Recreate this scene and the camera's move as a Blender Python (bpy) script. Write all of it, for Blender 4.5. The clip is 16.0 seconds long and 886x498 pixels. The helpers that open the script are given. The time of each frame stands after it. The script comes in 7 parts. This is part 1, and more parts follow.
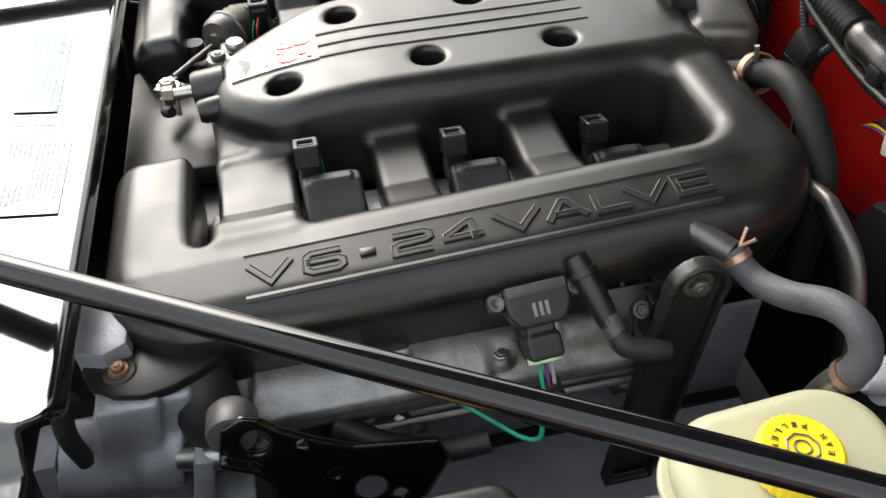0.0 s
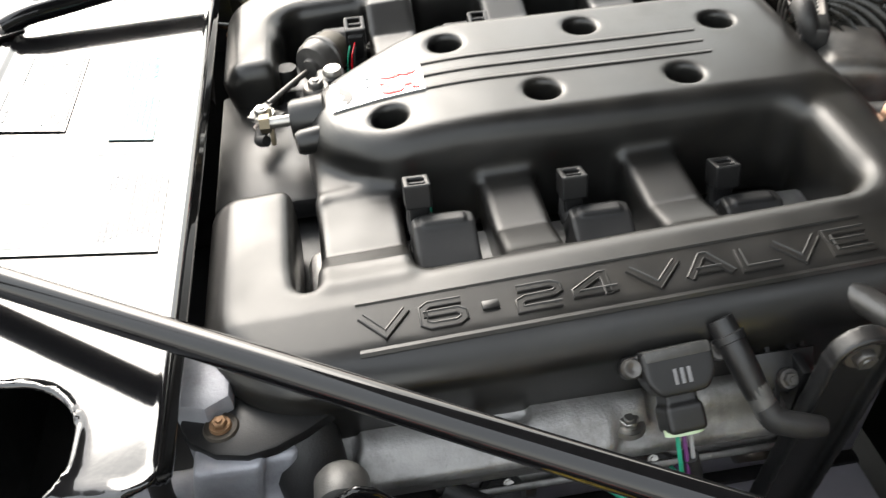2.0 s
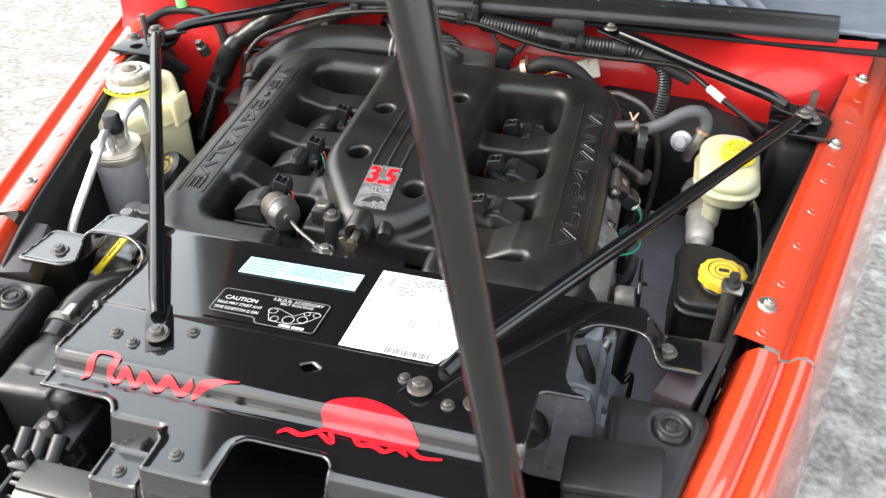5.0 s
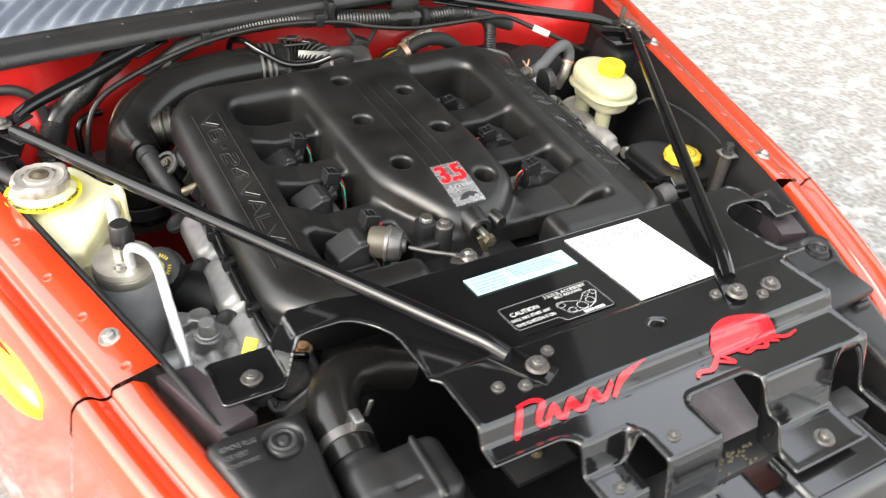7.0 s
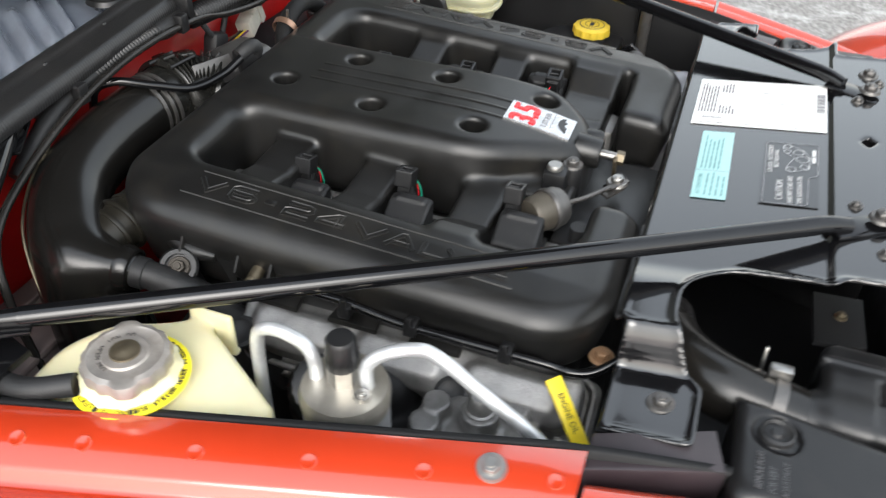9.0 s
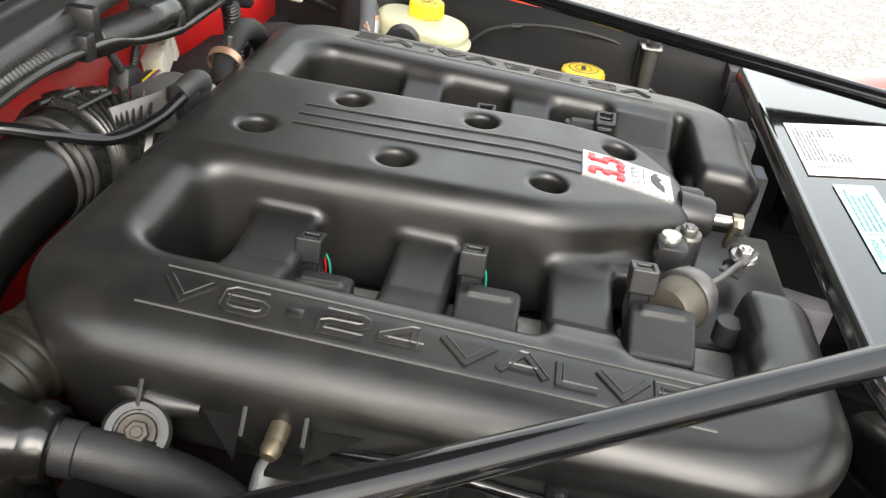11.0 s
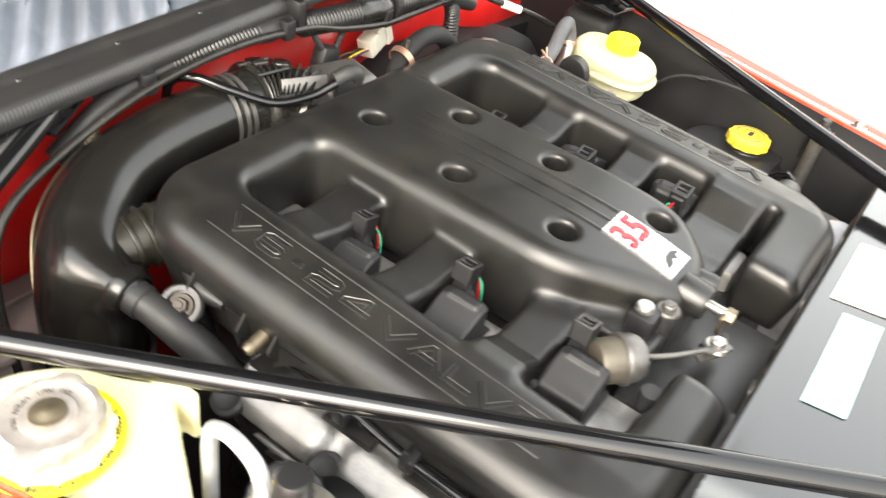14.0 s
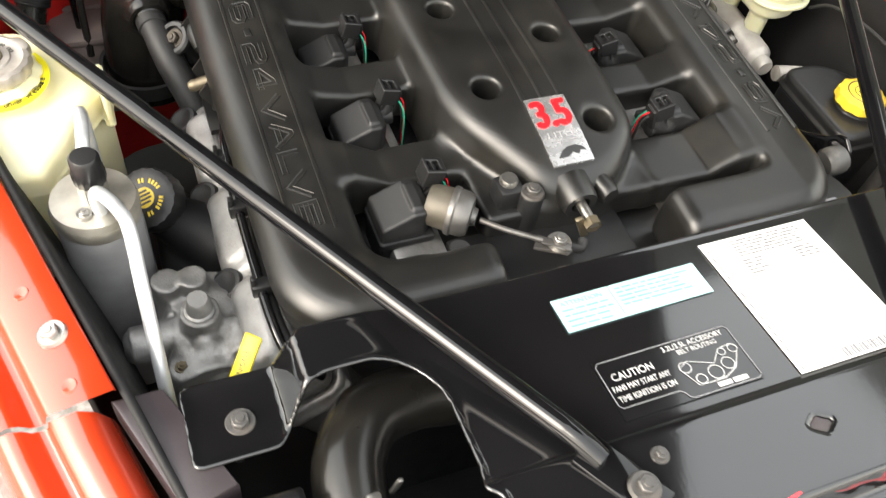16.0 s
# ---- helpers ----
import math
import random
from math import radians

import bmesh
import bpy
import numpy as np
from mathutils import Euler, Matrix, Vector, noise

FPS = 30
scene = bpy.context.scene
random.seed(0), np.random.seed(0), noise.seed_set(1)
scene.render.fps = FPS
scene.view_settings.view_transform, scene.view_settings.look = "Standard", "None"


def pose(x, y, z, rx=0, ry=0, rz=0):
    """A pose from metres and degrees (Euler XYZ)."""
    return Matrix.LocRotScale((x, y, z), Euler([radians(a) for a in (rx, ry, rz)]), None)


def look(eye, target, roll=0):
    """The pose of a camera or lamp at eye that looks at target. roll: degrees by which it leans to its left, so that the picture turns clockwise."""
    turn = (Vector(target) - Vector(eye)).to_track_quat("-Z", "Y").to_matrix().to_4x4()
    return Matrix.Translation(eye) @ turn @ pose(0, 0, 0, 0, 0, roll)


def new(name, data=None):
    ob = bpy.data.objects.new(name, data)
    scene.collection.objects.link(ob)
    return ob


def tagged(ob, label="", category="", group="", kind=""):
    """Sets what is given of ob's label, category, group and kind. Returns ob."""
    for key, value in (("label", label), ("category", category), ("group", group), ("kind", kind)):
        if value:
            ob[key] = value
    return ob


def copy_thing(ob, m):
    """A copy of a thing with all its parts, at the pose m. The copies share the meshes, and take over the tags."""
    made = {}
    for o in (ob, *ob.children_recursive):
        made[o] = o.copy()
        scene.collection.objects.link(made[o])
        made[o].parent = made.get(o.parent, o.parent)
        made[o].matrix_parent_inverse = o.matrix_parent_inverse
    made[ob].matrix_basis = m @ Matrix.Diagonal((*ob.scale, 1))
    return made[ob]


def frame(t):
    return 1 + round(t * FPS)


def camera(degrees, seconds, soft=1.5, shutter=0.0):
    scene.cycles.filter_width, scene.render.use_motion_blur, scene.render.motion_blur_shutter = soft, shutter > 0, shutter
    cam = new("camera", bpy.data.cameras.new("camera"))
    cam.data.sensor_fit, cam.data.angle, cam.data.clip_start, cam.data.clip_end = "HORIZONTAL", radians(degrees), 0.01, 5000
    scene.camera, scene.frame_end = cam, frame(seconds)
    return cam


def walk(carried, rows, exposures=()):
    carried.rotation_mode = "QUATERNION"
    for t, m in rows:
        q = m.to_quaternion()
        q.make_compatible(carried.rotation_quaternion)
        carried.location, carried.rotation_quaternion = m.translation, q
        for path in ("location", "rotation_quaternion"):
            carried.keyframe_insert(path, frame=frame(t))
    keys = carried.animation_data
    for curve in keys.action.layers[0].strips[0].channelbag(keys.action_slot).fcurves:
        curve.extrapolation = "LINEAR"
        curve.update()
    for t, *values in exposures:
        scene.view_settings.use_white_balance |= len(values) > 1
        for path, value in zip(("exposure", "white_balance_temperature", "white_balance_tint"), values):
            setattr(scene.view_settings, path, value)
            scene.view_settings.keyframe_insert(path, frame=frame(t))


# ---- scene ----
cam = camera(56.4, 16.0, soft=1.25, shutter=0.3)
PATH = [
    (0, (0.6208, -0.0426, 1.2023), (-0.0990, 0.0892, 0.5208), -2.61),
    (0.5, (0.6096, -0.0154, 1.1787), (-0.0810, 0.1009, 0.4650), -2.89),
    (1, (0.5635, -0.0546, 1.1402), (-0.1053, 0.0168, 0.4001), -3.49),
    (1.5, (0.5094, -0.0777, 1.1184), (-0.1627, -0.0204, 0.3802), -4.23),
    (2, (0.5648, -0.0877, 1.1898), (-0.1770, 0.0038, 0.5255), -3.03),
    (2.5, (0.5833, -0.1353, 1.1956), (-0.1986, 0.0827, 0.6117), -0.99),
    (3, (0.5816, -0.2530, 1.2388), (-0.1311, 0.1543, 0.6676), 0.78),
    (3.5, (0.5723, -0.3038, 1.2800), (-0.0823, 0.1893, 0.7071), -0.25),
    (4, (0.5146, -0.4707, 1.3078), (-0.0511, 0.1139, 0.7262), -1.17),
    (4.2, (0.4869, -0.5971, 1.3562), (-0.0105, 0.0353, 0.7623), -1.65),
    (6.3, (-0.1872, -0.9356, 1.4441), (0.0094, -0.1719, 0.8293), 4.70),
    (6.5, (-0.2578, -0.9008, 1.4292), (-0.0154, -0.1507, 0.8139), 4.79),
    (7, (-0.4742, -0.7888, 1.4277), (-0.0548, -0.1228, 0.8108), 5.52),
    (7.5, (-0.6872, -0.7147, 1.4393), (-0.1168, -0.1574, 0.8359), 5.86),
    (8, (-0.7608, -0.5608, 1.3849), (-0.0857, -0.1135, 0.7982), 4.36),
    (8.5, (-0.7809, -0.3807, 1.3408), (-0.0578, -0.0454, 0.7369), 3.09),
    (9, (-0.7769, -0.2249, 1.3014), (-0.0398, 0.0319, 0.6762), 1.67),
    (9.2, (-0.7698, -0.1447, 1.2824), (-0.0286, 0.0665, 0.6451), 1.63),
    (11.3, (-0.5874, 0.0223, 1.1367), (0.2638, 0.0798, 0.6147), 8.24),
    (11.5, (-0.5844, 0.0203, 1.1397), (0.2734, 0.0788, 0.6291), 8.74),
    (12, (-0.5962, 0.0132, 1.1458), (0.2564, 0.1830, 0.6516), 7.64),
    (12.5, (-0.6053, -0.0042, 1.1449), (0.1808, 0.3295, 0.6247), 6.32),
    (13, (-0.6103, -0.0290, 1.1623), (0.1230, 0.3731, 0.6142), 5.70),
    (13.5, (-0.6400, -0.0929, 1.2229), (0.0702, 0.3166, 0.6502), 5.90),
    (14, (-0.6151, -0.2098, 1.2814), (0.0662, 0.1826, 0.6634), 10.72),
    (14.5, (-0.5898, -0.3649, 1.3396), (-0.0069, 0.0943, 0.6692), 11.94),
    (15, (-0.5595, -0.3945, 1.3507), (-0.0715, 0.1254, 0.6495), 11.72),
    (15.5, (-0.4374, -0.4443, 1.3471), (-0.0497, 0.0989, 0.6024), 13.15),
    (16, (-0.3522, -0.5050, 1.3672), (-0.0465, 0.0269, 0.5775), 11.55),
]
walk(cam, [(t, look(eye, target, roll)) for t, eye, target, roll in PATH],
     exposures=[(0, 1.75, 6300, 10), (0.5, 2.05, 6300, 10), (1, 2.30, 6300, 10), (1.5, 2.50, 6400, 10), (2, 2.15, 6400, 10), (2.5, 1.37, 6400, 10), (3, 1.57, 6300, 10), (3.5, 1.75, 6300, 10),
                (4.2, 2.02, 6200, 10), (6.3, 2.40, 6300, 10), (7, 2.30, 6400, 10), (8, 1.72, 6200, 10), (9.2, 1.50, 6000, 10), (11.3, 2.25, 6400, 10), (12, 2.22, 6400, 10), (12.5, 2.58, 6600, 10),
                (13.5, 2.98, 6800, 10), (14, 2.88, 6700, 10), (14.5, 2.38, 6900, 10), (15, 2.05, 7200, 10), (15.5, 2.15, 7000, 10), (16, 2.45, 6700, 10)])

# ---- world and light ----
world = bpy.data.worlds.new("sky")
scene.world = world
world.use_nodes = True
wn = world.node_tree.nodes
sky = wn.new("ShaderNodeTexSky")
sky.sky_type = "NISHITA"
sky.sun_disc = False
sky.sun_elevation, sky.sun_rotation = radians(36), radians(255)
sky.dust_density, sky.air_density, sky.ozone_density = 3.5, 3.0, 0.6
wn["Background"].inputs[1].default_value = 0.15
haze = wn.new("ShaderNodeHueSaturation")
haze.inputs["Saturation"].default_value = 0.35
world.node_tree.links.new(sky.outputs[0], haze.inputs["Color"])
cloud = wn.new("ShaderNodeMixRGB")
cloud.inputs[0].default_value, cloud.inputs[2].default_value = 0.35, (5.0, 5.05, 5.2, 1)
world.node_tree.links.new(haze.outputs[0], cloud.inputs[1])
world.node_tree.links.new(cloud.outputs[0], wn["Background"].inputs[0])
sun = new("sun", bpy.data.lights.new("sun", "SUN"))
sun.data.energy, sun.data.angle, sun.data.color = 0.55, radians(36), (1.0, 0.93, 0.83)
sun.matrix_world = look((-3.90, -1.02, 2.94), (0, 0, 0))


# ---- materials ----
def mat(name, color, rough=0.5, metal=0.0, vary=0.12, scale=40.0, bump=0.0, grain=600.0, coat=0.0, second=None,
        stain=0.0, stain_color=(0.12, 0.1, 0.08), stain_scale=9.0, sub=0.0, spec=0.5, rough_vary=0.15):
    """A surface with colour drift at two scales, stains, uneven gloss and fine relief."""
    m = bpy.data.materials.new(name)
    m.use_nodes = True
    nt = m.node_tree
    n, l = nt.nodes, nt.links
    b = n["Principled BSDF"]
    co = n.new("ShaderNodeTexCoord")
    big = n.new("ShaderNodeTexNoise")
    big.inputs["Scale"].default_value, big.inputs["Detail"].default_value = scale, 6
    l.new(co.outputs["Object"], big.inputs["Vector"])
    fine = n.new("ShaderNodeTexNoise")
    fine.inputs["Scale"].default_value, fine.inputs["Detail"].default_value = grain, 3
    l.new(co.outputs["Object"], fine.inputs["Vector"])
    ramp = n.new("ShaderNodeValToRGB")
    c2 = second or tuple(min(1, v * (1 + 2.2 * vary)) for v in color)
    ramp.color_ramp.elements[0].position, ramp.color_ramp.elements[1].position = 0.3, 0.72
    ramp.color_ramp.elements[0].color = (*[v * (1 - vary) for v in color], 1)
    ramp.color_ramp.elements[1].color = (*c2, 1)
    l.new(big.outputs["Fac"], ramp.inputs[0])
    out = ramp.outputs[0]
    if stain:
        sn = n.new("ShaderNodeTexNoise")
        sn.inputs["Scale"].default_value, sn.inputs["Detail"].default_value = stain_scale, 9
        sn.inputs["Roughness"].default_value = 0.68
        l.new(co.outputs["Object"], sn.inputs["Vector"])
        sr = n.new("ShaderNodeValToRGB")
        sr.color_ramp.elements[0].position, sr.color_ramp.elements[1].position = 0.5, 0.72
        sr.color_ramp.elements[0].color, sr.color_ramp.elements[1].color = (0, 0, 0, 1), (stain, stain, stain, 1)
        l.new(sn.outputs["Fac"], sr.inputs[0])
        mix = n.new("ShaderNodeMixRGB")
        l.new(sr.outputs[0], mix.inputs[0])
        l.new(out, mix.inputs[1])
        mix.inputs[2].default_value = (*stain_color, 1)
        out = mix.outputs[0]
    l.new(out, b.inputs["Base Color"])
    mr = n.new("ShaderNodeMapRange")
    mr.inputs["To Min"].default_value = max(0.02, rough * (1 - rough_vary))
    mr.inputs["To Max"].default_value = min(1, rough * (1 + rough_vary))
    mr.inputs["From Min"].default_value, mr.inputs["From Max"].default_value = 0.3, 0.7
    l.new(big.outputs["Fac"], mr.inputs["Value"])
    l.new(mr.outputs[0], b.inputs["Roughness"])
    b.inputs["Metallic"].default_value = metal
    b.inputs["Specular IOR Level"].default_value = spec
    b.inputs["Coat Weight"].default_value, b.inputs["Coat Roughness"].default_value = coat, 0.06
    if sub:
        b.inputs["Subsurface Weight"].default_value = sub
        b.inputs["Subsurface Radius"].default_value = (0.02, 0.016, 0.008)
        b.inputs["Subsurface Scale"].default_value = 0.6
    if bump:
        bp = n.new("ShaderNodeBump")
        bp.inputs["Strength"].default_value, bp.inputs["Distance"].default_value = bump, 0.0012
        l.new(fine.outputs["Fac"], bp.inputs["Height"])
        l.new(bp.outputs[0], b.inputs["Normal"])
    return m


PLASTIC = mat("moulded_black_plastic", (0.0085, 0.0083, 0.0080), 0.36, scale=22, bump=0.06, grain=1600, vary=0.2, spec=0.5,
              stain=0.5, stain_color=(0.026, 0.023, 0.018), stain_scale=16, rough_vary=0.20)
PLASTIC_DARK = mat("dark_plastic", (0.009, 0.009, 0.0095), 0.38, bump=0.12, grain=900, stain=0.3, stain_color=(0.03, 0.028, 0.025))
GLOSS = mat("gloss_black_panel", (0.005, 0.005, 0.0056), 0.10, scale=16, bump=0.03, grain=350, coat=0.8, stain=0.25,
            stain_color=(0.014, 0.0135, 0.013), stain_scale=18)
GLOSS.node_tree.nodes["Principled BSDF"].inputs["Coat IOR"].default_value = 1.6
BLACK_ROD = mat("black_enamel", (0.004, 0.004, 0.0045), 0.07, coat=0.0, scale=60)
RUBBER = mat("rubber", (0.013, 0.013, 0.0135), 0.55, bump=0.25, grain=700, stain=0.4, stain_color=(0.034, 0.031, 0.028))
HOSE = mat("braided_hose", (0.060, 0.062, 0.068), 0.6, bump=0.5, grain=420, vary=0.2)
TUBE = mat("satin_black_duct", (0.0068, 0.0064, 0.0058), 0.24, scale=14, bump=0.03, grain=700, stain=0.3, stain_color=(0.03, 0.026, 0.020))
SATIN = mat("satin_black_moulding", (0.0080, 0.0078, 0.0082), 0.33, scale=18, bump=0.06, grain=600, spec=0.4, stain=0.4, stain_color=(0.028, 0.024, 0.022), stain_scale=20)
RED = mat("red_car_paint", (0.47, 0.038, 0.010), 0.22, scale=9, vary=0.05, bump=0.02, grain=900, coat=1.0)
RED.node_tree.nodes["Principled BSDF"].inputs["Coat IOR"].default_value = 1.65
SHINY_RUBBER = mat("shiny_rubber", (0.010, 0.010, 0.009), 0.27, bump=0.1, grain=500, stain=0.4, stain_color=(0.05, 0.045, 0.036), stain_scale=30)
SEAL_RUBBER = mat("weatherstrip_rubber", (0.014, 0.014, 0.0145), 0.36, scale=25, bump=0.2, grain=700, stain=0.4, stain_color=(0.032, 0.030, 0.028))
MOULDED = mat("moulded_grey", (0.055, 0.055, 0.058), 0.5)
LINER = mat("dusty_liner", (0.007, 0.007, 0.0075), 0.62, scale=18, bump=0.15, grain=400, spec=0.3, stain=0.3, stain_color=(0.02, 0.019, 0.017))
RED_IN = mat("red_bay_paint", (0.56, 0.014, 0.012), 0.35, scale=12, vary=0.1, bump=0.06, grain=260, coat=0.4, stain=0.3,
             stain_color=(0.16, 0.01, 0.008))
COWL = mat("cowl_paint", (0.158, 0.177, 0.215), 0.24, scale=12, bump=0.04, grain=500, coat=0.3, stain=0.3, stain_color=(0.07, 0.07, 0.07))
ALU = mat("cast_aluminium", (0.27, 0.265, 0.26), 0.48, metal=0.7, scale=30, bump=0.35, grain=500, vary=0.25, stain=0.75,
          stain_color=(0.085, 0.078, 0.07), stain_scale=22)
ALU_TUBE = mat("aluminium_tube", (0.62, 0.63, 0.64), 0.34, metal=0.6, scale=50, bump=0.05, grain=600)
STEEL = mat("zinc_steel", (0.38, 0.37, 0.35), 0.33, metal=0.95, scale=90, bump=0.1, grain=900, stain=0.4, stain_color=(0.2, 0.14, 0.08))
DARK_STEEL = mat("dark_steel", (0.12, 0.115, 0.11), 0.4, metal=0.7, scale=90, bump=0.1, grain=900, stain=0.4, stain_color=(0.2, 0.13, 0.07))
RUST = mat("rusty_bolt", (0.22, 0.13, 0.07), 0.6, metal=0.5, scale=120, bump=0.3, grain=900)
IVORY = mat("ivory_tank_plastic", (0.70, 0.65, 0.42), 0.38, scale=10, vary=0.06, sub=0.35, bump=0.04, grain=400, stain=0.25,
            stain_color=(0.55, 0.46, 0.2))
MILKY = mat("milky_fluid_plastic", (0.44, 0.43, 0.29), 0.35, scale=10, vary=0.05, sub=0.4, bump=0.03, grain=400)
YELLOW = mat("yellow_cap_plastic", (0.85, 0.66, 0.02), 0.42, scale=50, vary=0.08, bump=0.05, grain=500)
YELLOW_PAPER = mat("yellow_label", (0.88, 0.76, 0.02), 0.5, scale=70, vary=0.04)
PAPER = mat("white_paper_label", (0.84, 0.84, 0.82), 0.45, scale=40, vary=0.02)
AQUA = mat("pale_aqua_label", (0.36, 0.60, 0.60), 0.4, scale=40, vary=0.03)
INK = mat("black_ink", (0.02, 0.02, 0.022), 0.5)
GREY_INK = mat("grey_ink", (0.20, 0.20, 0.21), 0.5)
AQUA_INK = mat("teal_grey_ink", (0.13, 0.27, 0.27), 0.5)
FAINT_INK = mat("faint_grey_ink", (0.17, 0.17, 0.175), 0.5)
WHITE_INK = mat("white_ink", (0.5, 0.5, 0.5), 0.5)
LABEL_BLACK = mat("black_label_film", (0.006, 0.006, 0.0066), 0.13, coat=0.6)
RED_INK = mat("red_print", (0.62, 0.012, 0.02), 0.14, coat=0.8)
BADGE = mat("brushed_silver_badge", (0.58, 0.58, 0.59), 0.27, metal=0.85, spec=0.5, scale=80, bump=0.05, grain=900)
BADGE_RED = mat("badge_red_enamel", (0.62, 0.01, 0.015), 0.25, spec=0.5)
YELLOW_DIRTY = mat("grimy_yellow_plastic", (0.62, 0.44, 0.03), 0.5, scale=60, vary=0.15, bump=0.08, grain=500, stain=0.6, stain_color=(0.22, 0.15, 0.03), stain_scale=60)
CONNECTOR = mat("white_connector", (0.70, 0.66, 0.56), 0.45, scale=70, vary=0.08)
GREEN_WIRE = mat("green_wire", (0.02, 0.30, 0.18), 0.45)
AMBER = mat("amber_lens", (0.95, 0.62, 0.01), 0.12, coat=0.6)
GREEN_CAP = mat("green_cap", (0.25, 0.7, 0.2), 0.4)
OLIVE = mat("olive_zinc", (0.15, 0.125, 0.085), 0.42, metal=0.75, scale=60, stain=0.4, stain_color=(0.08, 0.07, 0.05))
ASPHALT = mat("weathered_asphalt", (0.19, 0.183, 0.172), 0.95, scale=55, vary=0.35, bump=1.0, grain=170, second=(0.34, 0.325, 0.305),
              stain=0.85, stain_color=(0.62, 0.605, 0.585), stain_scale=11)
ALU_LIGHT = mat("bright_casting", (0.60, 0.61, 0.66), 0.46, metal=0.30, scale=30, bump=0.3, grain=500, vary=0.15, stain=0.4, stain_color=(0.2, 0.19, 0.18), stain_scale=20)
WHITEMETAL = mat("pale_zinc_plate", (0.55, 0.53, 0.48), 0.45, metal=0.3, scale=60, stain=0.4, stain_color=(0.25, 0.23, 0.2))
WALL = mat("dark_backdrop_wall", (0.05, 0.055, 0.05), 0.9, scale=1.0, vary=0.3, bump=0.2, grain=20)


# ---- building helpers ----
def as_mesh(verts, faces, smooth=True, sharp=35):
    me = bpy.data.meshes.new("mesh")
    me.from_pydata([tuple(map(float, v)) for v in verts], [], [tuple(map(int, f)) for f in faces])
    me.update()
    if smooth:
        me.shade_smooth()
        if sharp:
            me.set_sharp_from_angle(angle=radians(sharp))
    return me


def from_bm(bm, smooth=True, sharp=35):
    me = bpy.data.meshes.new("mesh")
    bmesh.ops.recalc_face_normals(bm, faces=bm.faces)
    bm.to_mesh(me)
    bm.free()
    if smooth:
        me.shade_smooth()
        if sharp:
            me.set_sharp_from_angle(angle=radians(sharp))
    return me


def thing(name, at, label, category, group="", kind=""):
    """The Empty at a thing's base, under which its parts lie."""
    ob = new(name)
    ob.location = at
    ob.empty_display_size = 0.02
    return tagged(ob, label, category, group, kind)


def part(name, me, material, parent=None, label="", m=None):
    """One mesh object under a thing or a part, in world places; m lays it out first."""
    ob = new(name, me)
    if not me.materials:
        me.materials.append(material)
    world_m = m or Matrix.Identity(4)
    if parent:
        ob.parent = parent
        up, chain = Matrix.Identity(4), []
        p = parent
        while p:
            chain.append(p.matrix_basis.copy())
            p = p.parent
        for b in reversed(chain):
            up = up @ b
        ob.matrix_basis = up.inverted() @ world_m
    else:
        ob.matrix_basis = world_m
    if label:
        ob["label"] = label
    return ob


def rbox(sx, sy, sz, bevel=0.002, seg=2, taper=1.0):
    """A box on z = 0 with rounded edges, its top narrowed by taper."""
    bm = bmesh.new()
    bmesh.ops.create_cube(bm, size=1)
    for v in bm.verts:
        k = taper if v.co.z > 0 else 1
        v.co = Vector((v.co.x * sx * k, v.co.y * sy * k, (v.co.z + 0.5) * sz))
    if bevel:
        bmesh.ops.bevel(bm, geom=bm.edges[:], offset=bevel, segments=seg, affect="EDGES", profile=0.5)
    return from_bm(bm)


def prism(poly, z0, z1, bevel=0.002, seg=2):
    """A plate with the outline poly (x, y), from z0 to z1, with rounded edges."""
    bm = bmesh.new()
    vs = [bm.verts.new((x, y, z0)) for x, y in poly]
    f = bm.faces.new(vs)
    r = bmesh.ops.extrude_face_region(bm, geom=[f])
    for v in r["geom"]:
        if isinstance(v, bmesh.types.BMVert):
            v.co.z = z1
    bmesh.ops.recalc_face_normals(bm, faces=bm.faces)
    if bevel:
        top = [e for e in bm.edges if all(abs(v.co.z - z1) < 1e-7 for v in e.verts)]
        bmesh.ops.bevel(bm, geom=top, offset=bevel, segments=seg, affect="EDGES", profile=0.5)
    return from_bm(bm)


def lathe(profile, seg=40, wobble=None):
    """A turned body from (radius, z) pairs round the z axis."""
    verts, faces = [], []
    n = len(profile)
    for i in range(seg):
        a = 2 * math.pi * i / seg
        for r, z in profile:
            k = r * (wobble(a, z) if wobble else 1)
            verts.append((k * math.cos(a), k * math.sin(a), z))
    hollow = profile[0][0] > 0 and abs(profile[0][0] - profile[-1][0]) <= 0.002
    for i in range(seg):
        for j in range(n if hollow else n - 1):
            k, j2 = (i + 1) % seg, (j + 1) % n
            faces.append((i * n + j, k * n + j, k * n + j2, i * n + j2))
    me = as_mesh(verts, faces, sharp=0)
    bm = bmesh.new()
    bm.from_mesh(me)
    bmesh.ops.remove_doubles(bm, verts=bm.verts, dist=1e-6)
    bmesh.ops.holes_fill(bm, edges=[e for e in bm.edges if e.is_boundary], sides=0)
    return from_bm(bm, sharp=40)


def spline(pts, per=8):
    """A smooth run of points through the given ones."""
    p = [np.array(q, float) for q in pts]
    p = [2 * p[0] - p[1], *p, 2 * p[-1] - p[-2]]
    out = []
    for i in range(1, len(p) - 2):
        for k in range(per):
            t = k / per
            out.append(0.5 * (2 * p[i] + (p[i + 1] - p[i - 1]) * t + (2 * p[i - 1] - 5 * p[i] + 4 * p[i + 1] - p[i + 2]) * t * t
                              + (3 * p[i] - p[i - 1] - 3 * p[i + 1] + p[i + 2]) * t ** 3))
    out.append(p[-2])
    return out


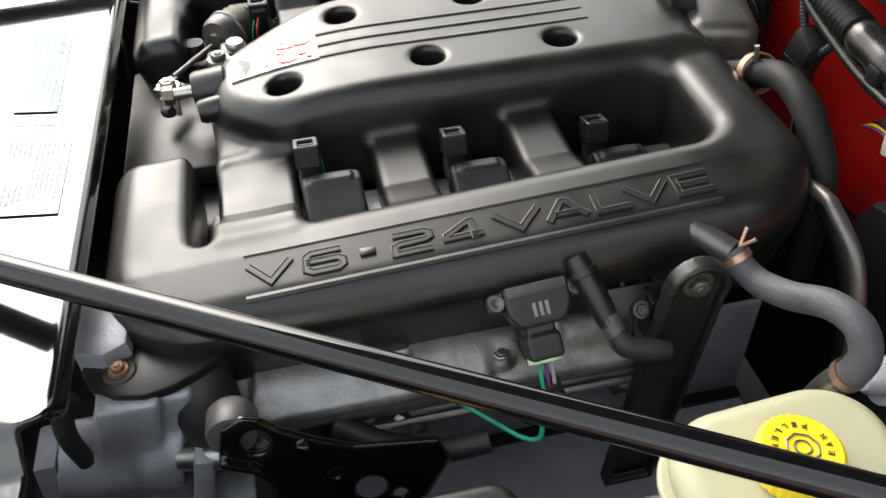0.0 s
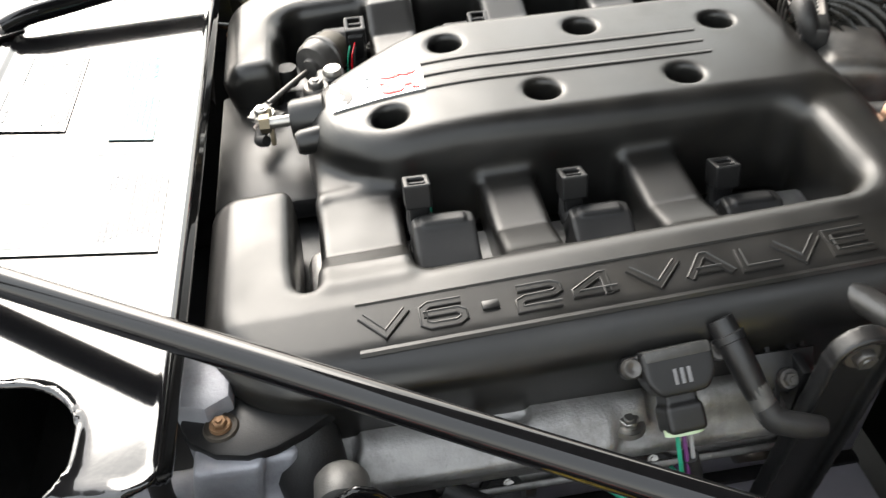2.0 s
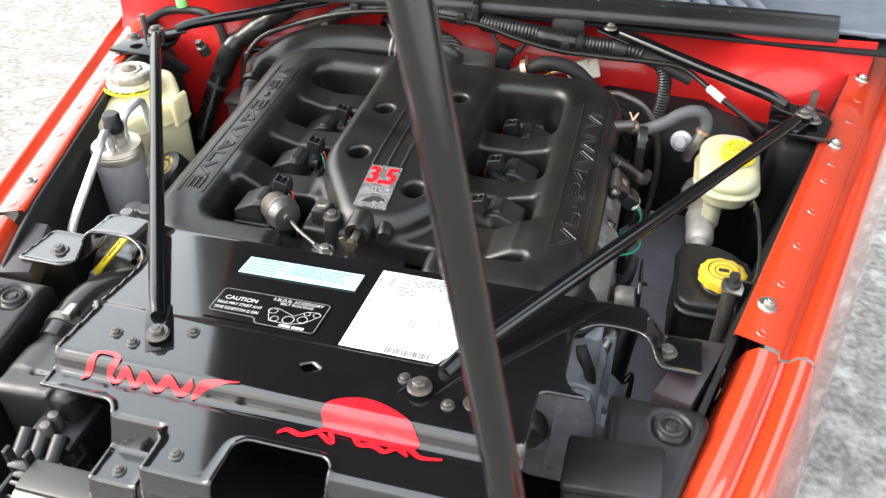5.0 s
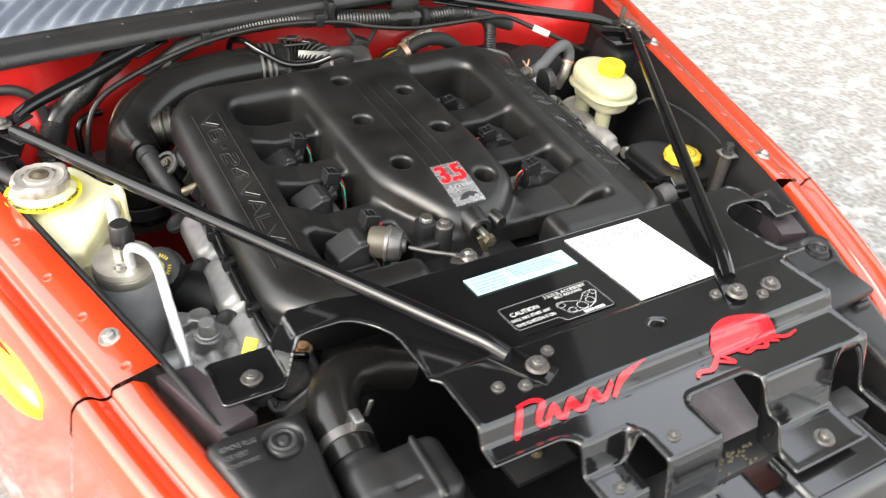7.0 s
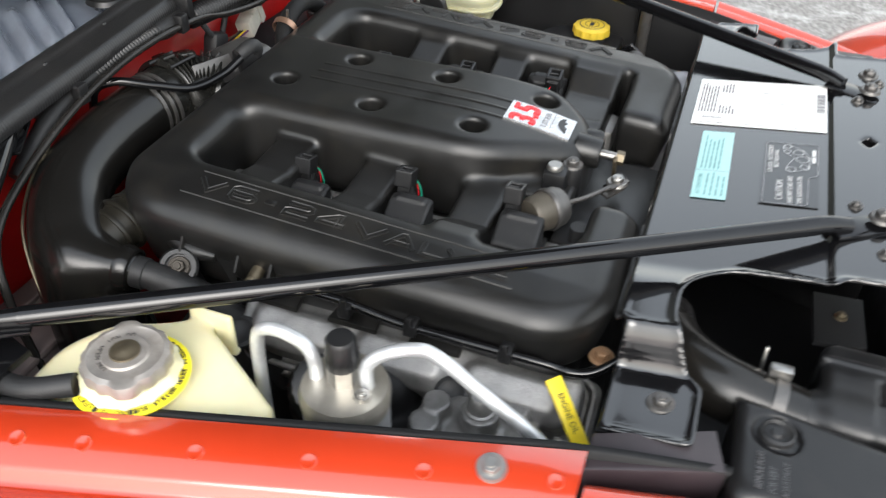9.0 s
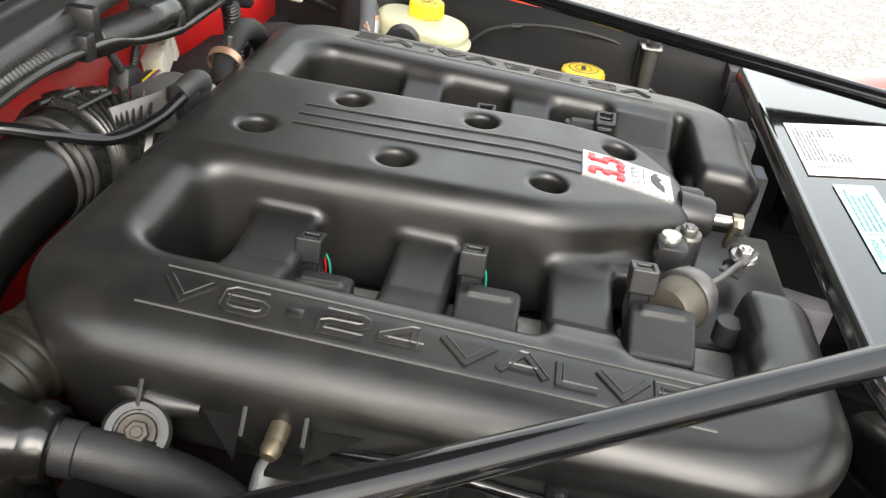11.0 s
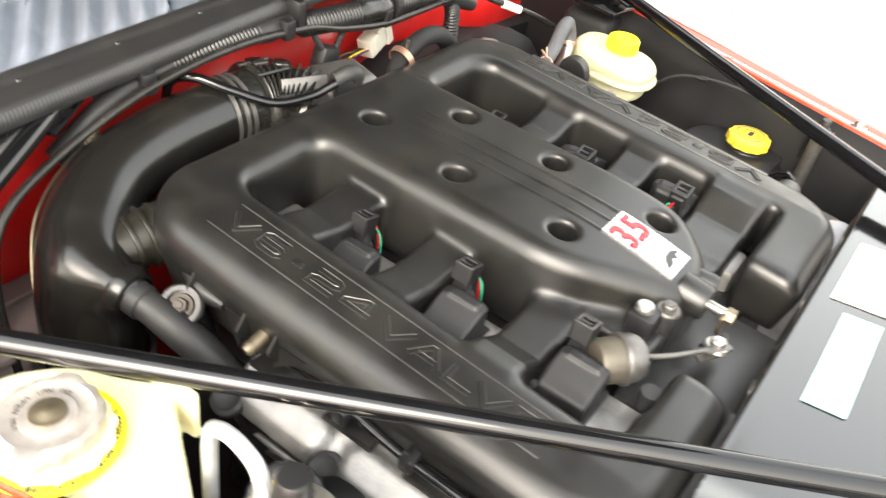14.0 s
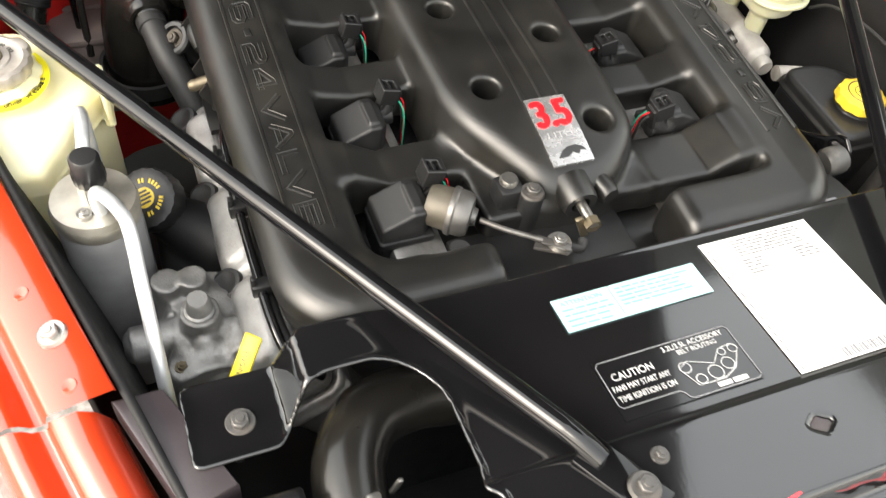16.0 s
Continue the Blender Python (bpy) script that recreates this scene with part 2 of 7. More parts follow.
def tube(pts, radius, seg=14, per=8, flat=1.0, ribs=0.0, rib_len=0.006, smooth_path=True):
    """A round bar, hose or duct along the points. radius: a number or one for each point; ribs: depth of corrugation."""
    rad = list(radius) if np.ndim(radius) else [radius] * len(pts)
    four = [(*q, r) for q, r in zip(pts, rad)]
    run = np.array(spline(four, per) if smooth_path else four)
    if ribs:
        d = np.r_[0, np.cumsum(np.linalg.norm(np.diff(run[:, :3], axis=0), axis=1))]
        s = np.arange(0, d[-1], rib_len / 4)
        run = np.stack([np.interp(s, d, run[:, k]) for k in range(4)], 1)
        run[:, 3] += ribs * np.array([0.0, 0.7, 1.0, 0.7])[np.arange(len(s)) % 4]
    p, r = run[:, :3], run[:, 3]
    tan = np.gradient(p, axis=0)
    tan /= np.linalg.norm(tan, axis=1)[:, None] + 1e-12
    ref = np.array([0, 0, 1.0]) if abs(tan[0][2]) < 0.9 else np.array([1.0, 0, 0])
    n1 = np.cross(tan[0], ref)
    verts, faces = [], []
    for i in range(len(p)):
        n1 = n1 - tan[i] * (n1 @ tan[i])
        n1 /= np.linalg.norm(n1)
        n2 = np.cross(tan[i], n1)
        for k in range(seg):
            a = 2 * math.pi * k / seg
            verts.append(p[i] + r[i] * (math.cos(a) * n1 + flat * math.sin(a) * n2))
    for i in range(len(p) - 1):
        for k in range(seg):
            a, b = i * seg + k, i * seg + (k + 1) % seg
            faces.append((a, b, b + seg, a + seg))
    faces.append(tuple(range(seg))[::-1])
    faces.append(tuple((len(p) - 1) * seg + k for k in range(seg)))
    return as_mesh(verts, faces, sharp=50)


def joined(*pieces):
    """One mesh out of several (mesh, matrix) pairs."""
    bm = bmesh.new()
    for me, m in pieces:
        one = me.copy()
        one.transform(m)
        bm.from_mesh(one)
        bpy.data.meshes.remove(one)
    return from_bm(bm)


# Solids as distance fields, meshed with a net of surface points.
def rect2(px, py, hx, hy, r):
    qx, qy = np.abs(px) - hx + r, np.abs(py) - hy + r
    return np.minimum(np.maximum(qx, qy), 0) + np.hypot(np.maximum(qx, 0), np.maximum(qy, 0)) - r


def extrude(d2, dz, r):
    a, b = d2 + r, dz + r
    return np.minimum(np.maximum(a, b), 0) + np.hypot(np.maximum(a, 0), np.maximum(b, 0)) - r


def smin(a, b, k):
    h = np.maximum(k - np.abs(a - b), 0) / k
    return np.minimum(a, b) - h * h * k * 0.25


def smax(a, b, k):
    return -smin(-a, -b, k)


def net(f, lo, hi, step):
    """The surface f = 0 within the bounds."""
    ax = [np.arange(lo[i], hi[i] + step, step, dtype=np.float32) for i in range(3)]
    g = np.meshgrid(*ax, indexing="ij", sparse=True)
    v = np.broadcast_to(f(*g), [len(a) for a in ax]).astype(np.float32)
    s = v < 0
    c = [s[i:s.shape[0] - 1 + i, j:s.shape[1] - 1 + j, k:s.shape[2] - 1 + k] for i in (0, 1) for j in (0, 1) for k in (0, 1)]
    some, every = np.logical_or.reduce(c), np.logical_and.reduce(c)
    cells = np.argwhere(some & ~every)
    idx = np.full(some.shape, -1, np.int64)
    idx[tuple(cells.T)] = np.arange(len(cells))
    corner = np.array([(i, j, k) for i in (0, 1) for j in (0, 1) for k in (0, 1)])
    cv = np.stack([v[tuple((cells + q).T)] for q in corner], 1)
    total, count = np.zeros((len(cells), 3)), np.zeros(len(cells))
    for a in range(8):
        for b in range(a + 1, 8):
            if np.abs(corner[a] - corner[b]).sum() == 1:
                cross = (cv[:, a] < 0) != (cv[:, b] < 0)
                t = np.where(cross, cv[:, a] / np.where(cross, cv[:, a] - cv[:, b], 1), 0)
                total += cross[:, None] * (corner[a] + t[:, None] * (corner[b] - corner[a]))
                count += cross
    pos = (cells + total / count[:, None]) * step + np.array([a[0] for a in ax])
    faces = []
    for axis in range(3):
        o1, o2 = [(1, 2), (2, 0), (0, 1)][axis]
        e = np.argwhere(np.diff(s, axis=axis))
        ok = (e[:, o1] > 0) & (e[:, o2] > 0) & (e[:, o1] < some.shape[o1]) & (e[:, o2] < some.shape[o2])
        e = e[ok]
        d1, d2 = np.eye(3, dtype=int)[o1], np.eye(3, dtype=int)[o2]
        q = np.stack([idx[tuple((e - w).T)] for w in (0 * d1, d1, d1 + d2, d2)], 1)
        flip = s[tuple(e.T)]
        q[flip] = q[flip][:, ::-1]
        faces.append(q[(q >= 0).all(1)])
    fa = np.concatenate(faces)
    me = bpy.data.meshes.new("mesh")
    me.vertices.add(len(pos))
    me.vertices.foreach_set("co", pos.astype(np.float32).ravel())
    me.loops.add(fa.size)
    me.loops.foreach_set("vertex_index", fa.ravel().astype(np.int32))
    me.polygons.add(len(fa))
    me.polygons.foreach_set("loop_start", np.arange(0, fa.size, 4, dtype=np.int32))
    me.polygons.foreach_set("loop_total", np.full(len(fa), 4, np.int32))
    me.update(calc_edges=True)
    me.validate()
    me.shade_smooth()
    return me


def letters(text, extrude_by=0.0, bevel=0.0):
    """The mesh of a text, its lower left corner at the origin, one unit high, and its width."""
    cu = bpy.data.curves.new("writing", "FONT")
    cu.body, cu.extrude, cu.bevel_depth, cu.resolution_u = text, extrude_by, bevel, 3
    ob = new("writing", cu)
    me = bpy.data.meshes.new_from_object(ob.evaluated_get(bpy.context.evaluated_depsgraph_get()))
    bpy.data.objects.remove(ob)
    bpy.data.curves.remove(cu)
    co = np.array([v.co for v in me.vertices])
    lo, hi = co.min(0), co.max(0)
    me.transform(Matrix.Diagonal((1 / (hi[1] - lo[1]),) * 3 + (1,)) @ Matrix.Translation((-lo[0], -lo[1], 0)))
    me.materials.clear()
    return me, (hi[0] - lo[0]) / (hi[1] - lo[1])


def writing(text, origin, right, up, height, width=None, lift=0.0003, depth=0.0006):
    """Flat lettering on a surface: from origin, along right, with the given height and width."""
    me, w = letters(text, 0.5)
    r, u = Vector(right).normalized(), Vector(up)
    n = r.cross(u).normalized()
    u = n.cross(r)
    k = (width / w) if width else height
    m = Matrix.Translation(Vector(origin) + n * (lift + depth / 2)) @ Matrix((r, u, n)).transposed().to_4x4() @ Matrix.Diagonal((k, height, depth, 1))
    for v in me.vertices:
        v.co.z = max(-0.5, min(0.5, v.co.z))
    me.transform(m)
    return me


def along(p, q):
    """The pose that turns +z from p towards q, with its origin at p."""
    return Matrix.Translation(p) @ (Vector(q) - Vector(p)).to_track_quat("Z", "Y").to_matrix().to_4x4()


def hex_head(r=0.007, h=0.006, washer=1.6):
    """A hexagon bolt head with its flange."""
    bm = bmesh.new()
    bmesh.ops.create_cone(bm, cap_ends=True, segments=6, radius1=r, radius2=r * 0.96, depth=h, matrix=Matrix.Translation((0, 0, h / 2 + 0.0015)))
    bmesh.ops.bevel(bm, geom=bm.edges[:], offset=r * 0.1, segments=1, affect="EDGES")
    bmesh.ops.create_cone(bm, cap_ends=True, segments=24, radius1=r * washer, radius2=r * washer * 0.88, depth=0.003,
                          matrix=Matrix.Translation((0, 0, 0.001)))
    bmesh.ops.create_cone(bm, cap_ends=True, segments=12, radius1=r * 0.5, radius2=r * 0.42, depth=0.0015, matrix=Matrix.Translation((0, 0, h + 0.002)))
    return from_bm(bm)


BOLT = hex_head()
SMALL_BOLT = hex_head(0.0045, 0.004, 1.5)


def bolt(at, parent, material=STEEL, small=False, tilt=None, name="bolt", label=""):
    me = SMALL_BOLT if small else BOLT
    ob = part(name, me, material, parent, label, Matrix.Translation(at) @ (tilt or Matrix.Identity(4)))
    if ob.material_slots[0].material != material:
        ob.material_slots[0].link = "OBJECT"
        ob.material_slots[0].material = material
    return ob

# ---- the setting: ground, body shell round the bay ----
def sheet(nx, ny, fn):
    """A grid sheet: fn(u, v) gives the place for u, v in 0..1."""
    verts = [fn(i / nx, j / ny) for i in range(nx + 1) for j in range(ny + 1)]
    faces = [(i * (ny + 1) + j, (i + 1) * (ny + 1) + j, (i + 1) * (ny + 1) + j + 1, i * (ny + 1) + j + 1) for i in range(nx) for j in range(ny)]
    return as_mesh(verts, faces, sharp=0)


tagged(part("ground", as_mesh([(-300, -300, 0), (300, -300, 0), (300, 300, 0), (-300, 300, 0)], [(0, 1, 2, 3)], False), ASPHALT),
       "weathered grey asphalt ground with pale speckled aggregate", "ground", kind="structure")
# Unseen wall added behind the car; it darkens what the bodywork reflects.
tagged(part("backdrop", prism([(-4.5, 7.0), (10.4, 7.0), (10.4, 7.4), (-4.5, 7.4)], 0, 9.0, 0.05), WALL), "plain dark wall added out of view behind the car", "wall", kind="structure")
# Added unseen at the right rear so the glossy panel mirrors something dark.
tagged(part("backdrop_side", prism([(10.0, 2.4), (10.4, 2.4), (10.4, 7.0), (10.0, 7.0)], 0, 11.0, 0.05), WALL), "plain dark wall added out of view to darken the panel's reflection", "wall", kind="structure")


def edge_x(y, side=-1):
    """Half the width between the fender flanges."""
    return 0.463 + 0.28 * y + (0.008 if side > 0 else 0.0)


def fender(side):
    word = "left" if side < 0 else "right"
    f = thing("front_fender", (side * 0.47, -0.05, 0.0), "glossy red fender with a bolted flange" +
              (" and yellow side marker" if side < 0 else ""), "fender", "front fenders")
    y0, y1 = -0.205, 0.62

    def profile(y, s):
        """Across the fender: the flange, a groove, a bead and the side falling away."""
        e = edge_x(y, side)
        pts = [(0.001, 0.000), (0.001, 0.003), (0.003, 0.005), (0.044, -0.006), (0.048, -0.009), (0.050, -0.017), (0.054, -0.019), (0.060, -0.018),
               (0.066, -0.012), (0.073, -0.010), (0.080, -0.013), (0.086, -0.022), (0.091, -0.046), (0.097, -0.082), (0.106, -0.13),
               (0.116, -0.20), (0.124, -0.28), (0.124, -0.40), (0.11, -0.55)]
        o, z = pts[s]
        return (side * (e + o), y, 0.840 + z)
    n = 18
    part("panel", sheet(30, n, lambda u, v: profile(y0 + (y1 - y0) * u, round(v * n))), RED, f)
    # The nose piece in front of the shut line.

    def nose(u, v):
        s = round(v * n)
        y = -0.209 - 0.62 * u
        x, _, z = profile(y, s)
        flange = s < 4
        drop = 0.055 * u + 0.5 * max(0, u - 0.25) ** 2
        o = abs(x) - edge_x(y, side)
        if flange:
            o, z = ((0.008, 0.800), (0.010, 0.812), (0.019, 0.829), (0.029, 0.836))[s]
        return (side * (edge_x(y, side) + o - 0.06 * u * u), y, z - drop)
    part("nose_panel", sheet(26, n, nose), RED, f)
    lean = Matrix.Rotation(radians(15 * side), 4, "Y")
    for k, y in enumerate([-0.147, 0.215, 0.43]):
        bolt((side * (edge_x(y, side) + 0.020), y, 0.8405), f, tilt=lean)
    dim = lathe([(0.0, 0.0003), (0.0036, 0.0003), (0.0046, 0.0008), (0.0054, 0.0008), (0.0064, -0.0012)], 20)
    for y in (-0.19, -0.105, -0.03, 0.045, 0.12, 0.165, 0.29, 0.36):
        part("dimple", dim, RED, f, m=Matrix.Translation((side * (edge_x(y, side) + 0.026), y, 0.8390)) @ lean)
    if side < 0:
        lens = lathe([(0.001, 0.012), (0.010, 0.0115), (0.018, 0.009), (0.023, 0.004), (0.025, 0.0)], 40)
        m = Matrix.Translation((-0.536, -0.085, 0.762)) @ Euler((radians(6), radians(-80), radians(14))).to_matrix().to_4x4() @ Matrix.Diagonal((1.1, 2.7, 1.3, 1))
        part("side_marker", lens, AMBER, f, "yellow oval side marker lens", m)
    return f


fender_l, fender_r = fender(-1), fender(1)


def inner_wall(side):
    """The dark inner side of the bay below the flange."""
    def fn(u, v):
        y = -0.60 + 1.25 * u
        e = edge_x(y, side) - 0.0005
        return (side * (e - 0.035 * math.sin(v * 2.2) + (0.04 if v > 0.8 else 0)), y, 0.8415 - 0.4235 * v - 0.055 * max(0, -(y + 0.2)) / 0.4)
    ob = part("inner_wing", sheet(24, 12, fn), LINER)
    s = ob.modifiers.new("thick", "SOLIDIFY")
    s.thickness = 0.006
    return tagged(ob, "dark inner wing lining beside the engine", "inner wing", kind="structure")


inner_wall(-1), inner_wall(1)
tagged(part("bay_floor", prism([(-0.33, -0.66), (0.33, -0.66), (0.58, 0.50), (-0.58, 0.50)], 0.36, 0.41, 0.01), PLASTIC_DARK),
       "dark underside closing the engine bay", "floor", kind="structure")


# Firewall: a red pressed sheet with swages.
def firewall_y(x, z):
    y = 0.425
    y += 0.065 * x + 0.014
    y += 0.02 * np.tanh((0.82 - z) / 0.02) * -0.5
    y += -0.05 * np.tanh((np.abs(x) - 0.40) / 0.03) * 0.5 - 0.025
    y += 0.006 * np.sin(x * 22) * np.exp(-((z - 0.8) / 0.05) ** 2)
    return y


tagged(part("firewall", sheet(60, 40, lambda u, v: (-0.62 + 1.24 * u, float(firewall_y(-0.62 + 1.24 * u, 0.45 + 0.448 * v)), 0.45 + 0.448 * v)), RED_IN),
       "red painted firewall with pressed swages", "firewall", kind="structure")


# The raised hood over the bay, dark underneath, and the post that props it.
hood = thing("raised_hood", (0.0, 0.78, 0.98), "raised car hood, dark lined underneath and red above", "hood")
HOOD = Matrix.Translation((0.0, 0.80, 1.00)) @ Matrix.Rotation(radians(-39.5), 4, "X")


def hood_poly(k):
    return [(-0.60 * k, 0.0), (0.60 * k, 0.0), (0.36 * k, -1.40), (0.20 * k, -1.52), (-0.20 * k, -1.52), (-0.36 * k, -1.40)]


part("lining", prism(hood_poly(0.97), 0.0, 0.02, 0.004), PLASTIC_DARK, hood, "black hood lining", HOOD)
part("skin", prism(hood_poly(1.0), 0.024, 0.034, 0.005), RED, hood, "red painted hood skin", HOOD)
pr = thing("hood_prop", (0.29, -0.58, 0.80), "shiny black post propping the raised hood", "prop rod")
part("post", tube([(0.292, -0.582, 0.795), (0.005, -0.362, 1.958)], 0.0115, 20, smooth_path=False), BLACK_ROD, pr)
part("foot", lathe([(0.0, 0.03), (0.012, 0.03), (0.017, 0.02), (0.018, 0.0)], 24), RUBBER, pr, m=Matrix.Translation((0.293, -0.583, 0.785)))

# ---- cowl with louvres, its seal, wiper and windscreen ----
SEAL_Y = 0.395


def seal_y(x):
    """The seal runs slightly askew to the engine."""
    return 0.420 + 0.065 * x - 0.01 * x * x


def cowl_z(x, y):
    return 0.910 + 0.006 * x + 0.10 * (y - 0.065 * x - SEAL_Y) + 0.05 * np.maximum(0, y - 0.62) - 0.03 * x * x


def cowl_panel():
    c = thing("scuttle_cowl", (0, 0.5, 0.9), "dark blue-grey cowl panel with a row of raised louvre slots", "cowl")
    pitch = 0.030

    def f(x, y, z):
        # The louvres fan out to both sides of the wiper pivot.
        right = x > -0.045
        run = np.where(right, x + 0.48 * (y - 0.45), x - 0.72 * (y - 0.45))
        inside = np.where(right, (run > 0.012) & (run < 0.47), (run < -0.105) & (run > -0.50))
        ph = (run / pitch - np.floor(run / pitch) - 0.5) * pitch
        across = np.exp(-((y - 0.474) / 0.046) ** 6)
        hump = np.where(inside, np.where(right, 0.0125 * np.exp(-((ph + 0.003) / 0.0075) ** 2), 0.0105 * np.exp(-((ph + 0.001) / 0.0085) ** 2)) * across, 0)
        scoop = 0.012 * np.exp(-(((x + 0.025) / 0.030) ** 2 + ((y - 0.455) / 0.035) ** 2))
        top = cowl_z(x, y) + hump - scoop + 0.0035 * np.exp(-((y - 0.566 - 0.09 * x) / 0.004) ** 2)
        body = np.abs(z - top + 0.003) * 0.75 - 0.003
        slot = np.where(inside & right, rect2(ph - 0.0088, y - 0.468, 0.0046, 0.034, 0.0045), 1.0)
        return np.maximum(np.maximum(body, -slot), np.maximum(np.abs(x) - 0.70, np.maximum(y - 0.73, seal_y(x) - 0.004 - y)))
    part("panel", net(f, (-0.72, 0.385, 0.865), (0.72, 0.74, 0.99), 0.0025), COWL, c)
    part("plenum_floor", rbox(1.36, 0.28, 0.008, 0.003), LINER, c, m=Matrix.Translation((0, 0.568, 0.878)))
    return c


cowl_panel()


def cowl_seal():
    s = thing("cowl_seal", (0, SEAL_Y, 0.9), "long ribbed black rubber seal along the cowl edge", "seal")
    y = SEAL_Y
    pr = [(-0.026, -0.012), (-0.026, -0.004), (-0.020, 0.000), (-0.017, 0.004), (-0.0155, 0.003), (-0.013, 0.007), (-0.0115, 0.006), (-0.009, 0.010), (-0.0075, 0.009),
          (-0.003, 0.0135), (0.003, 0.0155), (0.009, 0.0150), (0.013, 0.0105), (0.014, 0.002), (0.012, -0.010), (-0.020, -0.016)]
    n = len(pr)

    def fn(u, v):
        o, h = pr[round(v * n) % n]
        x = -0.58 + 1.14 * u
        return (x, seal_y(x) + o, 0.912 + 0.006 * x + h - 0.02 * x * x)
    part("strip", sheet(60, n, fn), SEAL_RUBBER, s)
    def lip(u, v):
        i = round(u * 912)
        x = -0.58 + 1.14 * u
        b = 0.0007 if i % 3 == 0 else 0.0
        return (x, seal_y(x) - (0.0265, 0.0275, 0.0262, 0.0235)[round(v * 3)] - b, 0.912 + 0.006 * x - 0.02 * x * x + (-0.014, -0.009, -0.003, 0.001)[round(v * 3)])
    part("ribbed_lip", sheet(912, 3, lip), SEAL_RUBBER, s)
    for k in range(11):
        x = -0.5 + 0.1 * k
        part("clip", lathe([(0.0, 0.002), (0.0022, 0.0015), (0.003, 0)], 10), PLASTIC_DARK, s, m=Matrix.Translation((x, seal_y(x) - 0.004, 0.923 + 0.006 * x - 0.02 * x * x)))
    return s


cowl_seal()


def wiper(pivot, tip, label, dome=True):
    w = thing("wiper_arm", pivot, label, "wiper", "wipers")
    p, q = Vector(pivot), Vector(tip)
    if dome:
        part("pivot_cap", lathe([(0.0, 0.020), (0.010, 0.019), (0.015, 0.013), (0.0165, 0.0), (0.021, -0.001), (0.024, -0.006)], 28), PLASTIC_DARK, w, m=Matrix.Translation(p))
    part("arm", tube([p + Vector((0, 0, 0.012)), p.lerp(q, 0.25) + Vector((0, 0, 0.022)), p.lerp(q, 0.6) + Vector((0, 0, 0.018)), q], [0.016, 0.014, 0.009, 0.006], 12, flat=0.5), PLASTIC_DARK, w)
    part("blade", tube([p.lerp(q, 0.5) + Vector((0, 0.02, 0.006)), q + Vector((0, 0.012, 0.0)), q + (q - p) * 0.35 + Vector((0, 0, 0.01))], 0.004, 8), RUBBER, w)


wiper((-0.040, 0.452, 0.926), (-0.340, 0.630, 0.972), "black windscreen wiper arm with a domed pivot on the cowl")
wiper((0.07, 0.555, 0.952), (0.33, 0.665, 0.975), "black windscreen wiper arm resting over the cowl", False)
GLASS = bpy.data.materials.new("windscreen_glass")
GLASS.use_nodes = True
gb = GLASS.node_tree.nodes["Principled BSDF"]
gb.inputs["Base Color"].default_value = (0.55, 0.65, 0.62, 1)
gb.inputs["Transmission Weight"].default_value, gb.inputs["Roughness"].default_value = 0.9, 0.02
ws = part("windscreen", prism([(-0.62, 0), (0.62, 0), (0.52, 0.42), (-0.52, 0.42)], 0, 0.005, 0.001), GLASS,
          m=Matrix.Translation((0, 0.72, 0.95)) @ Euler((radians(38), 0, 0)).to_matrix().to_4x4())
tagged(ws, "raked green-tinted windscreen glass behind the cowl", "windscreen", kind="structure")
dash = part("scuttle_top", rbox(1.2, 0.5, 0.05, 0.02), PLASTIC_DARK, m=Matrix.Translation((0, 1.02, 0.90)))
tagged(dash, "dark top of the dashboard under the windscreen", "dashboard", kind="structure")

# ---- intake manifold ----
XC = -0.010


def log_top(x, y):
    """The top of the outer runs, which fall slightly to the front and outwards."""
    return 0.8475 + 0.054 * (y - 0.05) - 0.10 * np.maximum(0, np.abs(x - XC) - 0.222)


def ridge_top(y):
    return 0.8645 - 0.9 * np.maximum(0, 0.03 - y) ** 2


HOLES = [(0.0383, -0.0575), (0.0372, 0.0590), (0.0380, 0.1700), (-0.0525, -0.0015), (-0.0545, 0.1140), (-0.0380, 0.2270)]
RUNNERS = {1: [(-0.089, 0.030), (0.021, 0.021), (0.129, 0.021)], -1: [(-0.035, 0.023), (0.076, 0.022), (0.180, 0.023)]}


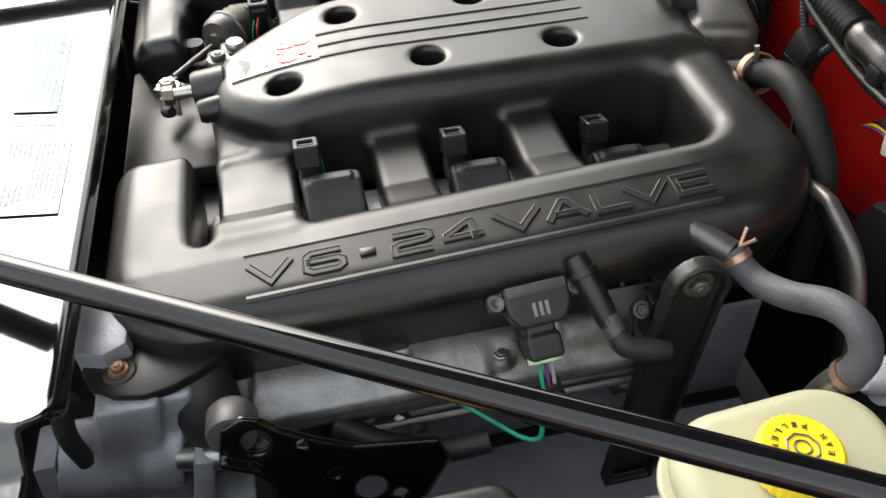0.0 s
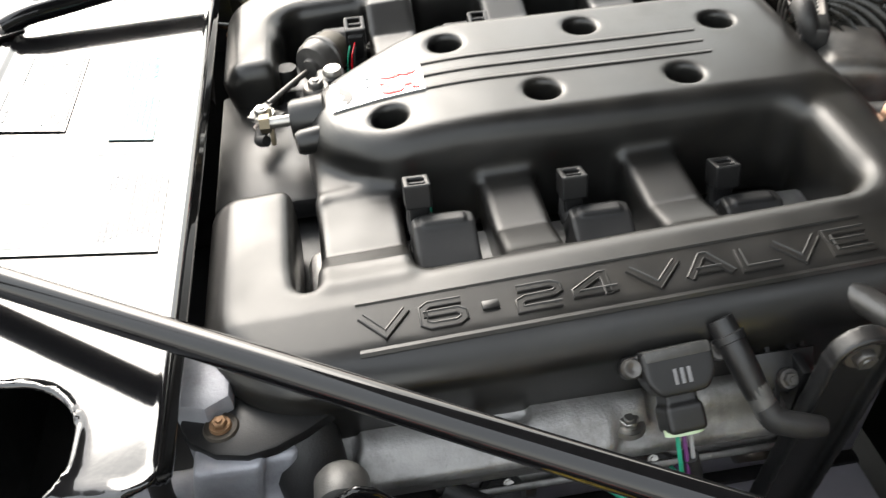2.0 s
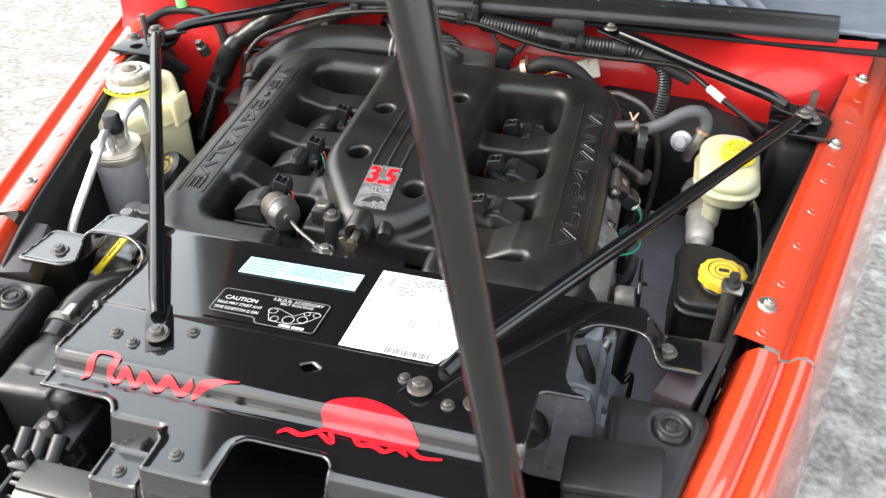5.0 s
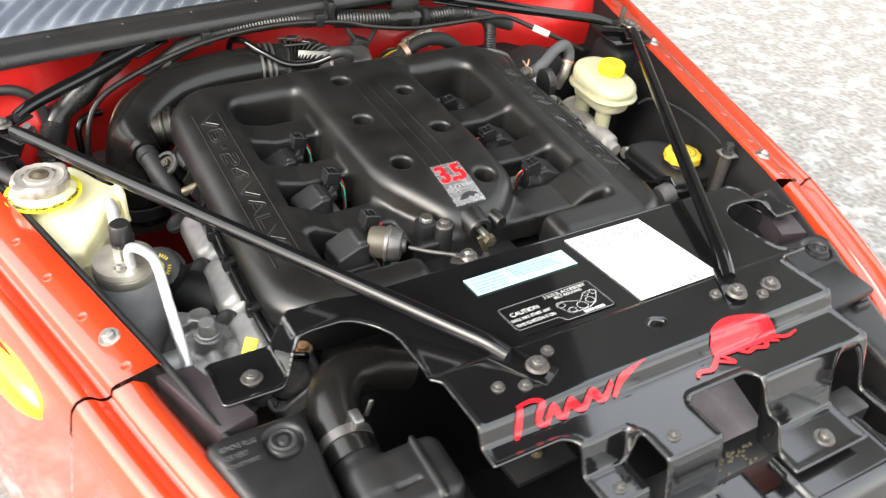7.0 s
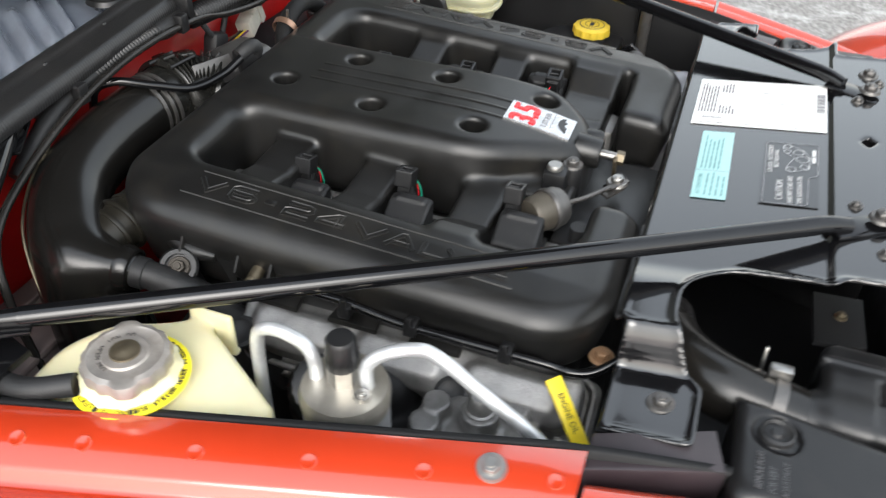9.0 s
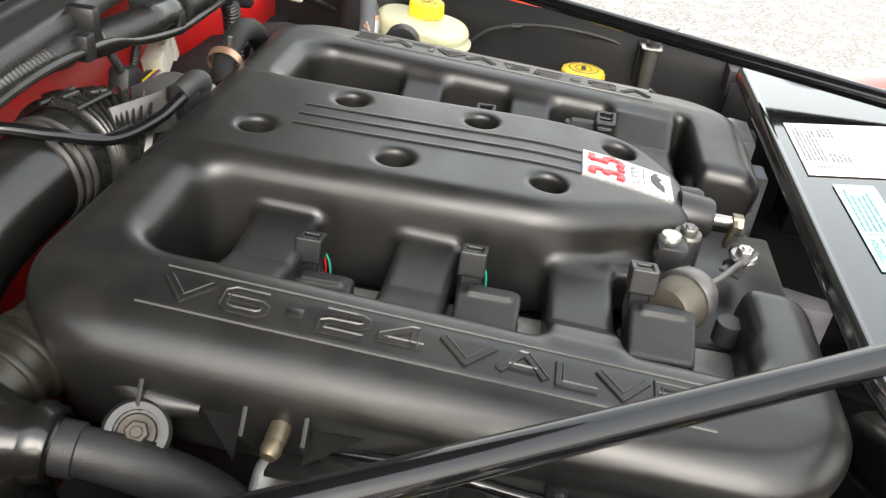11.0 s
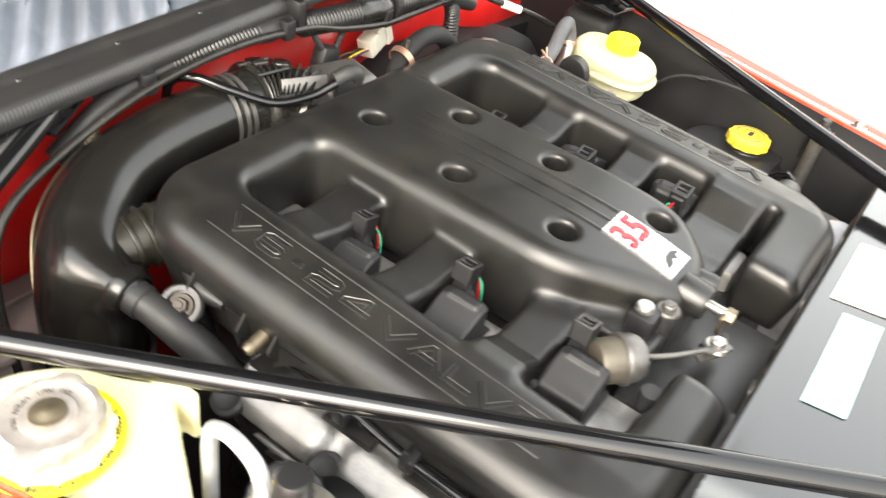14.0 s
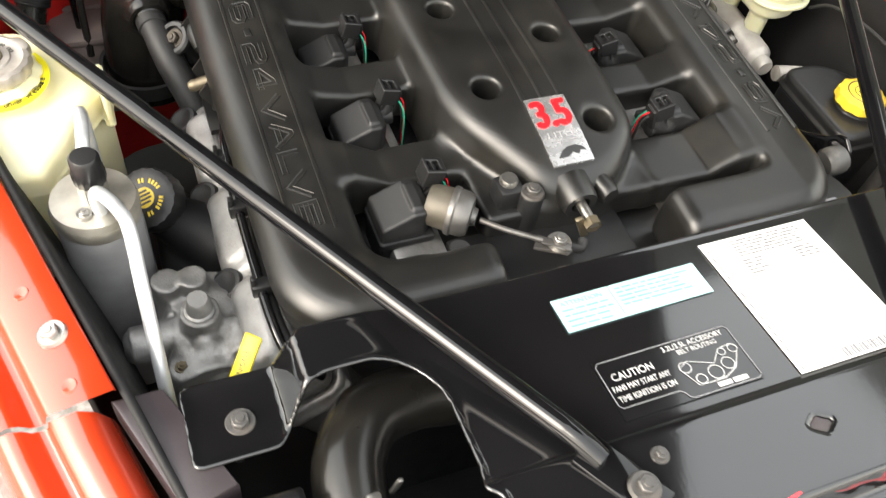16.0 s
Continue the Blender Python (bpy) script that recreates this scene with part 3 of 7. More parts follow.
def manifold_field(x, y, z):
    u = np.abs(x - XC)
    lt = log_top(x, y)
    # The loop: rounded outline with two long windows.
    d2 = rect2(x - XC, y - 0.052, 0.277 + 0 * y, 0.248, 0.072)
    draft = -0.22 * np.minimum(z - 0.82, 0)
    loop = np.maximum(extrude(d2 + draft, z - lt, 0.026), 0.768 - z)
    front = np.where(x > XC, -0.127, -0.140)
    win = rect2(u - 0.139, y - 0.5 * (0.243 + front), 0.053, 0.5 * (0.243 - front), 0.024)
    loop = smax(loop, -win, 0.020)
    nose = rect2(u, y + 0.115, 0.0875, 0.120, 0.015)
    loop = smax(loop, -nose, 0.018)
    notch = rect2(x - 0.090, y + 0.126, 0.100, 0.008, 0.007)
    loop = smax(loop, -notch, 0.009)
    loop = smax(loop, -rect2(x + 0.085, y + 0.122, 0.075, 0.020, 0.012), 0.012)
    # The middle ridge with its cut nose.
    rt = ridge_top(y)
    w = np.maximum(u - 0.088, np.maximum(y - 0.285, -(y + 0.120)))
    w = smax(w, np.where(x > XC, 0.707 * (u - 0.088) - 0.707 * (y + 0.072), 0.841 * (u - 0.088) - 0.541 * (y + 0.020)), 0.018)
    ridge = extrude(w + 0.10 * (z - 0.83), np.maximum(z - rt, 0.775 - z), 0.016)
    d = smin(loop, ridge, 0.014)
    for side, rows in RUNNERS.items():
        for yc, half in rows:
            end = 0.062 if side > 0 and yc < -0.05 else 0.13
            r = extrude(rect2(side * (x - XC) - end, y - yc, 0.205 - end, half, 0.008), np.maximum(z - np.minimum(0.824 + 0.04 * (y - 0.05) + 0.02 * np.maximum(0, 0.15 - u) + (0.62 if yc < -0.02 else 0.27) * np.maximum(0, u - 0.152), lt - (0.003 if yc < -0.02 else 0.013)), 0.785 - z), 0.006)
            d = smin(d, r, 0.011)
    for hx, hy in HOLES:
        h = np.maximum(np.hypot(x - hx, y - hy) - 0.0130, 0.812 - z)
        d = smax(d, -h, 0.006)
    return d


manifold = thing("intake_manifold", (XC, 0.05, 0.742), "matt black moulded V6 intake manifold with embossed lettering", "manifold")
part("plenum", net(manifold_field, (-0.30, -0.21, 0.735), (0.28, 0.315, 0.878), 0.0021), PLASTIC, manifold)


def strip_on(x, y0, y1, top, width=0.0024, high=0.0010):
    """A thin moulded bead along y that follows the surface under it."""
    n = 40
    verts, faces = [], []
    for i in range(n + 1):
        y = y0 + (y1 - y0) * i / n
        z = float(top(x, y))
        for o, h in ((-width, -0.0012), (-width * 0.5, high), (width * 0.5, high), (width, -0.0012)):
            verts.append((x + o, y, z + h))
    for i in range(n):
        for k in range(3):
            a = i * 4 + k
            faces.append((a, a + 1, a + 5, a + 4))
    faces += [(0, 1, 2, 3), (n * 4 + 3, n * 4 + 2, n * 4 + 1, n * 4)]
    return as_mesh(verts, faces, sharp=60)


for x in (-0.0248, -0.0060, 0.0125):
    part("rib", strip_on(x, -0.026, 0.202, lambda a, b: ridge_top(b), 0.0036, 0.0010), PLASTIC, manifold)
for x, a, b in ((0.2125, -0.099, 0.214), (0.2485, -0.099, 0.213), (-0.224, -0.106, 0.2135), (-0.2575, -0.107, 0.2185)):
    part("bead", strip_on(x, a, b, log_top), PLASTIC, manifold)


GLYPHS = {
    "V": [[(0, 1), (0.5, 0), (1, 1)]],
    "6": [[(0.98, 1), (0.16, 1), (0, 0.84), (0, 0.16), (0.16, 0), (0.84, 0), (1, 0.16), (1, 0.42), (0.86, 0.56), (0.0, 0.56)]],
    "2": [[(0, 1), (0.84, 1), (1, 0.86), (1, 0.64), (0.86, 0.53), (0.16, 0.49), (0, 0.38), (0, 0), (1, 0)]],
    "4": [[(0.76, 0), (0.76, 1), (0.66, 1), (0.02, 0.40), (0.02, 0.24), (1, 0.24)]],
    "A": [[(0, 0), (0.44, 1), (0.56, 1), (1, 0)], [(0.2, 0.30), (0.8, 0.30)]],
    "L": [[(0, 1), (0, 0), (1, 0)]],
    "E": [[(1, 1), (0, 1), (0, 0), (1, 0)], [(0, 0.5), (0.92, 0.5)]],
}
LETTER_SECTION = ((-1.0, -0.0008), (-0.84, 0.0011), (-0.64, 0.0013), (-0.46, 0.0006), (0.46, 0.0006), (0.64, 0.0013), (0.84, 0.0011), (1.0, -0.0008))


# Where each letter begins and ends along the run, from the start of the line.
LETTER_SPANS = (("V", 0.0, 0.033), ("6", 0.0365, 0.0660), ("2", 0.0935, 0.1235), ("4", 0.1270, 0.1580), ("V", 0.1615, 0.1970), ("A", 0.1950, 0.2275), ("L", 0.2290, 0.2565),
                ("V", 0.2510, 0.2845), ("E", 0.2850, 0.3145))


def embossed(spans, side, s0, mid, high, half=0.0030):
    """Raised lettering with a proud rim on an outer run; s runs along the reading direction."""
    verts, faces = [], []
    for ch, a_s, b_s in spans:
        wide = b_s - a_s - 2 * half
        start = s0 + a_s + half
        for line in GLYPHS[ch]:
            raw = [np.array((start + a * wide, (b - 0.5) * (high - 2 * half))) for a, b in line]
            pts = [raw[0]]
            for p, q in zip(raw[:-1], raw[1:]):
                n = max(1, int(np.linalg.norm(q - p) / 0.003))
                pts += [p + (q - p) * (m + 1) / n for m in range(n)]
            pts = np.array(pts)
            d = np.diff(pts, axis=0)
            d /= np.linalg.norm(d, axis=1)[:, None]
            n0 = np.stack([-d[:, 1], d[:, 0]], 1)
            base = len(verts)
            for i, p in enumerate(pts):
                a, b = n0[max(0, i - 1)], n0[min(len(n0) - 1, i)]
                m = (a + b) / max(0.75, 1 + a @ b)
                for o, h in LETTER_SECTION:
                    sv, bv = p + m * o * half
                    x, y = (mid - bv, sv) if side > 0 else (mid + bv, -sv)
                    verts.append((x, y, float(log_top(x, y)) + h))
            c = len(LETTER_SECTION)
            for i in range(len(pts) - 1):
                for e in range(c - 1):
                    q = base + i * c + e
                    faces.append((q, q + 1, q + c + 1, q + c))
            last = base + (len(pts) - 1) * c
            faces += [tuple(range(base, base + c)), tuple(range(last, last + c))]
    bm = bmesh.new()
    bm.from_mesh(as_mesh(verts, faces, sharp=0))
    return from_bm(bm, sharp=28)


for side, mid, s_a in ((1, 0.2308, -0.0995), (-1, -0.2415, -0.2120)):
    part("lettering", embossed(LETTER_SPANS[:2], side, s_a, mid, 0.0215), PLASTIC, manifold, "embossed V6 lettering")
    part("lettering", embossed(LETTER_SPANS[2:], side, s_a, mid, 0.0215), PLASTIC, manifold, "embossed 24 VALVE lettering")
    s = s_a + 0.0795
    y = s if side > 0 else -s
    part("lettering", rbox(0.0065, 0.0105, 0.004, 0.0010), PLASTIC, manifold, m=Matrix.Translation((mid, y, float(log_top(mid, y)) - 0.0022)) @ Euler((radians(3.1), radians(4 * side), 0)).to_matrix().to_4x4())


# Badge on the ridge's nose.
def badge_z(x, y):
    return float(ridge_top(y))


def on_ridge(me, lift):
    for v in me.vertices:
        v.co.z = badge_z(v.co.x, v.co.y) + lift + v.co.z
    return me


def grid_plate(x0, x1, y0, y1, h, n=14):
    bm = bmesh.new()
    bmesh.ops.create_grid(bm, x_segments=4, y_segments=n, size=0.5)
    for v in bm.verts:
        v.co = ((x0 + x1) / 2 + v.co.x * (x1 - x0), (y0 + y1) / 2 + v.co.y * (y1 - y0), 0)
    r = bmesh.ops.extrude_face_region(bm, geom=bm.faces[:])
    for v in r["geom"]:
        if isinstance(v, bmesh.types.BMVert):
            v.co.z = h
    return from_bm(bm, sharp=30)


badge = part("badge", on_ridge(grid_plate(-0.0255, 0.0150, -0.0990, -0.0265, 0.0022), -0.0004), BADGE, manifold, "brushed silver rectangular badge")


def badge_text(text, x, y, w, h, material, label="", lift=0.0018):
    me, ww = letters(text, 0.5)
    for v in me.vertices:
        c = v.co.z
        v.co = (x + v.co.x / ww * w, y + v.co.y * h, 0.0006 if c > 0 else -0.0004)
    part("print", on_ridge(me, lift), material, badge, label)


for k, (dx, dy) in enumerate(((-0.0012, 0.0), (0.0, 0.0010), (0.0012, 0.0), (0.0020, 0.0010), (0.0, -0.0008), (0.0010, -0.0006))):
    badge_text("3.5", -0.0228 + dx, -0.0600 + dy, 0.0335, 0.0285, BADGE_RED, "bold red 3.5 figures", 0.0018 + 0.0001 * k)
badge_text("LITER", -0.0185, -0.072, 0.030, 0.006, GREY_INK, "small LITER lettering")
part("print", on_ridge(grid_plate(-0.0185, 0.0125, -0.0765, -0.0757, 0.0004, 2), 0.0019), GREY_INK, badge)
logo = prism([(-0.018, -0.0925), (-0.012, -0.0860), (-0.006, -0.0825), (0.003, -0.0820), (0.009, -0.0850), (0.011, -0.0890), (0.006, -0.0875), (0.003, -0.0915), (-0.002, -0.0885), (-0.008, -0.0925)], 0, 0.0005, 0)
part("print", on_ridge(logo, 0.0018), INK, badge)

# ---- black panel over the radiator ----
def step(a, b, v):
    t = np.clip((v - a) / (b - a), 0, 1)
    return t * t * (3 - 2 * t)


def panel_z(x, y):
    f = -y
    z = 0.851 + 0.13 * np.clip(f - 0.197, 0, 0.155)
    z = z - 0.010 * (1 - step(0.196, 0.204, f))
    z = z + 0.0035 * step(0.350, 0.357, f) + 0.10 * np.clip(f - 0.357, 0, 0.066)
    z = z - 0.018 * step(0.424, 0.438, f) + 0.06 * np.clip(f - 0.44, 0, 0.07)
    # Beyond the step: a low pad, the middle tab and a deeper pad.
    z = z - 0.032 * step(0.466, 0.484, f) * step(0.060, 0.066, -x)
    z = z - 0.062 * step(0.478, 0.506, f) * step(0.086, 0.094, x)
    z = z - 0.060 * step(0.514, 0.534, f) * (1 - step(0.086, 0.094, x))
    z = z - 0.036 * step(0.283, 0.305, -x) * step(-0.33, -0.30, y) - 0.020 * step(0.328, 0.350, x)
    z = z + 0.010 * step(0.20, 0.24, -x) * (1 - step(0.30, 0.34, f)) * 0.6
    return z


def cover_field(x, y, z):
    main = rect2(x - 0.022, y + 0.278, 0.310, 0.082, 0.02)
    front = rect2(x - 0.024, y + 0.440, 0.219, 0.112, 0.012)
    m = smin(main, front, 0.01)
    m = np.minimum(m, rect2(x + 0.325, y + 0.240, 0.045, 0.034, 0.008))
    m = np.minimum(m, rect2(x - 0.352, y + 0.242, 0.035, 0.028, 0.006))
    m = smax(m, -rect2(x + 0.256, y + 0.315, 0.056, 0.072, 0.05), 0.008)
    m = np.maximum(m, -rect2(x + 0.30, y + 0.37, 0.06, 0.06, 0.01))
    m = smax(m, -rect2(x - 0.302, y + 0.300, 0.040, 0.058, 0.035), 0.008)
    m = np.maximum(m, -rect2(x - 0.048, y + 0.525, 0.042, 0.057, 0.012))
    m = np.maximum(m, -rect2(x + 0.162, y + 0.53, 0.047, 0.072, 0.016))
    m = np.maximum(m, -rect2(x + 0.063, y + 0.53, 0.005, 0.046, 0.003))
    m = np.maximum(m, -rect2(x - 0.215, y + 0.53, 0.022, 0.045, 0.016))
    rolled = 0.0022 * np.exp(-(m / 0.004) ** 2)
    m = np.maximum(m, -(np.abs(x - 0.0375) / 0.010 + np.abs(y + 0.3868) / 0.0065 - 1) * 0.006)
    e = 0.002
    slope = ((panel_z(x + e, y) - panel_z(x - e, y)) / (2 * e)) ** 2 + ((panel_z(x, y + e) - panel_z(x, y - e)) / (2 * e)) ** 2
    return smax(np.abs(z - panel_z(x, y) - rolled) / np.sqrt(1 + slope) - 0.0026, m, 0.003)


cover = thing("radiator_cover", (0.02, -0.35, 0.80), "glossy black pressed panel over the radiator with red brush marks", "cover panel")
part("panel", net(cover_field, (-0.385, -0.56, 0.775), (0.40, -0.185, 0.90), 0.0021), GLOSS, cover)
for x, y, s in ((-0.333, -0.246, False), (0.352, -0.243, False), (-0.153, -0.393, True), (0.192, -0.391, False), (-0.035, -0.498, True), (0.150, -0.533, False), (-0.092, -0.505, True),
                (-0.130, -0.402, True), (-0.085, -0.372, True), (0.125, -0.378, True), (0.170, -0.400, True)):
    bolt((x, y, float(panel_z(x, y)) + 0.002), cover, DARK_STEEL, s)


def drape(me, lift):
    """Lay a flat mesh on the panel."""
    for v in me.vertices:
        x, y, e = v.co.x, v.co.y, 0.002
        sx, sy = (panel_z(x + e, y) - panel_z(x - e, y)) / (2 * e), (panel_z(x, y + e) - panel_z(x, y - e)) / (2 * e)
        v.co.z = float(panel_z(x, y) + 0.0010 + (0.0026 + lift + v.co.z) * math.sqrt(1 + sx * sx + sy * sy))
    return me


def plate(x0, x1, y0, y1, h, skew=0.0, n=10):
    bm = bmesh.new()
    bmesh.ops.create_grid(bm, x_segments=n, y_segments=n, size=0.5)
    for v in bm.verts:
        v.co = ((x0 + x1) / 2 + v.co.x * (x1 - x0), (y0 + y1) / 2 + v.co.y * (y1 - y0) + skew * v.co.x, 0)
    r = bmesh.ops.extrude_face_region(bm, geom=bm.faces[:])
    for v in r["geom"]:
        if isinstance(v, bmesh.types.BMVert):
            v.co.z = h
    return from_bm(bm, sharp=30)


# Red brush script and emblem, as plain strokes.
def stroke(pts, w):
    """A flat brush stroke over the panel."""
    run = np.array(spline([(*p, ww) for p, ww in zip(pts, w)], 14))
    d = np.gradient(run[:, :2], axis=0)
    d /= np.linalg.norm(d, axis=1)[:, None] + 1e-9
    nrm = np.stack([-d[:, 1], d[:, 0]], 1)
    verts, faces = [], []
    for (x, y, ww), q in zip(run, nrm):
        for s in (-1, -0.75, -0.5, -0.25, 0, 0.25, 0.5, 0.75, 1):
            px, py = x + s * ww * q[0], y + s * ww * q[1]
            verts.append((px, py, 0.0))
    for i in range(len(run) - 1):
        for k in range(8):
            a = i * 9 + k
            faces.append((a, a + 1, a + 10, a + 9))
    return drape(as_mesh(verts, faces, sharp=0), 0.0006)


SX = -0.160


def script(pts, w):
    part("red_stroke", stroke([(SX + 0.118 * a, -0.4400 + 0.0185 * b) for a, b in pts], [0.024 * v for v in w]), RED_INK, cover)


# A plain brush flourish stands in for the name: a tall hook, a low zigzag and a rising tail.
script([(-0.02, -0.10), (0.03, 0.35), (0.09, 1.00)], [0.05, 0.13, 0.08])
script([(0.06, 0.95), (0.20, 1.00), (0.26, 0.70), (0.20, 0.30), (0.26, 0.05)], [0.07, 0.11, 0.11, 0.10, 0.08])
script([(0.26, 0.08), (0.34, 0.44), (0.42, 0.12), (0.50, 0.42), (0.60, 0.14), (0.70, 0.44), (0.80, 0.18), (0.90, 0.50)], [0.08, 0.10, 0.10, 0.10, 0.10, 0.10, 0.10, 0.08])
script([(0.90, 0.10), (0.98, 0.46), (1.08, 0.62), (1.26, 0.86)], [0.08, 0.11, 0.09, 0.03])
EX = 0.035


def emblem(pts, w):
    part("red_stroke", stroke([(EX + 0.142 * a, -0.452 + 0.040 * b) for a, b in pts], [0.6 * 0.045 * v for v in w]), RED_INK, cover)


emblem([(0.24, 0.42), (0.32, 0.62), (0.46, 0.72), (0.60, 0.64), (0.74, 0.48), (0.84, 0.34)], [0.14, 0.30, 0.40, 0.38, 0.26, 0.10])
emblem([(0.26, 0.34), (0.40, 0.42), (0.60, 0.38), (0.82, 0.26)], [0.14, 0.28, 0.28, 0.12])
emblem([(0.0, -0.05), (0.05, 0.08), (0.14, 0.02), (0.22, 0.18), (0.30, 0.42)], [0.06, 0.09, 0.10, 0.10, 0.10])
emblem([(0.24, 0.18), (0.34, -0.02), (0.30, 0.30)], [0.08, 0.08, 0.08])
emblem([(0.44, 0.34), (0.50, 0.10), (0.58, 0.14), (0.66, 0.05), (0.72, 0.20), (0.80, 0.06)], [0.10, 0.09, 0.10, 0.09, 0.10, 0.05])
emblem([(0.80, 0.24), (0.88, 0.10), (1.0, 0.16)], [0.10, 0.08, 0.05])

# Labels on the panel: things of their own.
def bars(parent, x0, x1, ys, h, material, skew=0.0, seed=1, gap=0.25):
    """Writing too small to read: rows of plain bars."""
    rnd = random.Random(seed)
    pieces = []
    for y in ys:
        x = x0
        end = x1 - rnd.random() * gap * (x1 - x0)
        while x < end:
            w = min(rnd.uniform(0.004, 0.014), end - x)
            k = (x + w / 2 - (x0 + x1) / 2) / (x1 - x0)
            pieces.append((plate(x, x + w, y - h / 2 + skew * k, y + h / 2 + skew * k, 0.0002, 0, 1), Matrix.Identity(4)))
            x += w + 0.0018
    return tagged(part("fine_print", drape(joined(*pieces), 0.0007), material, parent), kind="stuff")


def label_thing(name, text, at):
    return thing(name, at, text, "label", kind="")


a = label_thing("aqua_label", "pale aqua service label stuck on the black panel", (-0.027, -0.248, 0.86))
part("sheet", drape(plate(-0.0945, 0.0350, -0.2620, -0.2308, 0.0004, 0.002), 0.0), AQUA, a)
bars(a, -0.090, -0.048, [-0.2435, -0.2485, -0.2535, -0.2585], 0.0015, AQUA_INK, 0.0, 3)
bars(a, -0.041, 0.030, [-0.2355, -0.2395, -0.2435, -0.2475, -0.2515], 0.0014, AQUA_INK, 0.0, 4)
part("divider", drape(plate(-0.0452, -0.0447, -0.2615, -0.2313, 0.0002, 0, 2), 0.0007), GREY_INK, a)
part("heading", drape(writing("ATTENTION", (-0.089, -0.2395, 0), (1, 0.015, 0), (0, 1, 0), 0.0045, 0.036, 0, 0.0002), 0.0006), AQUA_INK, a, "ATTENTION heading")
w = label_thing("white_label", "large white emission label with fine print on the black panel", (0.105, -0.28, 0.86))
part("sheet", drape(plate(0.0510, 0.1600, -0.3485, -0.2150, 0.0004, 0.0), 0.0), PAPER, w)
for k in range(6):
    bars(w, 0.078, 0.156, [-0.2195 - 0.0032 * k], 0.0017, FAINT_INK, 0, 7 + k, 0.35)
bars(w, 0.076, 0.100, [-0.241 - 0.0034 * k for k in range(5)], 0.0019, FAINT_INK, 0, 18, 0.5)
bars(w, 0.128, 0.154, [-0.241 - 0.0034 * k for k in range(4)], 0.0019, FAINT_INK, 0, 19, 0.5)
for k in range(9):
    part("code_bar", drape(plate(0.0640, 0.0690, -0.2265 - 0.0022 * k, -0.2252 - 0.0022 * k, 0.0002, 0, 1), 0.0007), GREY_INK, w)
rnd = random.Random(21)
yy = -0.222
while yy > -0.345:
    ln = rnd.uniform(0.004, 0.011)
    part("edge_note", drape(plate(0.0540, 0.0553, yy - ln, yy, 0.0002, 0, 2), 0.0007), FAINT_INK, w)
    yy -= ln + 0.002
for x0, y0, y1 in ((0.0720, -0.311, -0.281), (0.1050, -0.309, -0.283), (0.1090, -0.312, -0.290), (0.1295, -0.291, -0.282), (0.1330, -0.296, -0.284), (0.1480, -0.313, -0.296), (0.1530, -0.305, -0.292)):
    part("drawn_line", drape(plate(x0, x0 + 0.0008, y0, y1, 0.0002, 0, 4), 0.0007), FAINT_INK, w)
for k in range(17):
    part("barcode_bar", drape(plate(0.0920 + 0.0027 * k, 0.0930 + 0.0027 * k + 0.0005 * (k % 3), -0.3470, -0.3385, 0.0002, 0, 1), 0.0007), GREY_INK, w)
b = label_thing("belt_routing_label", "black film label with white caution print and belt diagram", (-0.03, -0.31, 0.86))


def outline(poly, wdt=0.0005):
    pts = [(*p, 0.0) for p in poly]
    return stroke_flat(pts, wdt)


def stroke_flat(pts, wdt):
    verts, faces = [], []
    n = len(pts)
    for i in range(n):
        p, q = np.array(pts[i - 1][:2]), np.array(pts[(i + 1) % n][:2])
        d = (q - p) / (np.linalg.norm(q - p) + 1e-9)
        for s in (-1, 1):
            verts.append((pts[i][0] - d[1] * s * wdt / 2, pts[i][1] + d[0] * s * wdt / 2, 0))
    for i in range(n):
        a0, b0 = 2 * i, 2 * ((i + 1) % n)
        faces.append((a0, a0 + 1, b0 + 1, b0))
    return drape(as_mesh(verts, faces, sharp=0), 0.0009)


part("film", drape(plate(-0.0925, 0.0230, -0.3420, -0.2915, 0.0003, 0.0), 0.0), LABEL_BLACK, b)
part("border", outline([(-0.0890, -0.2945), (-0.0915, -0.2970), (-0.0915, -0.3300), (-0.0890, -0.3328), (-0.0440, -0.3328), (-0.0410, -0.3350), (-0.0390, -0.3395), (-0.0360, -0.3410),
                        (0.0190, -0.3410), (0.0220, -0.3385), (0.0220, -0.2955), (0.0195, -0.2930)], 0.0008), GREY_INK, b)
part("caution", drape(writing("CAUTION", (-0.0845, -0.3115, 0), (1, 0.02, 0), (0, 1, 0), 0.0062, 0.034, 0, 0.0002), 0.0006), WHITE_INK, b, "white CAUTION heading")
part("caution_line", drape(writing("FANS MAY START ANY", (-0.0885, -0.3200, 0), (1, 0.02, 0), (0, 1, 0), 0.0046, 0.047, 0, 0.0002), 0.0006), WHITE_INK, b)
part("caution_line", drape(writing("TIME IGNITION IS ON", (-0.0885, -0.3285, 0), (1, 0.02, 0), (0, 1, 0), 0.0046, 0.047, 0, 0.0002), 0.0006), WHITE_INK, b)
part("heading", drape(writing("3.2L/3.5L ACCESSORY", (-0.0370, -0.3005, 0), (1, 0.02, 0), (0, 1, 0), 0.0044, 0.053, 0, 0.0002), 0.0006), WHITE_INK, b)
part("heading", drape(writing("BELT ROUTING", (-0.0270, -0.3058, 0), (1, 0.02, 0), (0, 1, 0), 0.0040, 0.034, 0, 0.0002), 0.0006), WHITE_INK, b)
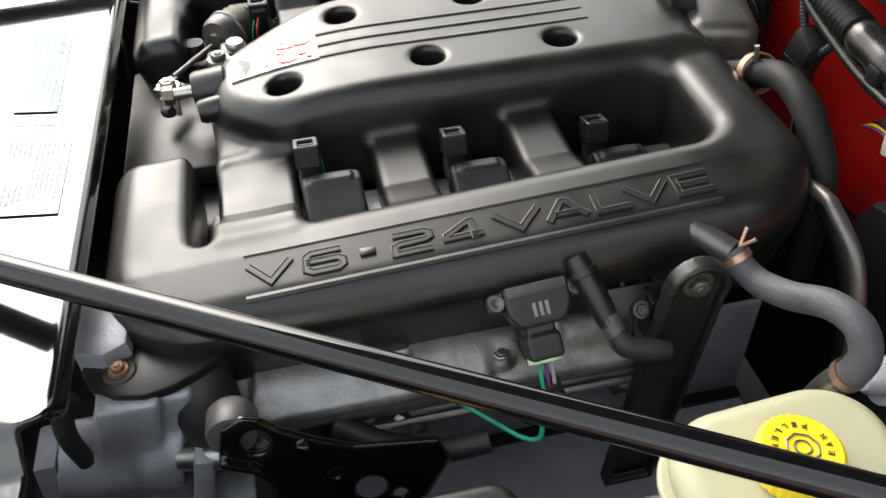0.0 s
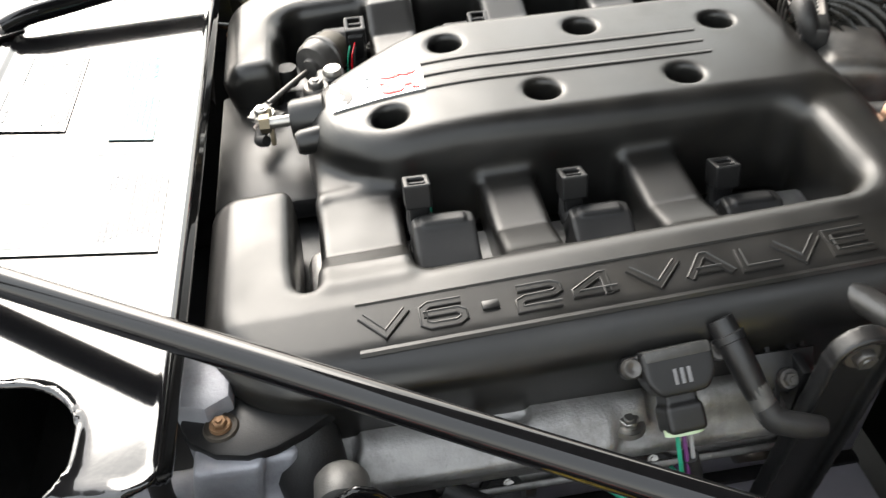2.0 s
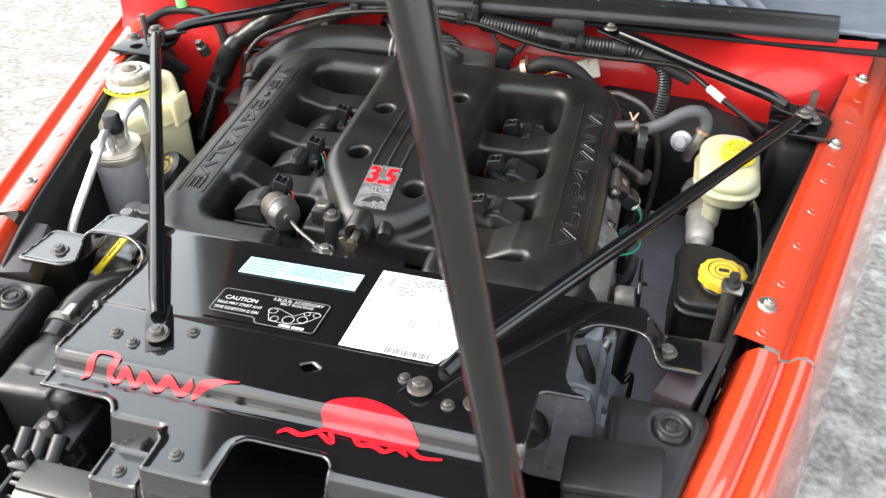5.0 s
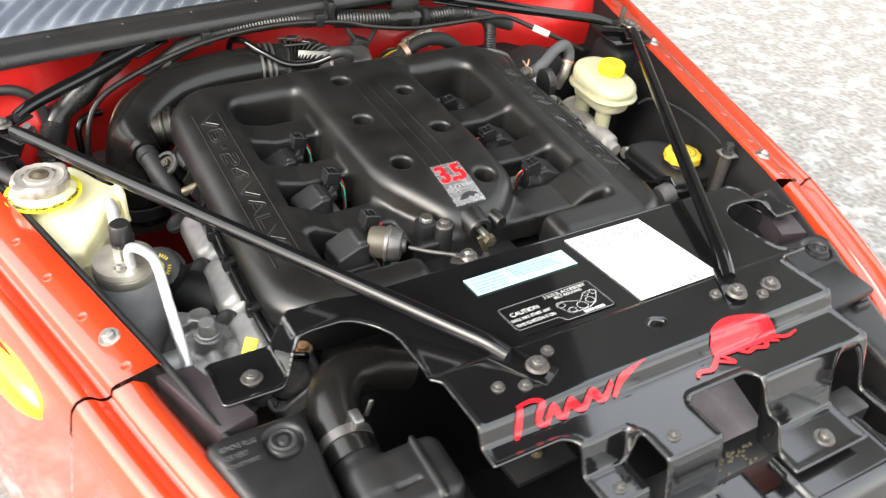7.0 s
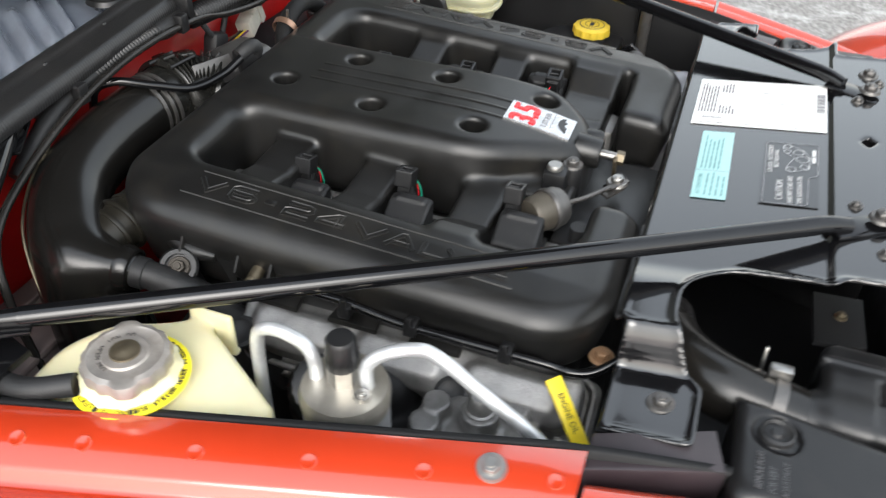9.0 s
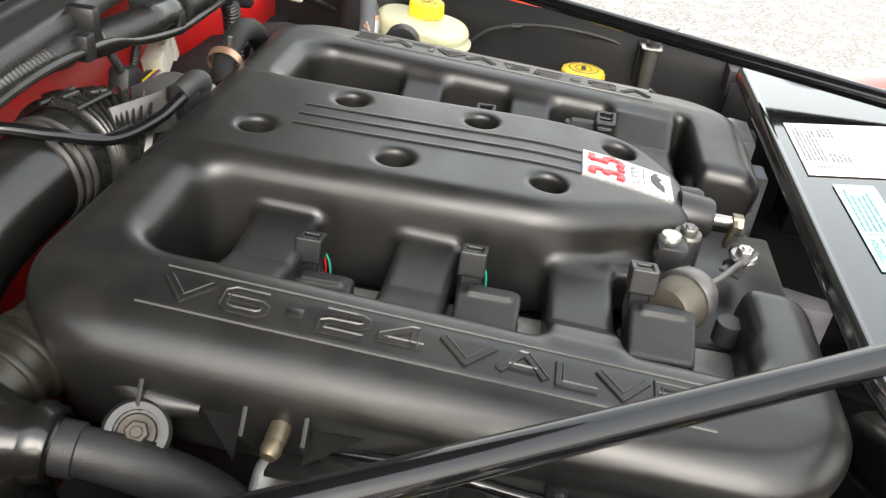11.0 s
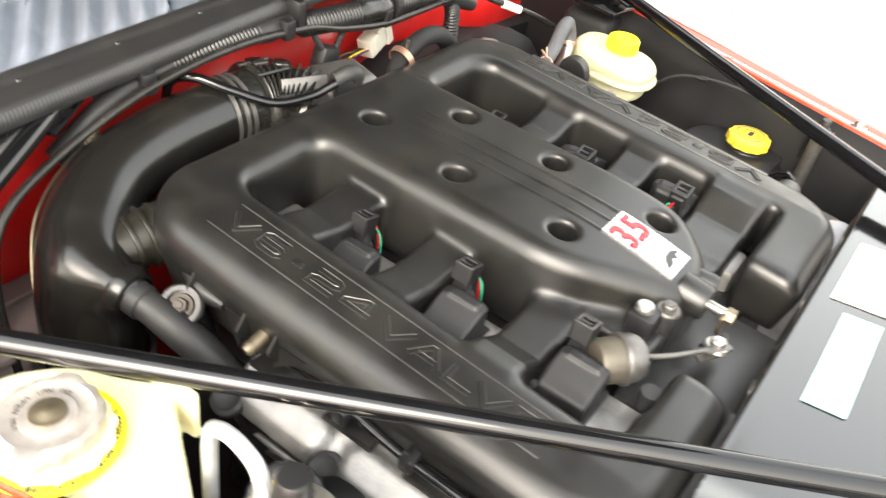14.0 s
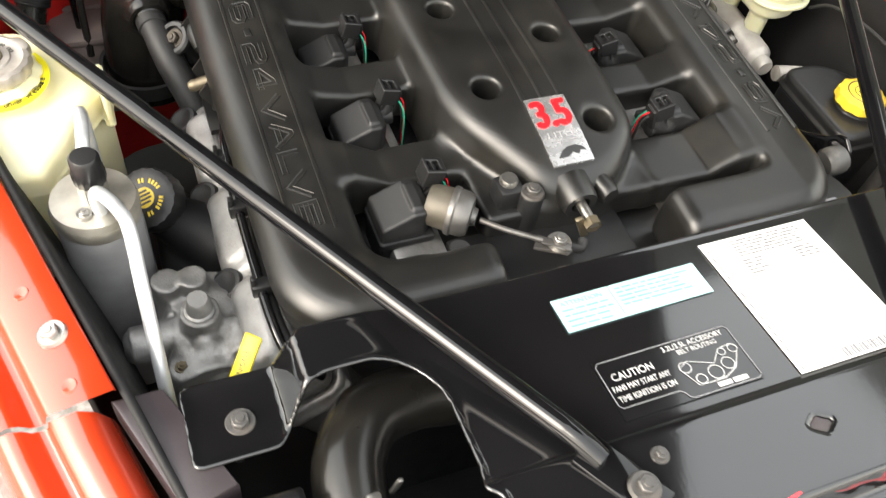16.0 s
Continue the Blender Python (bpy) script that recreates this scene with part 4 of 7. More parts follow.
for cx, cy, r in ((-0.0290, -0.3170, 0.0045), (-0.0225, -0.3290, 0.0040), (-0.0090, -0.3270, 0.0058), (0.0040, -0.3230, 0.0050), (0.0150, -0.3125, 0.0036), (0.0050, -0.3130, 0.0030)):
    part("pulley_ring", outline([(cx + r * math.cos(k * 0.3927), cy + r * math.sin(k * 0.3927)) for k in range(16)], 0.0006), WHITE_INK, b)
part("belt_line", outline([(-0.0340, -0.3170), (-0.0270, -0.3330), (-0.0180, -0.3335), (-0.0050, -0.3335), (0.0075, -0.3280), (0.0190, -0.3130), (0.0150, -0.3085), (0.0040, -0.3100), (-0.0060, -0.3200), (-0.0250, -0.3125)], 0.0006), WHITE_INK, b)
bars(b, -0.014, 0.012, [-0.3372], 0.0036, WHITE_INK, 0, 5, 0.0)


# ---- brace rods ----
def brace(name, low, high, label, mount):
    r = thing(name, low, label, "brace rod", "brace rods")
    p, q = Vector(low), Vector(high)
    d = (q - p).normalized()
    side = d.cross(Vector((0, 0, 1))).normalized()
    part("rod", tube([p + d * 0.030 - Vector((0, 0, 0.003)), p + d * 0.055 + Vector((0, 0, 0.001)), p + d * 0.10 + Vector((0, 0, 0.001)), p.lerp(q, 0.5), q - d * 0.07, q - d * 0.04, q - d * 0.02],
                     [0.0075, 0.0082, 0.0086, 0.0086, 0.0086, 0.0080, 0.0070], 18), BLACK_ROD, r)
    for end, s in ((p, 1), (q, -1)):
        tab = rbox(0.062, 0.026, 0.004, 0.0012)
        rot = Matrix((d * s, side * s, (d * s).cross(side * s))).transposed().to_4x4()
        if rot.determinant() < 0:
            rot = rot @ Matrix.Diagonal((1, -1, 1, 1))
        part("flat_end", tab, BLACK_ROD, r, m=Matrix.Translation(end + d * s * 0.014 - Vector((0, 0, 0.004))) @ rot)
        bolt(end + Vector((0, 0, 0.001)), r, DARK_STEEL)
    return r


brace("brace_rod", (-0.110, -0.390, 0.887), (-0.484, 0.244, 0.874), "glossy black tubular brace with flattened bolted ends", 0)
brace("brace_rod", (0.142, -0.389, 0.885), (0.505, 0.228, 0.872), "glossy black tubular brace with flattened bolted ends", 0)
brace("brace_rod", (-0.492, 0.262, 0.866), (-0.262, 0.397, 0.890), "glossy black tubular brace running up to the cowl", 0)
brace("brace_rod", (0.512, 0.245, 0.868), (0.225, 0.400, 0.892), "glossy black tubular brace running up to the cowl", 0)


def strut_mount(side):
    m = thing("strut_mount", (side * 0.50, 0.26, 0.60), "dark suspension mount bracket under the brace ends", "bracket", "strut mounts")
    part("tower", rbox(0.085, 0.11, 0.23, 0.014, 3, 0.7), LINER, m, m=Matrix.Translation((side * 0.515, 0.258, 0.60)))
    part("top_plate", prism([(-0.045, -0.045), (0.030, -0.050), (0.045, 0.0), (0.034, 0.045), (-0.035, 0.042)], 0, 0.006, 0.002), BLACK_ROD, m, m=Matrix.Translation((side * 0.505, 0.252, 0.848)))
    part("stud", tube([(side * 0.52, 0.27, 0.85), (side * 0.52, 0.27, 0.888)], 0.005, 8, smooth_path=False), DARK_STEEL, m)
    bolt((side * 0.52, 0.235, 0.862), m, DARK_STEEL)
    return m


strut_mount(-1), strut_mount(1)

# ---- engine under the manifold ----
def rocker_cover(side):
    c = thing("rocker_cover", (side * 0.29, 0.0, 0.62), "stained cast aluminium rocker cover beside the manifold", "rocker cover", "rocker covers")
    sh = 0.035 if side > 0 else -0.02

    def frame_of(x, z):
        uu, zz, a = side * (x - XC) - 0.285, z - 0.727, radians(32)
        return uu * math.cos(a) - zz * math.sin(a), uu * math.sin(a) + zz * math.cos(a)

    pc, hw = (-0.024, 0.023) if side > 0 else (-0.017, 0.026)

    def body(x, y, z):
        p, q = frame_of(x, z)
        d = extrude(smax(rect2(p - pc, y - sh, hw, 0.165, 0.012), 0.6 * (np.abs(y - sh) - 0.165) + 0.8 * (p - pc - 0.5 * hw), 0.006), np.abs(q + 0.002) - 0.028, 0.007)
        for k in range(3):
            yy = y - sh + 0.105 - 0.105 * k
            if side < 0:
                d = smin(d, extrude(rect2(p + 0.014, yy, 0.017, 0.044, 0.014), np.abs(q - 0.024) - 0.012, 0.009), 0.008)
            else:
                if k == 0:
                    d = smin(d, extrude(rect2(p + 0.018, y - sh + 0.065, 0.014, 0.080, 0.010), np.abs(q - 0.030) - 0.008, 0.007), 0.004)
                d = smin(d, np.maximum(np.hypot(p + 0.032, q - 0.022) - 0.014, np.abs(yy) - 0.036), 0.008)
        return d

    def flange(x, y, z):
        p, q = frame_of(x, z)
        d = extrude(rect2(p - pc, y - sh, hw + 0.010, 0.178, 0.014), np.abs(q + 0.034) - 0.0045, 0.002)
        lip = extrude(np.abs(rect2(p - pc, y - sh, hw + 0.007, 0.172, 0.014)) - 0.003, np.abs(q + 0.026) - 0.006, 0.002)
        return np.minimum(d, lip)

    def low(x, y, z):
        p, q = frame_of(x, z)
        d = extrude(rect2(p - pc, y - sh, hw + 0.006, 0.175, 0.01), np.abs(q + 0.075) - 0.036, 0.006)
        for k in range(4):
            yy = y - sh + 0.13 - 0.087 * k
            d = smin(d, np.maximum(np.hypot(yy, q + 0.052) - 0.015, np.abs(p - pc - hw - 0.006) - 0.010), 0.006)
        return d
    xs = sorted([side * 0.18 + XC, side * 0.40 + XC])
    lo, hi = (xs[0], -0.21 + sh, 0.59), (xs[1], 0.22 + sh, 0.82)
    part("cover", net(body, lo, hi, 0.003), ALU, c)
    part("flange", net(flange, lo, hi, 0.0028), ALU, c)
    part("head_edge", net(low, lo, hi, 0.004), DARK_STEEL, c, "darker cylinder head below")
    n = Vector((side * math.sin(radians(32)), 0, math.cos(radians(32))))
    base = Vector((XC + side * 0.285, 0, 0.727))
    out = Vector((side * math.cos(radians(32)), 0, -math.sin(radians(32))))
    tilt = n.to_track_quat("Z", "Y").to_matrix().to_4x4()
    for k in range(4):
        for o in (pc + hw + 0.004, pc - hw + 0.010):
            bolt(base + out * o - n * 0.028 + Vector((0, sh - 0.15 + 0.10 * k, 0)), c, STEEL, True, tilt)
    for k in range(3):
        q = base + out * (0.004 if side < 0 else 0.010) + n * (0.026 if side < 0 else -0.028) + Vector((0, sh - 0.055 + 0.105 * k, 0))
        part("plug_seal", lathe([(0.0, 0.004), (0.009, 0.004), (0.012, 0.006), (0.0155, 0.005), (0.0165, 0.0)], 28), RUBBER, c, "black round plug seal", Matrix.Translation(q) @ tilt)
    return c


rocker_cover(1), rocker_cover(-1)
blk = thing("engine_block", (XC, 0.03, 0.40), "dark engine block and lower intake beneath the manifold", "engine block")
part("block", rbox(0.40, 0.46, 0.30, 0.02, 2, 0.85), PLASTIC_DARK, blk, m=Matrix.Translation((XC, 0.04, 0.40)))
part("valley_cover", rbox(0.46, 0.44, 0.10, 0.02, 2, 0.95), PLASTIC_DARK, blk, m=Matrix.Translation((XC, 0.05, 0.67)))
part("head_casting", rbox(0.05, 0.42, 0.05, 0.008), ALU, blk, "dull aluminium head casting", Matrix.Translation((-0.15, 0.06, 0.745)))
part("head_casting", rbox(0.05, 0.42, 0.05, 0.008), ALU, blk, "dull aluminium head casting", Matrix.Translation((0.13, 0.08, 0.745)))


# ---- ignition coils ----
def coil_field(x, y, z):
    """Coil pack: x outboard, a chamfered block whose broad face slopes outboard under a raised lip."""
    top = 0.0300 - 0.50 * np.maximum(0, x + 0.006) - 0.5 * np.maximum(0, -x - 0.016)
    body = extrude(smax(rect2(x, y, 0.0225, 0.0215, 0.003), 0.707 * (np.abs(y) - 0.0215) + 0.707 * (-x - 0.0225) + 0.005, 0.002), np.maximum(z - top, -0.06 - z), 0.003)
    lip = extrude(rect2(x + 0.0105, y, 0.0055, 0.0155, 0.003), np.maximum(z - 0.0322 - 0.12 * (x + 0.0105), -z), 0.0025)
    flange = extrude(rect2(x + 0.001, y, 0.0255, 0.0235, 0.003), np.abs(z + 0.004) - 0.004, 0.0015)
    foot = np.maximum(np.hypot(x - 0.012, y + 0.030) - 0.008, np.abs(z + 0.008) - 0.006)
    neck = np.maximum(np.hypot(z - 0.012, y + 0.0125) - 0.0095, np.maximum(-x - 0.036, x + 0.012))
    return np.minimum(np.minimum(smin(body, lip, 0.002), smin(flange, foot, 0.006)), smin(neck, body, 0.004))


COIL_BLACK = mat("matt_coil_plastic", (0.011, 0.011, 0.0115), 0.55, bump=0.15, grain=900, stain=0.4, stain_color=(0.035, 0.033, 0.03), stain_scale=40)
COIL = net(coil_field, (-0.042, -0.041, -0.065), (0.032, 0.028, 0.042), 0.0011)


def plug_field(x, y, z):
    """The connector: a tall open box with latch bars."""
    b = extrude(rect2(x, y, 0.0088, 0.0082, 0.0012), np.abs(z - 0.0195) - 0.0085, 0.0008)
    b = np.minimum(b, extrude(rect2(x + 0.001, y, 0.0055, 0.006, 0.001), np.abs(z - 0.008) - 0.008, 0.0008))
    pit = extrude(rect2(x - 0.001, y, 0.0055, 0.005, 0.0005), np.abs(z - 0.028) - 0.006, 0.0005)
    b = np.maximum(b, -pit)
    bar = np.minimum(extrude(rect2(x - 0.001, y, 0.0012, 0.0055, 0.0003), np.abs(z - 0.0255) - 0.0014, 0.0003),
                     extrude(rect2(x + 0.0095, y, 0.0018, 0.006, 0.0006), np.abs(z - 0.012) - 0.011, 0.0006))
    return np.minimum(b, bar)


PLUG = net(plug_field, (-0.0125, -0.011, -0.002), (0.012, 0.011, 0.031), 0.0008)


def coil():
    c = thing("ignition_coil", (0, 0, 0), "black plastic ignition coil with a square plug and thin wires", "ignition coil", "ignition coils")
    part("coil_body", COIL, COIL_BLACK, c)
    part("plug", PLUG, PLASTIC_DARK, c, m=Matrix.Translation((-0.0265, -0.0145, 0.0195)) @ Euler((0, radians(-14), 0)).to_matrix().to_4x4() @ Matrix.Diagonal((1.08, 1.12, 1.05, 1)))
    part("boot", tube([(-0.022, -0.0135, 0.012), (-0.030, -0.0145, 0.020), (-0.0315, -0.0145, 0.032)], [0.0095, 0.0088, 0.0070], 14), RUBBER, c, "rounded black plug boot")
    part("wire", tube([(-0.034, -0.0125, 0.036), (-0.042, -0.008, 0.030), (-0.047, -0.004, 0.012), (-0.048, -0.004, -0.04)], 0.0009, 6, 5), GREEN_WIRE, c, "thin green wire")
    part("wire", tube([(-0.034, -0.0165, 0.034), (-0.043, -0.012, 0.026), (-0.047, -0.010, 0.006), (-0.047, -0.010, -0.04)], 0.0014, 6, 5), RUBBER, c)
    part("wire", tube([(-0.034, -0.0145, 0.036), (-0.044, -0.012, 0.032), (-0.048, -0.008, 0.016), (-0.047, -0.007, -0.04)], 0.0008, 6, 5), RED_INK, c, "thin red wire")
    bolt((0.012, -0.030, -0.002), c, DARK_STEEL, True)
    return c


first = coil()
COILS = [(0.149, -0.034, 0.8048, 0), (0.148, 0.076, 0.7945, 0), (0.148, 0.189, 0.7860, 0), (-0.1614, -0.0862, 0.8043, 180), (-0.163, 0.027, 0.7960, 180), (-0.1655, 0.1397, 0.7858, 180)]
for k, (x, y, z, turn) in enumerate(COILS):
    m = Matrix.Translation((x, y, z)) @ Matrix.Rotation(radians(turn), 4, "Z")
    if k == 0:
        first.matrix_basis = m
    else:
        copy_thing(first, m)

# ---- left of the engine: coolant tank, drier, oil filler, duct ----
tank = thing("coolant_tank", (-0.43, 0.11, 0.70), "ivory coolant tank with a metal cap and yellow warning ring", "coolant tank")


def tank_field(x, y, z):
    d2 = np.maximum(np.maximum(-(x + 0.512), y - 0.205), 0.022 - y)
    d2 = smax(d2, 0.767 * (x + 0.445) + 0.642 * (y - 0.205), 0.012)
    d2 = smax(d2, 0.853 * (x + 0.378) - 0.523 * (y - 0.118), 0.005)
    hump = 0.010 * np.exp(-(((x + 0.42) / 0.03) ** 2 + ((y - 0.17) / 0.03) ** 2))
    slope = 0.10 * np.minimum(0, y - 0.085)
    d = extrude(d2, np.maximum(z - 0.832 - slope - hump, 0.68 - z), 0.009)
    neck = np.maximum(np.hypot(x + 0.459, y - 0.124) - 0.030, np.abs(z - 0.836) - 0.008)
    d = smin(d, neck, 0.012)
    lip = extrude(rect2(x + 0.378, y - 0.112, 0.003, 0.020, 0.002), np.abs(z - 0.818) - 0.022, 0.001)
    seam = np.abs(z - 0.80) - 0.002
    d = smin(d, lip, 0.006)
    return np.where(seam < 0, d - 0.002, d)


part("tank", net(tank_field, (-0.525, -0.02, 0.675), (-0.345, 0.225, 0.872), 0.0025), IVORY, tank)
arc = [radians(145 + 5 * k) for k in range(52)]
ring = prism([(0.0428 * math.cos(a), 0.0428 * math.sin(a)) for a in arc] + [(0.0325 * math.cos(a), 0.0325 * math.sin(a)) for a in arc[::-1]], 0, 0.0012, 0)
rg = part("warning_ring", ring, YELLOW_PAPER, tank, "yellow warning ring round the filler", Matrix.Translation((-0.461, 0.125, 0.8428)))
teeth = lathe([(0.0, 0.0), (0.034, 0.0), (0.036, 0.004), (0.030, 0.010), (0.0, 0.010)], 48, lambda a, z: 1 + 0.05 * (math.cos(12 * a) > 0))
part("filler_collar", teeth, IVORY, tank, m=Matrix.Translation((-0.461, 0.125, 0.843)))


def ring_text(text, c, r, z, h, a0, a1, material, parent):
    """Letters set round a circle, read from outside."""
    n = len(text)
    for k, ch in enumerate(text):
        if ch == " ":
            continue
        a = radians(a0 + (a1 - a0) * k / max(1, n - 1))
        me, w = letters(ch, 0.5)
        wd = min(h * 0.75, abs(radians(a1 - a0)) * r / n * 0.85)
        m = Matrix.Translation((c[0] + r * math.cos(a), c[1] + r * math.sin(a), z)) @ Matrix.Rotation(a + math.pi / 2, 4, "Z") @ Matrix.Translation((-wd / 2, 0, 0)) @ Matrix.Diagonal((wd / w, h, 0.0004, 1))
        me.transform(m)
        part("letter", me, material, parent)


ring_text("Cooling system under pressure", (-0.461, 0.125), 0.0398, 0.8441, 0.0042, 200, 345, INK, rg)
ring_text("CAUTION", (-0.461, 0.125), 0.0398, 0.8441, 0.0048, 150, 188, INK, rg)
CAP_METAL = mat("dull_plated_cap", (0.40, 0.37, 0.34), 0.38, metal=0.6, scale=60, bump=0.08, grain=600, stain=0.5, stain_color=(0.24, 0.20, 0.15), stain_scale=40)
capm = Matrix.Translation((-0.461, 0.125, 0.853)) @ Matrix.Diagonal((0.87, 0.87, 1, 1))
cap = part("pressure_cap", lathe([(0.0, 0.0), (0.034, 0.0), (0.0365, 0.002), (0.037, 0.008), (0.0355, 0.012), (0.031, 0.0135), (0.029, 0.0125), (0.020, 0.0125), (0.019, 0.014), (0.014, 0.0145), (0.0, 0.0145)], 60,
                              lambda a, z: 1 + (0.025 * math.cos(16 * a) + 0.16 * max(0, math.cos(a - 0.6) ** 2) ** 18 if z < 0.0125 else 0)), CAP_METAL, tank, "stamped metal pressure cap", capm)
part("cap_rivet", lathe([(0.0, 0.004), (0.005, 0.0036), (0.008, 0.002), (0.0125, 0.0018), (0.013, 0.0)], 28), OLIVE, cap, m=capm @ Matrix.Translation((0, 0, 0.0142)))
ring_text("DO NOT OPEN HOT", (-0.461, 0.125), 0.0205, 0.8658, 0.0040, 20, 170, DARK_STEEL, cap)
part("overflow_hose", tube([(-0.485, 0.155, 0.845), (-0.50, 0.19, 0.842), (-0.495, 0.25, 0.83), (-0.48, 0.30, 0.78)], 0.009, 12), RUBBER, tank)

# Receiver drier with two bent aluminium pipes.
dr = thing("receiver_drier", (-0.404, -0.027, 0.56), "grey cylindrical air-conditioning drier with silver pipes", "drier")
DR = Matrix.Translation((-0.402, -0.019, 0.003)) @ Matrix.Diagonal((1.08, 1.08, 1, 1))
HEAD_METAL = mat("tan_silver_head", (0.50, 0.47, 0.41), 0.36, metal=0.85, scale=50, bump=0.08, grain=700, stain=0.4, stain_color=(0.3, 0.25, 0.17), stain_scale=30)
GREY_CAN = mat("grey_painted_can", (0.31, 0.305, 0.31), 0.38, scale=30, bump=0.05, grain=400, metal=0.4, stain=0.3, stain_color=(0.2, 0.2, 0.2))
part("can", lathe([(0.0, 0.56), (0.026, 0.56), (0.031, 0.57), (0.0315, 0.60), (0.0315, 0.806), (0.029, 0.812)], 48), GREY_CAN, dr, m=DR)
part("head", lathe([(0.026, 0.806), (0.032, 0.809), (0.0325, 0.818), (0.0315, 0.820), (0.0325, 0.822), (0.0305, 0.828), (0.012, 0.829), (0.0, 0.829)], 48), HEAD_METAL, dr, "bright aluminium head", DR)
part("switch", lathe([(0.0085, 0.846), (0.0112, 0.8465), (0.0118, 0.850), (0.0118, 0.858), (0.0110, 0.860), (0.0108, 0.871), (0.009, 0.874), (0.0, 0.8745)], 48, lambda a, z: 1 + (0.03 * math.cos(16 * a) if z < 0.859 else 0)), PLASTIC_DARK, dr, "black pressure switch", DR @ Matrix.Translation((0.002, 0.002, 0)))
part("switch_nut", lathe([(0.0, 0.826), (0.011, 0.826), (0.011, 0.848), (0.0, 0.849)], 6), STEEL, dr, m=DR @ Matrix.Translation((0.002, 0.002, 0)))
part("pipe", tube([(-0.398, -0.036, 0.828), (-0.398, -0.036, 0.851), (-0.393, -0.046, 0.863), (-0.383, -0.067, 0.867), (-0.378, -0.084, 0.861), (-0.378, -0.122, 0.835), (-0.378, -0.164, 0.805), (-0.378, -0.192, 0.773)],
                  0.0055, 16), ALU_TUBE, dr, "bright bent aluminium pipe")
part("pipe", tube([(-0.403, 0.004, 0.828), (-0.402, 0.006, 0.848), (-0.400, 0.014, 0.859), (-0.398, 0.032, 0.863), (-0.398, 0.048, 0.861), (-0.398, 0.056, 0.848), (-0.398, 0.058, 0.803), (-0.398, 0.058, 0.703)],
                  0.0055, 16), ALU_TUBE, dr, "bright bent aluminium pipe")
bolt((-0.410, -0.037, 0.832), dr, STEEL, True)
lab = part("can_label", lathe([(0.0319, 0.70), (0.0321, 0.705), (0.0321, 0.785), (0.0319, 0.79)], 64), PAPER, dr, "pale printed label", DR)
bm = bmesh.new()
bm.from_mesh(lab.data)
bmesh.ops.delete(bm, geom=[f for f in bm.faces if not (0.05 < math.atan2(f.calc_center_median().y, f.calc_center_median().x) < 0.75)], context="FACES")
bm.to_mesh(lab.data)
bm.free()
for k in range(14):
    a = 0.08 + 0.045 * k
    if k % 5 == 3:
        continue
    part("label_bar", rbox(0.0006, 0.0009, 0.060 if k in (0, 13) else (0.024 if k % 2 else 0.034), 0.0001), INK, lab, m=DR @ Matrix.Rotation(a, 4, "Z") @ Matrix.Translation((0.0322, 0, 0.712 if k in (0, 13) else (0.742 if k % 2 else 0.715))))

# Oil filler cap on its neck.
oil = thing("oil_filler", (-0.352, 0.028, 0.70), "black oil filler cap with a round yellow label", "oil cap")
om = Matrix.Translation((-0.356, 0.030, 0.755)) @ Euler((radians(24), radians(-24), 0)).to_matrix().to_4x4()
part("neck", lathe([(0.019, -0.08), (0.020, 0.0), (0.017, 0.004)], 28), RUBBER, oil, m=om)


def filler_field(x, y, z):
    a, b = np.array((-0.350, 0.026, 0.738)), np.array((-0.306, -0.004, 0.722))
    ab = b - a
    h = np.clip(((x - a[0]) * ab[0] + (y - a[1]) * ab[1] + (z - a[2]) * ab[2]) / (ab @ ab), 0, 1)
    d = np.sqrt((x - a[0] - h * ab[0]) ** 2 + (y - a[1] - h * ab[1]) ** 2 + (z - a[2] - h * ab[2]) ** 2) - 0.021 - 0.014 * h
    return smin(d, extrude(rect2(x + 0.330, y + 0.012, 0.034, 0.052, 0.015), np.abs(z - 0.695) - 0.020, 0.01), 0.012)


part("housing", net(filler_field, (-0.38, -0.08, 0.665), (-0.26, 0.065, 0.775), 0.003), LINER, oil, "dark filler housing")
oc = part("cap", lathe([(0.0, 0.024), (0.022, 0.024), (0.0275, 0.022), (0.029, 0.016), (0.029, 0.0), (0.024, -0.002)], 60, lambda a, z: 1 + 0.02 * math.cos(20 * a)), PLASTIC_DARK, oil, m=om)
part("label_mark", lathe([(0.0, 0.0246), (0.0095, 0.0245), (0.0098, 0.0238)], 24), YELLOW_DIRTY, oc, m=om)
for k, w in enumerate((0.010, 0.014, 0.014, 0.010)):
    part("label_bar", rbox(w, 0.0019, 0.0005, 0.0001), INK, oc, m=om @ Matrix.Translation((0, 0.0054 - 0.0036 * k, 0.0245)))
for k in range(30):
    if k % 8 in (0, 5):
        continue
    a = radians(12 * k)
    part("print_bar", rbox(0.0042, 0.0020, 0.0005, 0.0001), YELLOW_DIRTY, oc, m=om @ Matrix.Translation((0.0160 * math.cos(a), 0.0160 * math.sin(a), 0.0239)) @ Matrix.Rotation(a, 4, "Z"))

